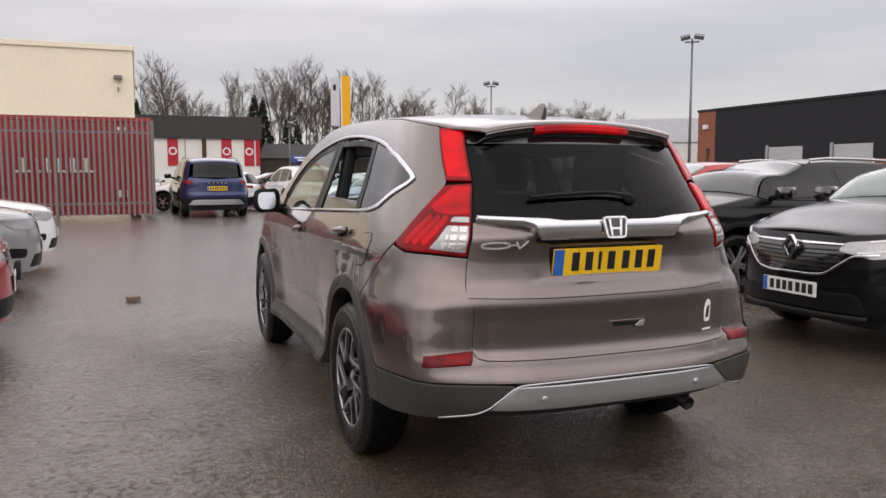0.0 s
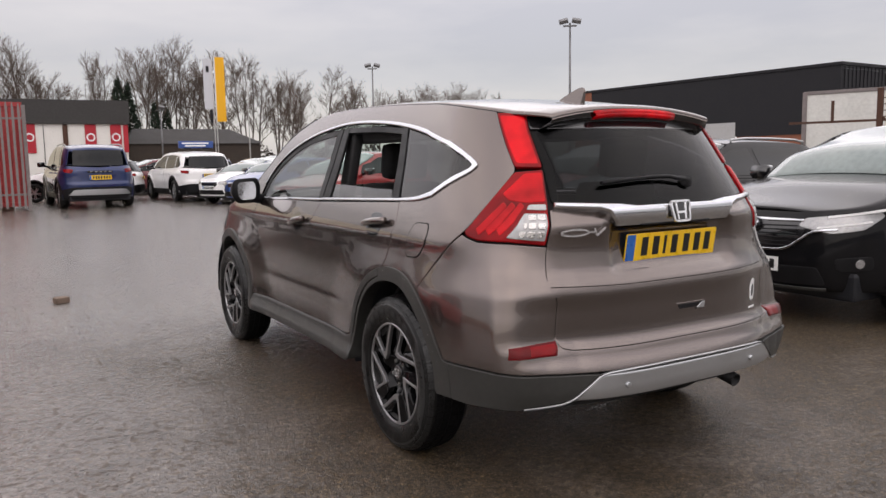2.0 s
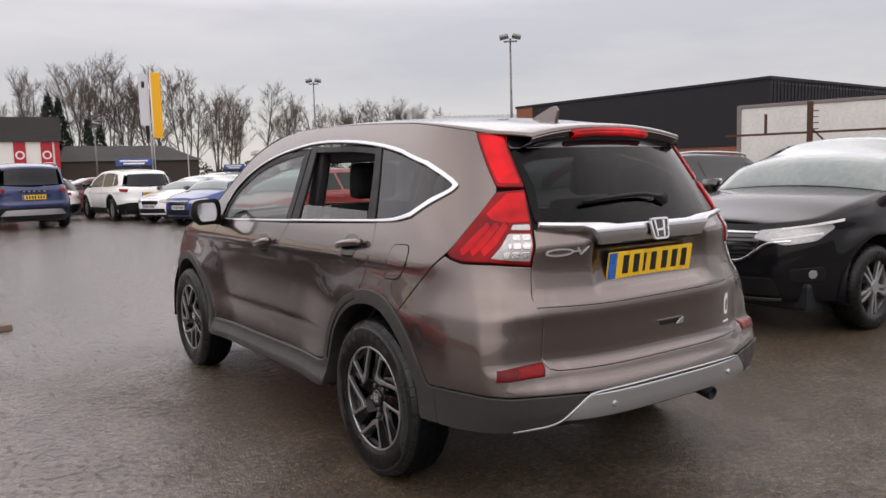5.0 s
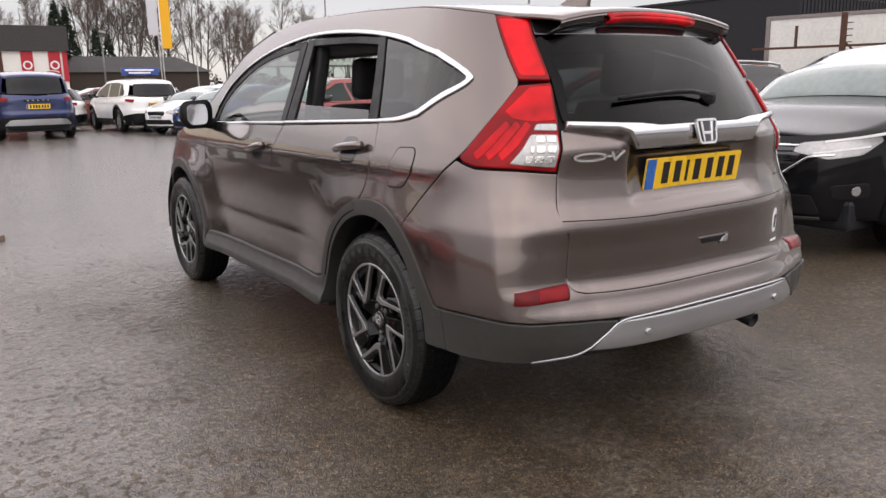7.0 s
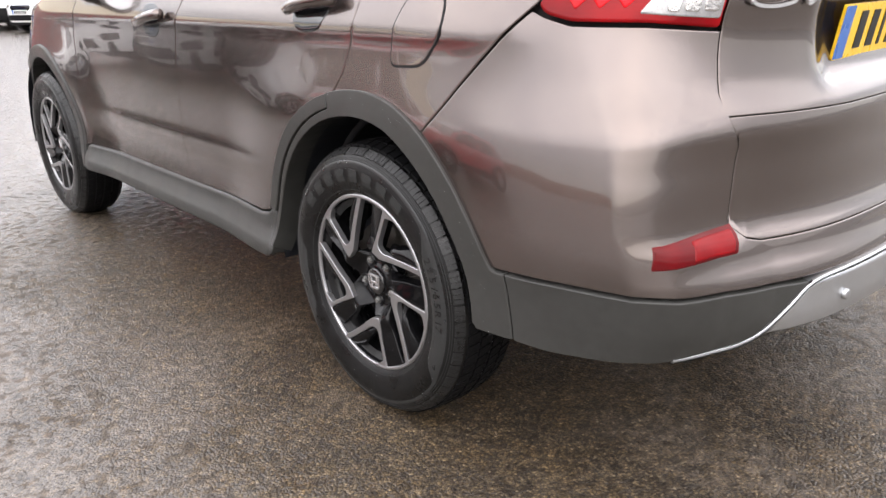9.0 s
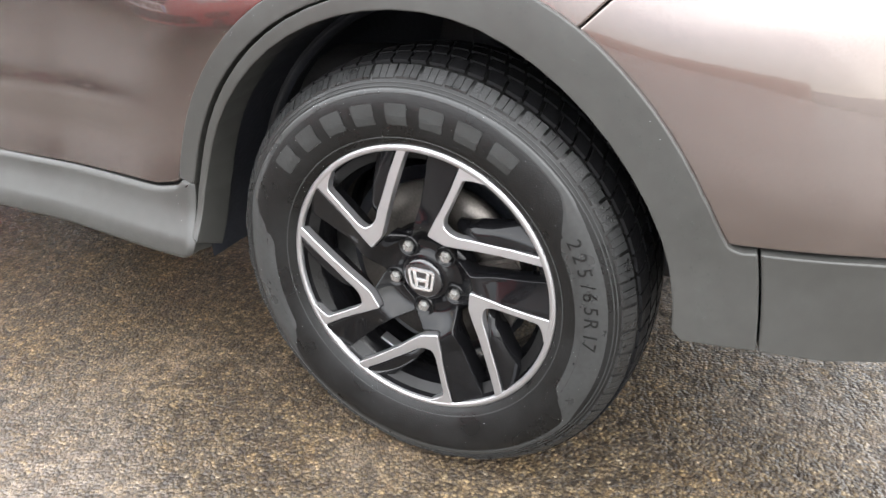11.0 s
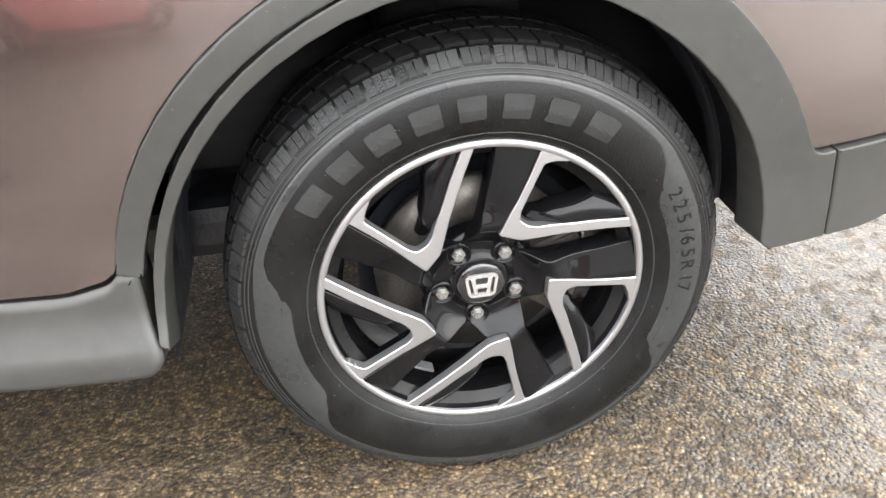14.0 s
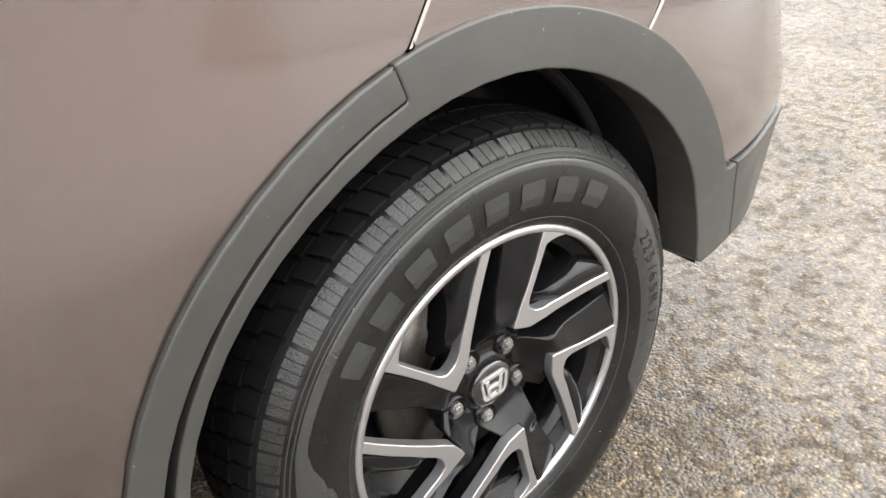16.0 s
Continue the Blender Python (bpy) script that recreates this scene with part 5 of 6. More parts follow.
    clad = [(-.5085, .515), (-.60, .516), (-.80, .509), (-1.009, .501), (-1.085, .498), (-.963, .406), (-.944, .398), (-.774, .372), (-.60, .366), (-.5305, .371)]
    both("bumper_corner", panel(S, clad, off=.0085, depth=.04, edge=.003, corner=.002, gap=.0006), M["cladding"], bumper_ob, "matt grey plastic lower bumper")
    skid = [(-.966, .402), (-1.089, .497), (S.UR, .506), (S.UR, .418), (-1.076, .400)]
    skid_ob = part("skid_plate", panel(S, across(S, [skid[4], skid[0], skid[1], skid[2]][:3]), off=.010, depth=.03, edge=.008, corner=.02), M["satin"], bumper_ob, "satin silver lower bumper insert")
    edge_line = spline([(-.80, .376), (-.87, .382), (-.935, .391), (-.985, .412), (-1.04, .455), (-1.095, .494), (-1.20, .503), (-1.40, .506)], 4)
    part("skid_edge", panel(S, band(across(S, edge_line), .008), off=.012, depth=.02, edge=.005, corner=0, gap=0, step=.012, dense=.008), M["satin"], skid_ob)
    part("lower_valance", panel(S, across(S, [(-.97, .372), (-.95, .396), (-1.07, .400)]), off=-.03, depth=.06), M["black_plastic"], bumper_ob)
    both("rear_reflector", panel(S, [(-.753, .612), (-.949, .626), (-.930, .574), (-.739, .567)], off=.003), M["reflector_red"], bumper_ob, "red rear reflector")
    both("reflector_lens", panel(S, [(-.835, .612), (-.938, .618), (-.922, .578), (-.825, .575)], off=.0045, depth=.004), M["dark_red_lens"], bumper_ob)
    for u in (-1.20, -1.205 + 2 * (S.UR + 1.205)):
        p, n = S.frame_at(u, .446)
        part("parking_sensor", moved(spun([(-.018, .0), (-.0185, .009), (-.017, .0115), (-.010, .0118)], 24), Matrix.Translation(p) @ Vector(-n).to_track_quat("X", "Z").to_matrix().to_4x4()), M["satin"], bumper_ob)
    # tailgate
    gate_hi = [(-.951, 1.118), (-.949, .979), (-.937, .865), (-.938, .8275), (-1.287, .8200), (S.UR, .8195)]
    gate = part("tailgate", panel(S, across(S, gate_hi[:-1]), corner=.004, gap=.0008, edge=.0018), brown, car)
    gate_lo = [(-.941, .827), (-.964, .77), (-.947, .62), (-.957, .600), (-.995, .589), (-1.236, .588)]
    part("tailgate_panel", panel(S, across(S, [(-1.287, .8195), *gate_lo]), gap=.0008, edge=.0018, corner=.004), brown, gate)
    pane = [(-.962, 1.142), (-.938, 1.28), (-.893, 1.432), (-1.171, 1.450), (-1.4, 1.456)]
    part("rear_window", panel(S, across(S, [(-1.339, 1.118), (-1.25, 1.128), *pane]), off=-.004, corner=.02), M["rear_glass"], gate, "dark privacy glass")
    part("window_header", panel(S, across(S, [(-.896, 1.436), (-.887, 1.498), (-1.10, 1.508), (-1.40, 1.512)]), off=-.003, corner=.004), M["gloss_black"], gate)
    strip = [(-1.236, 1.048), (-1.192, 1.10), (-1.150, 1.113), (-.952, 1.124), (-.955, 1.147), (-1.25, 1.134), (-1.339, 1.124)]
    gv, gf, _ = panel(S, across(S, strip), off=.012, depth=.035, edge=.008, corner=.004, step=.012)
    gv[:, 1] -= .030 * smooth(1.050, 1.118, gv[:, 2]) * (1 - .5 * smooth(.40, .62, np.abs(gv[:, 0])))
    garnish = part("chrome_garnish", (gv, gf, None), M["chrome"], gate, "chrome strip across the tailgate")
    # emblem on the strip
    p, n = S.frame_at(S.UR, 1.09)
    face = Matrix(((.8, 0, 0, 0), (0, .16, -.8, p[1] - .036), (0, .8, .16, 1.092), (0, 0, 0, 1)))
    o = rounded([(-.068, .050), (.068, .050), (.052, -.050), (-.052, -.050)], .016, 4)
    part("emblem", moved(extruded([(x * .86, y * .86) for x, y in o], .012), face), M["gloss_black"], garnish, flat=True)
    bars = [strip_plate(o[i], o[(i + 1) % len(o)], .010, .010, .018, .018, .012, 0) for i in range(len(o)) if math.dist(o[i], o[(i + 1) % len(o)]) > 1e-4]
    bars += [strip_plate((-.034, .042), (-.025, -.042), .015, .011, .018, .018, .012, .002), strip_plate((.034, .042), (.025, -.042), .015, .011, .018, .018, .012, .002), strip_plate((-.034, -.006), (.034, -.006), .012, .012, .0175, .0175, .012, .002)]
    part("emblem_ring", moved(joined(*bars), face), M["emblem"], garnish, flat=True)
    # model badge as plain bright strokes
    def on_tail(x, z, out):
        return (x, float(S.at(np.interp(-abs(x), *tail_table), z)[1]) - out, z)
    us = np.linspace(S.UR, -.6, 200)
    xs = S.at(us, np.full(200, .95))[:, 0]
    tail_table = (xs[::-1], us[::-1])
    y0 = on_tail(-.48, 1.03, .003)[1]
    slope = (on_tail(-.38, 1.03, 0)[1] - on_tail(-.56, 1.03, 0)[1]) / .18
    tilt = Matrix(((1, 0, 0, -.47), (slope, 0, -1, y0), (0, 1, 0, 1.030), (0, 0, 0, 1)))
    def oval(cx, a, b, skew, a0, a1, k=14):
        ring = [(cx + a * math.cos(radians(q)) + skew * b * math.sin(radians(q)), b * math.sin(radians(q))) for q in np.linspace(a0, a1, k)]
        return [strip_plate(p, q, .0065, .0065, .005, .005, .005, 0) for p, q in zip(ring, ring[1:])]
    marks = oval(-.032, .056, .012, .35, 0, 360, 30) + [strip_plate(a, b, .007, .007, .005, .005, .005, 0) for a, b in (((.030, .001), (.046, .001)), ((.048, .015), (.058, -.013)), ((.058, -.013), (.094, .017)))]
    part("model_badge", moved(joined(*marks), tilt), M["emblem"], gate, flat=True)
    # plate: yellow, its characters as plain bars
    plate_m = Matrix(((1, 0, 0, 0), (0, -.16, -1, -.816), (0, 1, -.16, .955), (0, 0, 0, 1)))
    pl = part("number_plate", moved(extruded(rounded([(-.26, -.0555), (.26, -.0555), (.26, .0555), (-.26, .0555)], .006, 3), .006, .001), plate_m), M["plate_yellow"], gate, "yellow rear number plate", flat=True)
    part("plate_band", moved(extruded([(-.258, -.053), (-.212, -.053), (-.212, .053), (-.258, .053)], .0072), plate_m), M["plate_blue"], pl, flat=True)
    for x in (-.157, -.094, -.043, .012, .082, .146, .208):
        w = .014 if x == -.043 else .034
        part("plate_bar", moved(extruded([(x - w / 2, -.036), (x + w / 2, -.036), (x + w / 2, .040), (x - w / 2, .040)], .0075), plate_m), M["ink"], pl, flat=True)
    part("plate_lamp_hood", slab(-.20, .20, -.845, -.80, 1.044, 1.052, .004), M["black_plastic"], gate, flat=True)
    # pull handle in the lower panel
    pocket = [(-1.545, .678), (-1.70, .678), (-1.715, .716), (-1.535, .716)]
    part("gate_handle", panel(S, pocket, off=.002, depth=.01), brown, gate)
    part("handle_recess", panel(S, [(-1.555, .688), (-1.66, .688), (-1.695, .709), (-1.545, .711)], off=.0035, depth=.006), M["black_plastic"], gate)
    part("handle_lip", panel(S, [(-1.655, .682), (-1.708, .681), (-1.712, .710), (-1.690, .708)], off=.0045, depth=.006), M["satin"], gate)
    # small sticker and a maker's tag on the right of the gate
    part("sticker", panel(S, rounded([(-2.055, .665), (-2.100, .665), (-2.105, .755), (-2.075, .770), (-2.055, .735)], .02, 4), off=.002, depth=.003, edge=.002, corner=0), M["sticker_white"], gate)
    part("sticker_print", panel(S, rounded([(-2.063, .685), (-2.085, .680), (-2.095, .74), (-2.07, .735)], .012, 4), off=.0032, depth=.003, edge=.001, corner=0), M["ink"], gate)
    part("tag", panel(S, [(-2.045, .632), (-2.11, .632), (-2.11, .640), (-2.045, .640)], off=.002, depth=.003, edge=.001, corner=0, gap=0), M["sticker_white"], gate)
    # wiper
    wip = [S.frame_at(u, z) for u, z in ((-1.20, 1.205), (-1.35, 1.215), (-1.50, 1.222), (-1.60, 1.222), (-1.72, 1.205))]
    part("wiper_arm", joined(tube([p + n * .020 for p, n in wip], .008, 8), tube([p + n * .012 for p, n in wip[:4]], .006, 6), moved(spun([(-.02, 0), (-.02, .022), (.02, .026)], 20), Matrix.Translation(wip[4][0]) @ pose(0, 0, 0, 0, 0, 90))), M["black_plastic"], gate)
    # lamps
    hi = [(-.703, 1.506), (-.884, 1.498), (-.890, 1.432), (-.934, 1.278), (-.800, 1.282), (-.761, 1.362)]
    both("tail_lamp", panel(S, hi, off=.005, depth=.02, edge=.006, corner=.012), M["dark_red_lens"], car, "upright red tail lamp")
    both("light_field", panel(S, inset(hi[::-1], .012) if area_of(hi) < 0 else inset(hi, .012), off=.0065, depth=.006, edge=.004, corner=.014), M["red_lens"], car)
    lo = [(-.797, 1.263), (-.934, 1.271), (-.942, 1.145), (-.944, .983), (-.796, .997), (-.649, 1.001), (-.592, 1.014), (-.568, 1.033), (-.678, 1.146)]
    lamps = both("tail_lamp", panel(S, lo, off=.006, depth=.025, edge=.006, corner=.012), M["dark_red_lens"], car, "large red tail lamp with clear reversing lens")
    for lamp, flip in zip(lamps, (False, True)):
        def under(name, poly, off, mat):
            d = panel(S, poly, off=off, depth=.01, edge=.003, corner=.008)
            part(name, mirrored(d) if flip else d, mat, lamp)
        under("light_field", [(-.845, 1.256), (-.926, 1.259), (-.934, 1.146), (-.846, 1.142), (-.775, 1.152), (-.745, 1.178)], .0085, M["red_lens"])
        under("reversing_lens", [(-.775, 1.012), (-.938, 1.000), (-.936, 1.104), (-.842, 1.106)], .0085, M["clear_lens"])
        under("reflector_strip", [(-.850, 1.116), (-.936, 1.113), (-.936, 1.138), (-.862, 1.138)], .0095, M["clear_lens"])
        for row, (z0, z1) in enumerate(((1.012, 1.040), (1.044, 1.071), (1.075, 1.101))):
            for u0, u1 in ((-.930, -.896), (-.892, -.858), (-.854, -.826 - .012 * row)):
                if not (row == 2 and u1 > -.852):
                    under("bulb_reflector", [(u0, z0), (u1, z0 + .002), (u1, z1), (u0, z1)], .0105, M["lamp_cell"])
        for k in range(3):
            run = .060 * k
            under("light_guide", band([(-.640 - run * .80, 1.032), (-.700 - run * .76, 1.086), (-.762 - run * .62, 1.140)], .036, .027), .0085, M["red_lens"])
    # glasshouse
    trim = spline([(-.536, 1.262), (-.575, 1.297), (-.522, 1.324)], 4)
    path_top = spline(dlo_top[2:-1], 3)
    both("window_trim", panel(S, band(list(path_top), .020, .009), off=.008, depth=.018, edge=.005, corner=0, gap=0), M["chrome"], car, "chrome window surround")
    both("window_trim", panel(S, band(spline([(-.281, 1.1735), (-.20, 1.157), (-.106, 1.146), (.04, 1.139)], 3), .023, .013), off=.010, depth=.018, edge=.005, corner=0, gap=0), M["chrome"], car)
    tip_out = spline([(-.325, 1.398), (-.45, 1.361), (-.53, 1.331), (-.572, 1.311), (-.592, 1.294), (-.576, 1.277), (-.53, 1.256), (-.40, 1.212), (-.275, 1.159)], 4)
    tip_in = spline([(-.325, 1.374), (-.45, 1.338), (-.515, 1.314), (-.545, 1.300), (-.556, 1.291), (-.543, 1.281), (-.505, 1.267), (-.40, 1.236), (-.275, 1.184)], 4)
    both("window_trim", panel(S, tip_out + tip_in[::-1], off=.0088, depth=.018, edge=.004, corner=0, gap=0, step=.008, dense=.006), M["chrome"], car)
    both("window_trim", panel(S, band([(.036, 1.139), (.5, 1.124), (.94, 1.110)], .013), off=.009, depth=.018, edge=.005, corner=0, gap=0), M["chrome"], rd[0])
    both("window_trim", panel(S, band([(.95, 1.108), (1.5, 1.093), (1.98, 1.080)], .013), off=.009, depth=.018, edge=.005, corner=0, gap=0), M["chrome"], fd[0])
    both("pillar_trim", panel(S, [(.845, 1.118), (.935, 1.114), (.985, 1.497), (.912, 1.503)], off=-.002), M["black_plastic"], rd[0])
    both("pillar_trim", panel(S, [(.945, 1.114), (1.005, 1.112), (1.065, 1.493), (.995, 1.495)], off=-.002), M["black_plastic"], fd[0])
    both("pillar_trim", panel(S, [(.055, 1.146), (.125, 1.142), (.272, 1.482), (.208, 1.474)], off=-.002), M["black_plastic"], rd[0])
    both("window_frame", panel(S, band(spline([(1.04, 1.482), (1.425, 1.440), (1.70, 1.362), (1.885, 1.255), (1.950, 1.165), (1.962, 1.098)], 3), .034), off=-.004, depth=.02, corner=0), M["black_plastic"], fd[0])
    both("window_frame", panel(S, band(spline([(.24, 1.456), (.50, 1.476), (.93, 1.487)], 3), .032), off=-.004, depth=.02, corner=0), M["black_plastic"], rd[0])
    both("quarter_window", panel(S, [(.045, 1.15), (-.1, 1.153), (-.285, 1.185), (-.40, 1.230), (-.52, 1.270), (-.56, 1.297), (-.50, 1.318), (-.33, 1.372), (-.05, 1.42), (.197, 1.466)], off=-.004, corner=.01), M["tint_glass"], car, "dark privacy glass")
    both("front_window", panel(S, [(1.005, 1.113), (1.97, 1.086), (1.975, 1.165), (1.90, 1.27), (1.705, 1.378), (1.425, 1.457), (1.07, 1.497)], off=-.008, depth=.006), M["door_glass"], fd[0])
    part("rear_door_window", panel(S, [(.13, 1.137), (.845, 1.112), (.855, 1.200), (.165, 1.185)], off=-.010, depth=.006), M["misted_glass"], rd[0], "window pane wound most of the way down")
    part("rear_door_window", mirrored(panel(S, [(.13, 1.137), (.845, 1.112), (.91, 1.497), (.275, 1.478)], off=-.010, depth=.006)), M["door_glass"], rd[1])
    part("windscreen", cap_sheet([(y, x - .035, z, c) for y, x, z, c in edge_rows(S, [(1.52, 1.560), (1.82, 1.460), (2.05, 1.30), (2.22, 1.16), (2.30, 1.085)], [.035, .06, .08, .07, .05])], 20, .005), M["clear_glass"], car)
    both("windscreen_pillar", panel(S, band(spline(seam[:5], 3), .05), off=-.006, depth=.03, corner=0), M["black_plastic"], car)
    # roof with its rear spoiler
    rows = edge_rows(S, [(1.50, 1.567), (1.217, 1.606), (.65, 1.605), (.19, 1.585), (-.33, 1.552), (-.66, 1.521)], [.034, .036, .034, .030, .028, .036])
    rows = [(y, x - .012, z, c) for y, x, z, c in rows] + [(-.45, .552, 1.506, .045), (-.52, .515, 1.499, .045), (-.580, .474, 1.490, .045), (-.602, .455, 1.482, .044), (-.600, .455, 1.475, .044)]
    roof = part("roof", cap_sheet(rows, 28, .012, 2.4), brown, car)
    both("roof_joint", panel(S, band(spline(seam[4:], 3), .016), off=-.008, depth=.02, corner=0), M["black_plastic"], car)
    part("stop_lamp", cap_sheet([(-.540, .235, 1.521, .012), (-.594, .235, 1.512, .012), (-.612, .232, 1.501, .011), (-.608, .230, 1.486, .010), (-.58, .228, 1.480, .01)], 14, .01), M["red_lens"], roof, "red high-level stop lamp")
    part("spoiler_underside", cap_sheet([(-.598, .453, 1.472, .044), (-.594, .456, 1.458, .040), (-.575, .472, 1.446, .032), (-.548, .48, 1.434, .022)], 20, .006), M["gloss_black"], roof)
    fin = [(-.16, 0), (.068, 0), (.082, .056), (.070, .078), (.030, .074), (-.062, .040)]
    fv = extruded(rounded(fin, .008, 2), .036, .010, pose(0, 0, -.018))
    v = np.array(fv[0])
    v = np.stack([v[:, 2] * (1 - v[:, 1] / .105), -.20 - v[:, 0], 1.562 + v[:, 1]], 1)
    part("aerial_fin", (v, fv[1], None), brown, roof, "shark-fin roof aerial", flat=True)
    # bonnet and nose
    part("bonnet", cap_sheet(edge_rows(S, [(2.30, 1.088), (2.6, 1.050), (2.95, .990), (3.15, .940), (3.30, .905)], [.05, .06, .07, .07, .06]), 20, .015), brown, car)
    nose = [(3.18, .80), (3.2, .72), (3.07, .62), (3.08, .50), (3.1, .44)]
    part("front_bumper", panel(S, across(S, [(3.12, .30), (3.09, .44), (3.10, .6), (3.19, .72)], False), step=.04), brown, car)
    part("front_lip", panel(S, across(S, [(3.12, .22), (3.12, .30)], False), step=.04, off=.004), M["cladding"], car)
    both("headlamp", panel(S, [(3.19, .74), (3.18, .85), (3.16, .925), (3.40, .885), (3.75, .82), (3.72, .75)], off=.004, corner=.02), M["clear_lens"], car, "clear headlamp")
    part("grille", panel(S, across(S, [(3.74, .735), (3.76, .82), (3.6, .85)], False), off=-.012, corner=.02), M["gloss_black"], car)
    part("grille_bar", panel(S, across(S, [(3.73, .775), (3.76, .80)], False), off=.012, corner=0), M["chrome"], car)
    # door handles
    for door, u0, z0, u1, z1 in ((fd, 1.335, .966, 1.07, .995), (rd, .315, 1.012, .06, 1.042)):
        for ob, flip in zip(door, (False, True)):
            um, zm = (u0 + u1) / 2 + .02, (z0 + z1) / 2
            # flush black patch paints the shade inside the body-coloured handle cup
            cup = panel(S, rounded([(um + .095, zm - .014), (um + .055, zm - .066), (um - .04, zm - .060), (um - .09, zm), (um - .04, zm + .050), (um + .055, zm + .050)], .03, 4), off=.0012, depth=.004, edge=.003, corner=0, gap=0)
            grip_path = []
            for t in np.linspace(0, 1, 12):
                p, n = S.frame_at(u0 + (u1 - u0) * t, z0 + (z1 - z0) * t)
                grip_path.append(tuple(p + n * (.012 + .022 * math.sin(math.pi * min(max(t, .06), .94)))))
            grip = tube(grip_path[1:-1], .0165, 12)
            part("cup_shade", mirrored(cup) if flip else cup, M["gloss_black"], ob)
            part("door_handle", mirrored(grip) if flip else grip, brown, ob)
    # fuel flap
    flap = rounded([(-.185, 1.052), (-.318, 1.056), (-.330, .975), (-.262, .905), (-.135, .900), (-.150, .985)], .03, 4)
    part("fuel_flap_joint", panel(S, flap, off=.0020, depth=.004, edge=.001, corner=0, gap=0), M["black_plastic"], q[0])
    part("fuel_flap", panel(S, inset(flap, -.0045) if area_of(flap) < 0 else inset(flap, .0045), off=.0034, depth=.004, edge=.002, corner=0, gap=0), brown, q[0])
    # mirrors
    o = rounded([(-.086, .076), (.076, .084), (.094, .025), (.082, -.078), (-.064, -.084), (-.094, -.032)], .042, 5)
    for flip in (False, True):
        body = extruded(o, .13, .045)
        v = np.array(body[0])
        t = v[:, 2] / .13
        v2 = np.stack([-.955 + v[:, 0] * (1 - .25 * t), 1.93 + v[:, 2] * 1.1, 1.135 + v[:, 1] * (1 - .3 * t)], 1)
        shell = (v2, [tuple(reversed(f)) for f in body[1]], None)
        base = tube([(-.82, 2.0, 1.075), (-.87, 1.99, 1.08), (-.92, 1.98, 1.10)], .035, 10)
        pane_o = [(x * .66, z * .72) for x, z in o]
        gl = extruded(pane_o, .004)
        gv = np.array(gl[0])
        pane_d = (np.stack([-.955 + gv[:, 0], 1.926 - gv[:, 2] + .14 * gv[:, 1], 1.135 + gv[:, 1]], 1), gl[1], None)
        mir = part("door_mirror", mirrored(shell) if flip else shell, M["black_plastic"], fd[1 if flip else 0], "black door mirror")
        part("mirror_arm", mirrored(base) if flip else base, M["black_plastic"], mir)
        part("mirror_glass", mirrored(pane_d) if flip else pane_d, M["chrome"], mir, flat=True)
    # hidden structure that closes the body
    hole = [(-.82, .36), (-.47, .36)] + arc(RA, HUB, .47, 178, 2, 16) + [(.48, .30), (2.15, .30)] + arc(FA, HUB, .47, 178, 2, 16) + [(3.10, .36), (3.10, .88), (2.3, 1.04), (.95, 1.09), (.03, 1.11), (-.5, 1.0), (-.82, .98)]
    part("cabin_floor", slab(-.78, .78, .50, 2.12, .42, .46, .01), M["cabin"], car, flat=True)
    both("roof_rail_trim", slab(-.60, -.50, -.10, 1.40, 1.41, 1.50, .02), M["cabin"], car)
    both("pillar_lining", moved(slab(-.03, .03, -.05, .05, 0, .42, .015), pose(-.70, .93, 1.06, 0, 12, 0)), M["cabin"], car)
    both("inner_side", panel(S, hole, off=-.035, step=.08, depth=.01), M["cabin"], car)
    both("lamp_box", panel(S, [(-.50, 1.0), (-1.0, .95), (-1.0, 1.30), (-.93, 1.46), (-.70, 1.49), (-.74, 1.3), (-.64, 1.16)], off=-.03, step=.06, depth=.01), M["cabin"], car)
    part("tail_lining", panel(S, across(S, [(-.85, .33), (-.85, 1.10)]), off=-.045, step=.08, depth=.01), M["cabin"], car)
    part("floor_pan", slab(-.62, .62, -.50, 3.15, .30, .40, .03), M["liner"], car, flat=True)
    part("cabin_floor", slab(-.49, .49, -.6, 2.3, .42, .46, .01), M["cabin"], car, flat=True)
    part("load_cover", slab(-.60, .60, -.60, -.02, 1.00, 1.03, .01), M["cabin"], car, flat=True)
    part("headlining", cap_sheet([(y, x - .03, z - .035, c) for y, x, z, c in rows[:-5]], 16, .01), M["cabin"], car)
    part("dashboard", slab(-.76, .76, 1.78, 2.3, .62, 1.05, .05), M["cabin"], car, flat=True)
    part("steering_wheel", moved(spun([(.0, .165), (.012, .178), (.0, .19), (-.012, .178)], 32, closed=True), pose(.37, 1.70, .98, 0, 0, 90) @ pose(0, 0, 0, 0, 25, 0)), M["cabin"], car)
    for x, y in ((-.36, .98), (.36, .98), (-.40, .02), (.40, .02)):
        seat = part("seat", slab(x - .24, x + .24, y, y + .50, .46, .64, .05), M["seat_cloth"], car)
        part("backrest", moved(slab(-.235, .235, -.06, .07, 0, .60, .05), pose(x, y + .02, .60, 12)), M["seat_cloth"], seat)
        part("head_restraint", moved(slab(-.135, .135, -.045, .055, 0, .20, .04), pose(x, y - .13, 1.21, 8)), M["seat_cloth"], seat)
    part("rear_seat_back", slab(-.65, .65, -.12, .02, .55, 1.02, .04), M["seat_cloth"], car)
    # exhaust
    pipe = moved(spun([(.0, .030), (.16, .030), (.16, .026), (.0, .026)], 24), pose(.43, -.66, .335, 0, 0, 0) @ pose(0, 0, 0, 0, 0, -90) @ pose(0, 0, 0, 0, 12, 0))
    part("exhaust_tip", pipe, M["black_plastic"], car)
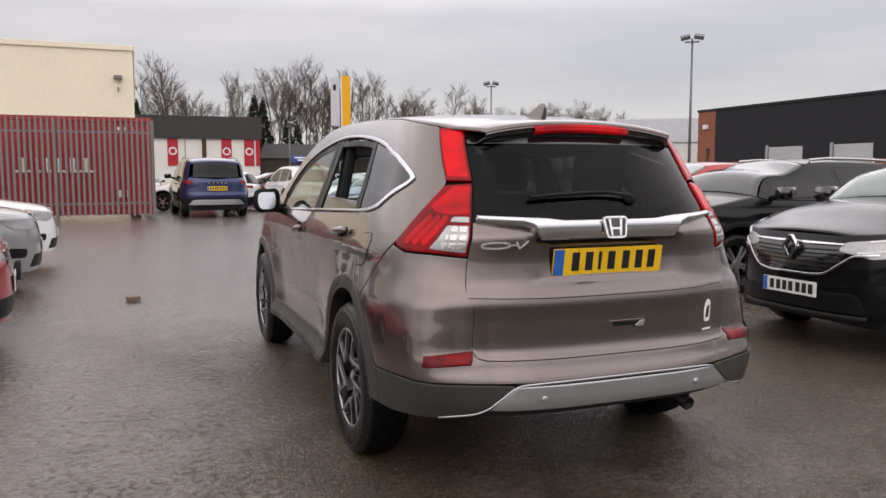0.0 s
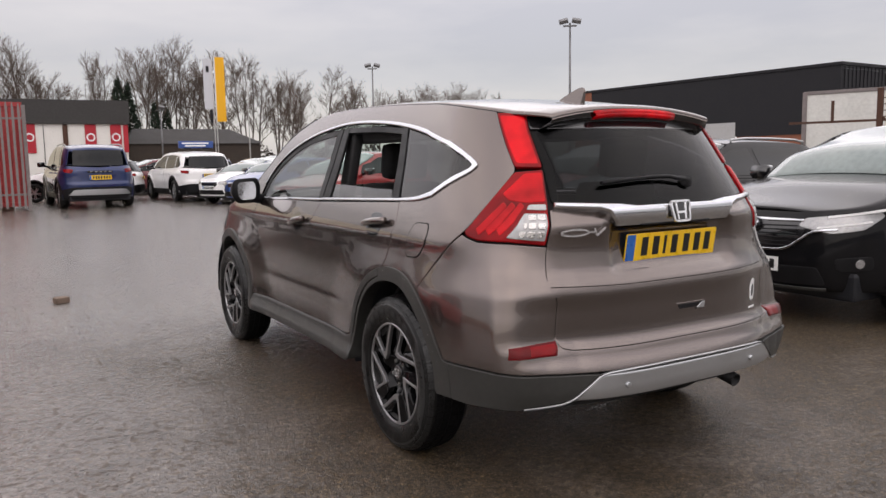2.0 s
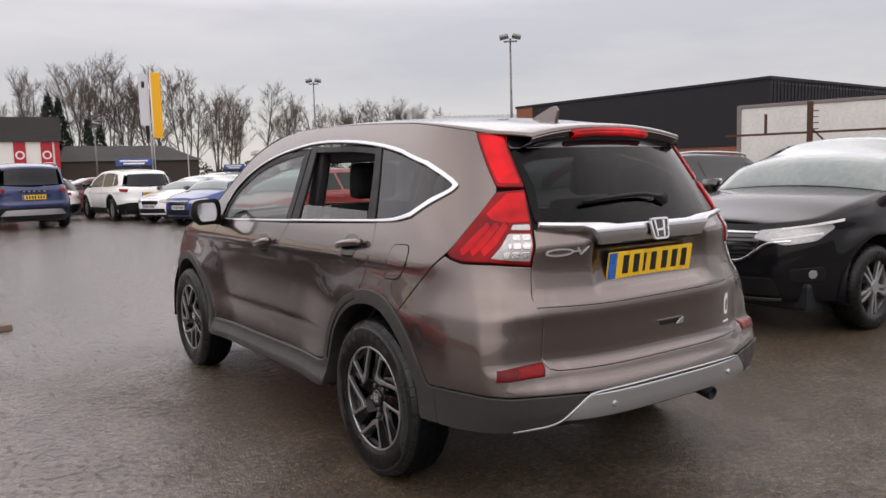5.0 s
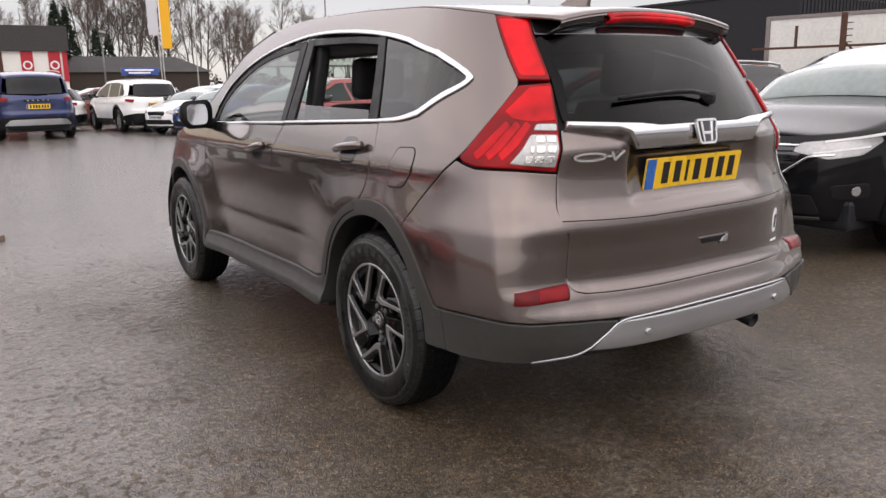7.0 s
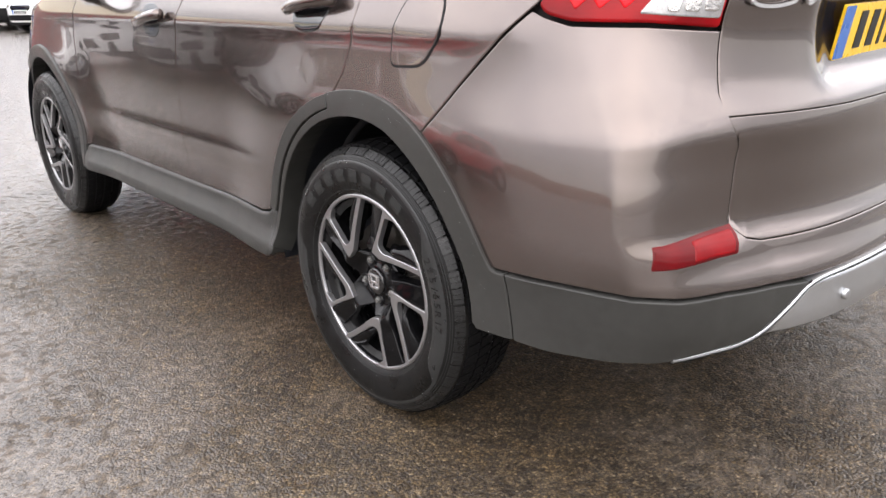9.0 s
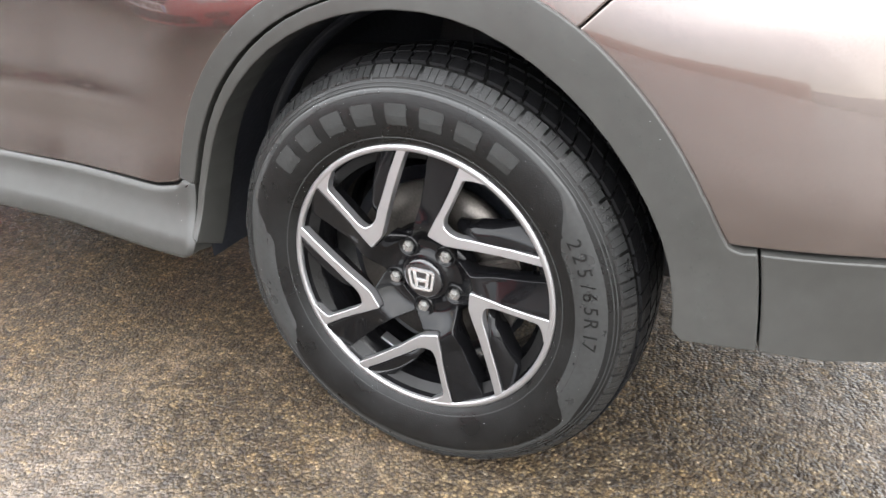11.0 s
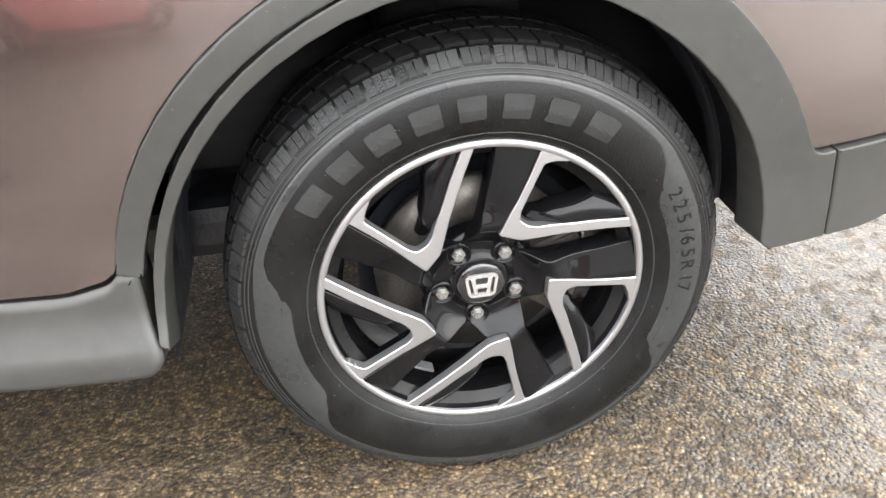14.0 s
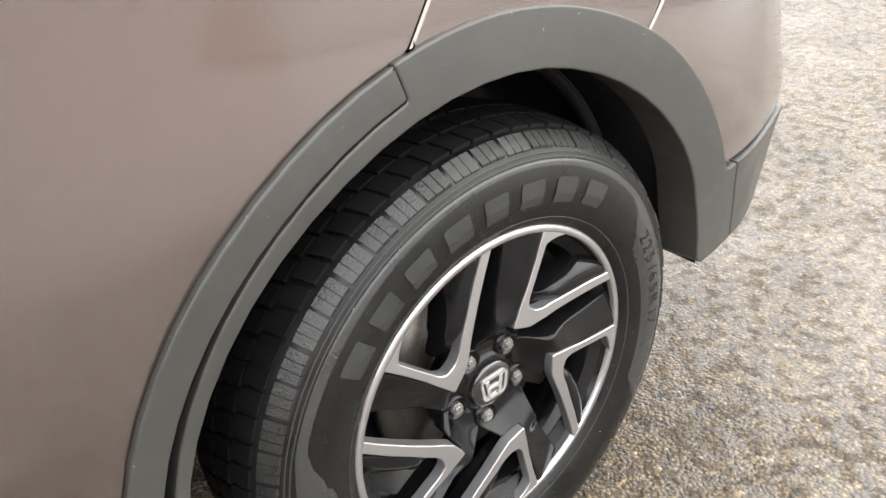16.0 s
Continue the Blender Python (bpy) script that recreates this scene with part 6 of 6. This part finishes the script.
    part("tow_loop", tube([(-.05, -.74, .36), (-.04, -.79, .338), (-.01, -.79, .338), (.0, -.74, .36)], .008, 8), M["black_plastic"], car)
    for x, y, turn, right in ((-.795, RA, 0, False), (-.795, FA, 21, False), (.795, RA, 33, True), (.795, FA, 8, True)):
        add_wheel(car, x, y, HUB, turn, right)
    return car


def beads(spots, name, seed, parent):
    """Rain drops: small flat domes at (place, normal) spots."""
    rng = random.Random(seed)
    many = []
    for p, n in spots:
        r = rng.uniform(.0005, .0013)
        n = Vector(n).normalized()
        a = n.orthogonal().normalized()
        b = n.cross(a)
        p = Vector(p)
        v = [p + n * r * .75] + [p + (a * math.cos(k * 1.0472) + b * math.sin(k * 1.0472)) * r * .72 + n * r * .5 for k in range(6)] + [p + (a * math.cos(k * 1.0472) + b * math.sin(k * 1.0472)) * r for k in range(6)]
        f = [(0, 1 + k, 1 + (k + 1) % 6) for k in range(6)] + [(1 + k, 7 + k, 7 + (k + 1) % 6, 1 + (k + 1) % 6) for k in range(6)]
        many.append((np.array([q[:] for q in v]), f, None))
    ob = part(name, joined(*many), M["clear_glass"], parent)
    return tagged(ob, "small clear rain drops", kind="stuff")


crv = build_crv()
rng = random.Random(31)
spots = []
while len(spots) < 620:
    a, r = rng.uniform(-180, 180), .236 + .085 * rng.random() ** 1.3
    if math.sin(radians(a * 2.3)) + math.sin(radians(a * 5.1 + 40)) < rng.uniform(-1.6, 1.9):
        x, y = polar(r, a)
        p = WHEEL_FACE @ Vector((x, y, float(wall_height(r)) + .0006))
        spots.append(((p.x - .795, p.y, p.z + HUB), (-1, 0, 0)))
for outline, top in ((SIDE_BLADE, side_top(0)), (INNER_BLADE, inner_top(0))):
    lo, hi = np.min(outline, 0), np.max(outline, 0)
    drops = []
    while len(drops) < 75:
        x, y = rng.uniform(lo[0], hi[0]), rng.uniform(lo[1], hi[1])
        odd = False
        for (x0, y0), (x1, y1) in zip(outline, outline[1:] + outline[:1]):
            if (y0 > y) != (y1 > y) and x < x0 + (y - y0) / (y1 - y0) * (x1 - x0):
                odd = not odd
        r, a = math.hypot(x, y), math.degrees(math.atan2(y, x))
        if odd and r > .10:
            drops.append((r, a, top(r, a)))
    for r, a, h in drops:
        p = WHEEL_FACE @ Vector((*polar(r, a + 72 * rng.randrange(5)), h + .0003))
        spots.append(((p.x - .795, p.y, p.z + HUB), (-1, 0, 0)))
beads(spots, "rain_water", 1, crv)
spots = []
while len(spots) < 520:
    a, r = rng.uniform(-4, 180), rng.uniform(.456, .490)
    if a < 76 and rng.random() < .5:
        continue
    p, n = CRV.frame_at(r * math.cos(radians(a)), HUB + r * math.sin(radians(a)))
    spots.append((p + n * .0095, n))
beads(spots, "rain_water", 2, crv)


# ---- the other parked cars ----
def road_wheel_meshes():
    """A plain car wheel, radius 1, axle along x, outer face towards -x."""
    made = {}
    prof = ((.22, .62), (.30, .66), (.33, .76), (.32, .88), (.27, .96), (.16, 1.0), (-.16, 1.0), (-.27, .96), (-.32, .84), (-.25, .62))
    made["tyre"] = mesh_of("tyre", moved(spun(prof, 40), Matrix.Diagonal((-1, 1, 1, 1))), M["rubber"])
    made["rim"] = mesh_of("rim", spun([(.2, .64), (-.10, .60), (-.27, .645), (-.30, .67), (-.27, .69)], 40), M["satin"])
    spokes = []
    for k in range(5):
        for d in (-9, 9):
            spokes.append(strip_plate(polar(.10, 72 * k + d * 2), polar(.65, 72 * k + d), .085, .07, .27, .24, .08, .01))
    spokes.append(extruded([polar(.17, 20 * i) for i in range(18)], .1, .02, pose(0, 0, .19)))
    made["spokes"] = mesh_of("spokes", moved(joined(*spokes), WHEEL_FACE), M["satin"], True)
    made["drum"] = mesh_of("brake_drum", spun([(-.02, 0), (-.02, .55), (.1, .6)], 24), M["rim_black"])
    return made


ROAD_WHEEL = road_wheel_meshes()


def road_wheel(car, x, y, r, turn, right):
    w = part("wheel", ROAD_WHEEL["tyre"], None, car)
    w.matrix_basis = pose(x, y, r - .004, turn, 0, 180 if right else 0) @ Matrix.Scale(r, 4)
    for key in ("rim", "spokes", "drum"):
        part(ROAD_WHEEL[key].name, ROAD_WHEEL[key], None, w)


def plate_on(car, y, z, rear, lean=0.0):
    """A number plate, its characters as bars."""
    turn = pose(0, y, z, 90 + lean, 0, 0 if rear else 180)
    pl = part("number_plate", moved(extruded([(-.26, -.055), (.26, -.055), (.26, .055), (-.26, .055)], .008, .001), turn), M["plate_yellow" if rear else "plate_white"], car, flat=True)
    part("plate_band", moved(extruded([(-.257, -.052), (-.215, -.052), (-.215, .052), (-.257, .052)], .0095), turn), M["plate_blue"], pl, flat=True)
    for x in (-.165, -.10, -.04, .02, .09, .15, .21):
        part("plate_bar", moved(extruded([(x - .02, -.036), (x + .02, -.036), (x + .02, .036), (x - .02, .036)], .0105), turn), M["ink"], pl, flat=True)


def build_car(name, label, m, coat, L=4.4, W=.905, H=1.6, wb=2.65, fo=.88, r=.345, belt=1.0, bonnet=.98, nose_z=.82, rails=False, clad=True, style="suv", step=.06, group="", screen=None, boxy=0.0, bar=False, plate_z=.53):
    """A parked car. Its rear axle stands on the y axis at 0 and its nose points along +y."""
    car = thing(name, label, "car", group, m)
    ro = L - wb - fo
    screen = screen or M["sky_pale_screen"]

    def flare(y, z):
        d = np.minimum(np.hypot(y, z - r), np.hypot(y - wb, z - r))
        return .030 * (1 - smooth(r + .09, r + .26, d)) * (1 - smooth(belt - .2, belt - .05, z)) + .012 * np.exp(-((z - belt + .12) / .04) ** 2)
    yb = wb - .35
    ff = fo + .35
    S = Shell(((.18, .86 * W), (.28, .94 * W), (.45, .965 * W), (.7, .985 * W), (belt - .15, .975 * W), (belt - .04, .965 * W), (belt + .03, .93 * W), (H - .25, (.775 + .075 * boxy) * W), (H - .06, (.665 + .10 * boxy) * W), (H, (.60 + .10 * boxy) * W)),
              ((.18, .85 * ro), (.3, .97 * ro), (.45, ro), (.6, ro), (.68, .965 * ro), (belt - .05, .945 * ro), (belt + .05, .89 * ro), (H - .12, (.56 + .22 * boxy) * ro), (H, (.44 + .24 * boxy) * ro)),
              ((.18, .88 * ff), (.3, .98 * ff), (.5, ff), (.66, .99 * ff), (nose_z, .94 * ff), (bonnet, .80 * ff), (H, .80 * ff)), 0.0, yb, 3.2, flare)
    ar = r + .075
    yA = wb - .42                                   # foot of the windscreen pillar
    arch_f, arch_b = arc(wb, r, ar, 4, 176, 16), arc(0, r, ar, 4, 176, 16)
    nose_u = S.UF
    edge = [(yA + .12, bonnet + .045), (wb - .05, bonnet + .01), (wb + fo * .35, bonnet - .05), (wb + fo * .72, nose_z + .03), (nose_u - .45, nose_z)]
    lower = [(S.UR, .30), (-ar - .02, .27), *arch_b[::-1], (ar + .02, .25), (wb - ar - .02, .25), *arch_f[::-1], (wb + ar + .03, .27), (nose_u, .27), (nose_u, nose_z), *edge[::-1], (yA, belt + .03), (.9, belt + .005), (-.35, belt + .04), (-.6, belt + .07), (S.UR, belt + .02)]
    both("body_side", panel(S, lower, step=step, dense=.05, corner=0, gap=.001), coat, car)
    roofline = [(yA + .10, bonnet + .05), (yA - .12, bonnet + .25), (yA - .48, H - .19), (yA - .78, H - .075), (wb * .38, H - .045), (.15, H - .06), (-.30, H - .10)]
    if style == "hatch":
        roofline[-1] = (-.22, H - .13)
    tail_u = -ro * .62
    upper = [(yA, belt + .035), *spline(roofline, 3), (tail_u - .12, H - .16), (tail_u - .10, belt + .09), (-.35, belt + .045), (.9, belt + .01)]
    both("pillar_panel", panel(S, upper, step=step, dense=.05, corner=0, gap=.001), coat, car)
    # side windows
    inner = [(yA - .03, belt + .055), (yA - .20, belt + .24), (yA - .52, H - .235), (yA - .80, H - .135), (1.06, H - .115), (1.02, belt + .045)]
    both("side_window", panel(S, inner, step=step, off=.005, corner=.03), M["dark_glass"], car)
    both("side_window", panel(S, [(.94, belt + .045), (.98, H - .115), (.45, H - .115), (.05, H - .135), (.0, belt + .06)], step=step, off=.005, corner=.03), M["dark_glass"], car)
    both("side_window", panel(S, [(-.08, belt + .065), (-.03, H - .145), (-.26, H - .175), (-.46, belt + .17), (-.40, belt + .09)], step=step, off=.005, corner=.03), M["dark_glass"], car)
    # top
    rows = edge_rows(S, roofline[3:], [.05, .055, .05, .045])
    rows += [(rows[-1][0] - .16, rows[-1][1] * .93, rows[-1][2] - .035, .045), (rows[-1][0] - .26, rows[-1][1] * .88, rows[-1][2] - .065, .043), (rows[-1][0] - .27, rows[-1][1] * .87, rows[-1][2] - .09, .04)]
    roof = part("roof", cap_sheet(rows, 16, .03, 2.4), coat, car)
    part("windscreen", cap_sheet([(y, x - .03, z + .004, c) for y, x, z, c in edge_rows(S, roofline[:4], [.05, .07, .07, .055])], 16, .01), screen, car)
    part("bonnet", cap_sheet(edge_rows(S, edge, [.05, .055, .06, .05, .02]), 16, .02), coat, car)
    if rails:
        for sx in (-1, 1):
            pts = [(sx * (x - .035), y, z + .05) for y, x, z, c in rows[2:16:3]]
            part("roof_rail", tube([(pts[0][0], pts[0][1], pts[0][2] - .05)] + pts + [(pts[-1][0], pts[-1][1], pts[-1][2] - .05)], .016, 8), M["satin"], roof)
    # tail
    part("rear_window", panel(S, across(S, [(S.UR + .05, belt + .06), (-ro * .98 + .02, belt + .075), (-ro * .92, H - .17)]), step=step, off=.006, corner=.03), M["dark_glass"], car)
    both("tail_lamp", panel(S, [(-ro * .62, belt - .01), (-ro * 1.0, belt - .02), (-ro * .98, belt - .12), (-ro * .68, belt - .09)], step=step, off=.012, corner=.03), M["dark_red_lens"], car, "red tail lamp")
    part("rear_bumper", panel(S, across(S, [(-ar - .06, .26), (-ar - .05, .50 if clad else .34), (-ro * 1.0, .56 if clad else .36)]), step=step, off=.012, corner=.02), M["black_plastic"], car)
    if bar:
        part("bumper_insert", panel(S, across(S, [(-ro * .80, .36), (-ro * 1.0, .49), (-ro * 1.22, .50), (-ro * 1.22, .43), (-ro * 1.1, .41)][:3]), step=step, off=.022, corner=.02), M["satin"], car)
    plate_on(car, -ro * .99 - .012, .80 if style == "suv" else .62, True, -3)
    # nose
    both("headlamp", panel(S, [(wb + fo * .55, nose_z - .03), (wb + fo * .62, nose_z + .015), (nose_u - .42, nose_z - .045), (nose_u - .38, nose_z - .11), (nose_u - .62, nose_z - .16), (wb + fo * .72, nose_z - .13)], step=step * .7, off=.010, corner=.03), M["clear_lens"], car, "clear headlamp")
    part("grille", panel(S, across(S, [(nose_u - .34, nose_z - .06), (nose_u - .36, nose_z - .15), (nose_u - .20, nose_z - .27)], False), step=step * .7, off=.004, corner=.03), M["gloss_black"], car)
    part("grille_bar", panel(S, across(S, [(nose_u - .36, nose_z - .055), (nose_u - .36, nose_z - .075)], False), step=step * .7, off=.016, corner=0), M["chrome"], car)
    part("lower_grille", panel(S, across(S, [(nose_u - .55, .46), (nose_u - .62, .32)], False), step=step * .7, off=.004, corner=.03), M["black_plastic"], car)
    both("fog_lamp_pocket", panel(S, [(wb + ar + .12, .44), (wb + ar + .13, .55), (nose_u - .66, .53), (nose_u - .69, .43)], step=step * .7, off=.006, corner=.04), M["black_plastic"], car)
    plate_on(car, wb + fo + .004, plate_z, False)
    if clad:
        both("sill_trim", panel(S, [(ar + .03, .25), (ar + .06, .40), (wb - ar - .06, .40), (wb - ar - .03, .25)], step=step, off=.012, corner=.02), M["black_plastic"], car)
        for yc in (0, wb):
            both("arch_trim", panel(S, arc(yc, r, ar + .055, 2, 178, 18) + arc(yc, r, ar - .005, 178, 2, 18), step=step, off=.012, depth=.05, corner=0), M["black_plastic"], car)
    both("door_joint", panel(S, band([(.98, .42), (1.0, belt)], .007), off=.001, depth=.004, edge=.001, corner=0, gap=0), M["black_plastic"], car)
    both("door_joint", panel(S, band([(yA - .06, .44), (yA - .02, .8), (yA - .04, belt)], .007), off=.001, depth=.004, edge=.001, corner=0, gap=0), M["black_plastic"], car)
    for u in (1.12, .12):
        p, n = S.frame_at(np.array([u, u + .2]), np.array([belt - .11, belt - .115]))
        q = p + n * .028
        both("door_handle", tube([tuple(p[0]), tuple(q[0]), tuple(q[1]), tuple(p[1])], .014, 6), coat, car)
    mo = rounded([(-.10, .065), (.09, .07), (.10, -.06), (-.09, -.07)], .04, 4)
    for flip in (False, True):
        b = extruded(mo, .11, .016)
        v = np.array(b[0])
        d = (np.stack([-(W + .10) + v[:, 0], yA - .16 + v[:, 2], belt + .11 + v[:, 1]], 1), [tuple(reversed(f)) for f in b[1]], None)
        arm = tube([(-.92 * W, yA - .08, belt + .05), (-W - .03, yA - .10, belt + .08)], .03, 8)
        mir = part("door_mirror", mirrored(d) if flip else d, M["gloss_black"], car)
        part("mirror_arm", mirrored(arm) if flip else arm, M["black_plastic"], mir)
    part("underbody", slab(-W * .8, W * .8, -ro * .8, wb + fo * .75, .20, .42, .03), M["liner"], car, flat=True)
    for yc in (0, wb):
        v, f, _ = moved(spun([(-W + .03, ar), (-W + .30, ar), (-W + .33, 0)], 32), pose(0, yc, r))
        v[:, 2] = np.maximum(v[:, 2], .24)
        both("wheel_well", (v, f, None), M["liner"], car)
        for sx in (-1, 1):
            road_wheel(car, sx * (W - .115), yc, r, (37 * (yc > 0) + 23 * sx) % 72, sx > 0)
    return car, S


def heading(x, y, deg, wb=0.0, front=False):
    """Where a car's rear axle stands and which way its nose points, degrees from +x."""
    if front:
        x, y = x - wb * math.cos(radians(deg)), y - wb * math.sin(radians(deg))
    return pose(x, y, 0, 0, 0, deg - 90)


def roof_board(car, z, width=1.1):
    """A blue advertising board on the roof; its words cannot be read."""
    bd = part("roof_board", slab(-width / 2, width / 2, .35, .42, z, z + .22, .008), M["board_blue"], car, "blue roof board")
    for x0, x1, zz in ((-.45, .4, .13), (-.35, .30, .05)):
        for y in (.345, .425):
            part("board_print", slab(x0, x1, y - .002, y + .002, z + zz, z + zz + .045), M["sticker_white"], bd, flat=True)
    for sx in (-.3, .3):
        part("board_foot", slab(sx - .12, sx + .12, .30, .47, z - .05, z, .01), M["black_plastic"], bd, flat=True)


M["board_blue"] = plain("board_blue", (.03, .07, .24), .4, var=.15)
row = "cars parked along the yard"
black_car, BS = build_car("black_car", "black SUV with chrome grille trim and slim headlamps, wet", heading(3.72, .93, 179, 2.646, True), M["black_paint"], 4.45, .918, 1.575, 2.646, .90, .345, 1.02, 1.035, .87, False, False, step=.045, group=row, plate_z=.465)
# trim of the black car's nose: bright lines round the grille, lamp strips, skid, fog lamps
nu = BS.UF
part("grille_trim", panel(BS, across(BS, [(nu - .46, .80), (nu - .40, .66), (nu - .30, .585)], False), off=.004, corner=.02), M["gloss_black"], black_car)
for pts, w in (([(nu - .66, .745), (nu - .50, .725), (nu - .40, .655), (nu - .28, .585), (nu, .575), (nu + .28, .585), (nu + .40, .655), (nu + .50, .725), (nu + .66, .745)], .016), ([(nu - .42, .805), (nu - .12, .80)], .014), ([(nu + .42, .805), (nu + .12, .80)], .014)):
    part("bright_line", panel(BS, band(spline(pts, 4), w), off=.020, depth=.02, edge=.004, corner=0, gap=0), M["chrome"], black_car)
for k in range(6):
    z = .615 + .030 * k
    part("grille_slat", panel(BS, band([(nu - .38, z), (nu, z - .01), (nu + .38, z)], .008), off=.014, depth=.01, edge=.002, corner=0, gap=0), M["black_plastic"], black_car)
front_face = Matrix(((-1, 0, 0, 0), (0, 0, 1, 2.646 + .90 - .02), (0, 1, 0, .765), (0, 0, 0, 1)))
part("emblem", moved(joined(*[strip_plate(a, b, .026, .026, .04, .04, .03, .003) for a, b in (((0, .085), (.062, 0)), ((.062, 0), (0, -.085)), ((0, -.085), (-.062, 0)), ((-.062, 0), (0, .085)))]), front_face), M["chrome"], black_car, flat=True)
both("lamp_strip", panel(BS, band(spline([(2.646 + .44, .895), (2.646 + .62, .873), (nu - .58, .832)], 3), .018), off=.016, depth=.01, edge=.003, corner=0, gap=0), M["sticker_white"], black_car)
both("lamp_strip", panel(BS, band([(2.646 + .60, .80), (nu - .52, .75)], .014), off=.016, depth=.01, edge=.003, corner=0, gap=0), M["sticker_white"], black_car)
fog_u = (2.646 + nu) / 2 - .10
both("fog_lamp", panel(BS, [(fog_u + .035 * math.cos(a), .49 + .035 * math.sin(a)) for a in np.linspace(0, 2 * math.pi, 16, endpoint=False)], off=.010, depth=.01, edge=.003, corner=0), M["clear_lens"], black_car, "small round fog lamp")
part("lower_blade", panel(BS, across(BS, [(nu - .62, .285), (nu - .62, .305)], False), off=.020, corner=0), M["cladding"], black_car)

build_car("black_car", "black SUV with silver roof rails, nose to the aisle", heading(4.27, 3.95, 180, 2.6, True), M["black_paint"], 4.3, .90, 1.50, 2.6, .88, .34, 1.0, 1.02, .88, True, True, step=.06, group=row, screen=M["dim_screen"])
build_car("red_car", "red hatchback parked in the row, mostly hidden", heading(5.3, 6.8, 180, 2.55, True), M["red_paint"], 4.2, .89, 1.52, 2.55, .86, .32, .97, .96, .80, False, False, "hatch", .07, row)
build_car("red_car", "red hatchback seen through the brown car's windows", heading(3.55, 12.1, 204, 2.55, True), M["red_paint"], 4.1, .89, 1.50, 2.55, .84, .32, .97, .94, .79, False, False, "hatch", .07, row)
build_car("blue_hatchback", "bright blue hatchback, nose towards the aisle", heading(4.58, 19.6, 207, 2.58, True), M["bright_blue_paint"], 4.05, .89, 1.44, 2.58, .83, .315, .95, .93, .77, False, False, "hatch", .07, row)
build_car("white_hatchback", "white hatchback, nose towards the aisle", heading(4.34, 21.75, 207, 2.58, True), M["white_paint"], 4.05, .89, 1.44, 2.58, .83, .315, .95, .93, .77, False, False, "hatch", .07, row)
blue_suv, _ = build_car("blue_suv", "dark blue SUV with roof rails and silver bumper insert", heading(.52, 22.8, 93) @ Matrix.Scale(1.17, 4), M["blue_paint"], 4.34, .90, 1.66, 2.67, .84, .35, 1.03, 1.05, .90, True, True, step=.06, group=row, bar=True, boxy=1.0)
white_suv, _ = build_car("white_suv", "white SUV with dark rear window and a roof board", heading(4.1, 24.3, 95) @ Matrix.Scale(1.10, 4), M["white_paint"], 4.39, .90, 1.56, 2.646, .88, .345, .98, .99, .86, False, True, step=.06, group=row, boxy=.6)
roof_board(white_suv, 1.66)
green_car, _ = build_car("green_grey_car", "grey-green estate with a blue roof board", heading(6.9, 27.5, 206, 2.65, True), M["green_grey_paint"], 4.4, .90, 1.56, 2.65, .88, .34, .98, .98, .84, False, True, step=.08, group=row)
roof_board(green_car, 1.66)
build_car("white_car", "white crossover half hidden behind the blue SUV", heading(-.6, 28.6, 160, 2.65, True), M["white_paint"], 4.4, .90, 1.58, 2.65, .88, .34, .98, .98, .84, True, True, step=.08, group=row)
build_car("dark_red_car", "dark red car parked further back", heading(2.6, 32.2, 190, 2.6, True), M["dark_red_paint"], 4.3, .89, 1.50, 2.6, .86, .33, .95, .95, .80, False, False, step=.08, group=row)
build_car("dark_car", "dark hatchback parked further back", heading(3.9, 34.8, 188, 2.6, True), M["grey_paint"], 4.2, .89, 1.48, 2.6, .86, .33, .95, .95, .80, False, False, "hatch", .08, row)
# row on the other side of the aisle
build_car("red_car", "bright red SUV with white front plate, nose towards the aisle", heading(-3.53, 2.95, 7, 2.6, True), M["red_paint"], 4.3, .90, 1.56, 2.6, .86, .34, .98, .98, .84, False, True, step=.06, group=row)
build_car("silver_car", "silver crossover, nose towards the aisle", heading(-3.70, 6.40, 7, 2.6, True), M["silver_paint"], 4.3, .90, 1.55, 2.6, .86, .34, .98, 1.0, .88, False, True, step=.06, group=row)
build_car("white_car", "white hatchback, nose towards the aisle", heading(-3.75, 8.80, 7, 2.58, True), M["white_paint"], 4.2, .90, 1.50, 2.58, .86, .33, .96, .98, .86, False, False, "hatch", .06, row)
# garnish on the blue SUV's tailgate
part("gate_garnish", slab(-.30, .30, -.862, -.83, .925, .965, .008), M["black_plastic"], blue_suv, flat=True)
for k in range(5):
    part("garnish_mark", slab(-.24 + k * .11, -.19 + k * .11, -.868, -.860, .935, .955), M["satin"], blue_suv, flat=True)
# rows further back
far = "cars in the far rows"
rng = random.Random(8)
hues = ["white_paint", "black_paint", "silver_paint", "red_paint", "grey_paint", "white_paint", "blue_paint", "silver_paint", "dark_red_paint", "white_paint"]
names = {"white_paint": "white", "black_paint": "black", "silver_paint": "silver", "red_paint": "red", "grey_paint": "dark grey", "blue_paint": "blue", "dark_red_paint": "dark red"}
for k in range(11):
    hue = hues[k % 10]
    h = 1.46 + .03 * (k % 4)
    build_car("parked_car", names[hue] + " car in a far row on the wet yard", heading(-7.5 + k * 3.1, 46 + rng.uniform(-.3, .3) + (k > 5) * 2, 268 if k % 3 else 90), M[hue], 4.25, .89, h, 2.6, .86, .33, .95, .95, .80, k % 3 == 0, k % 2 == 0, "suv" if k % 3 == 0 else "hatch", .14, far)
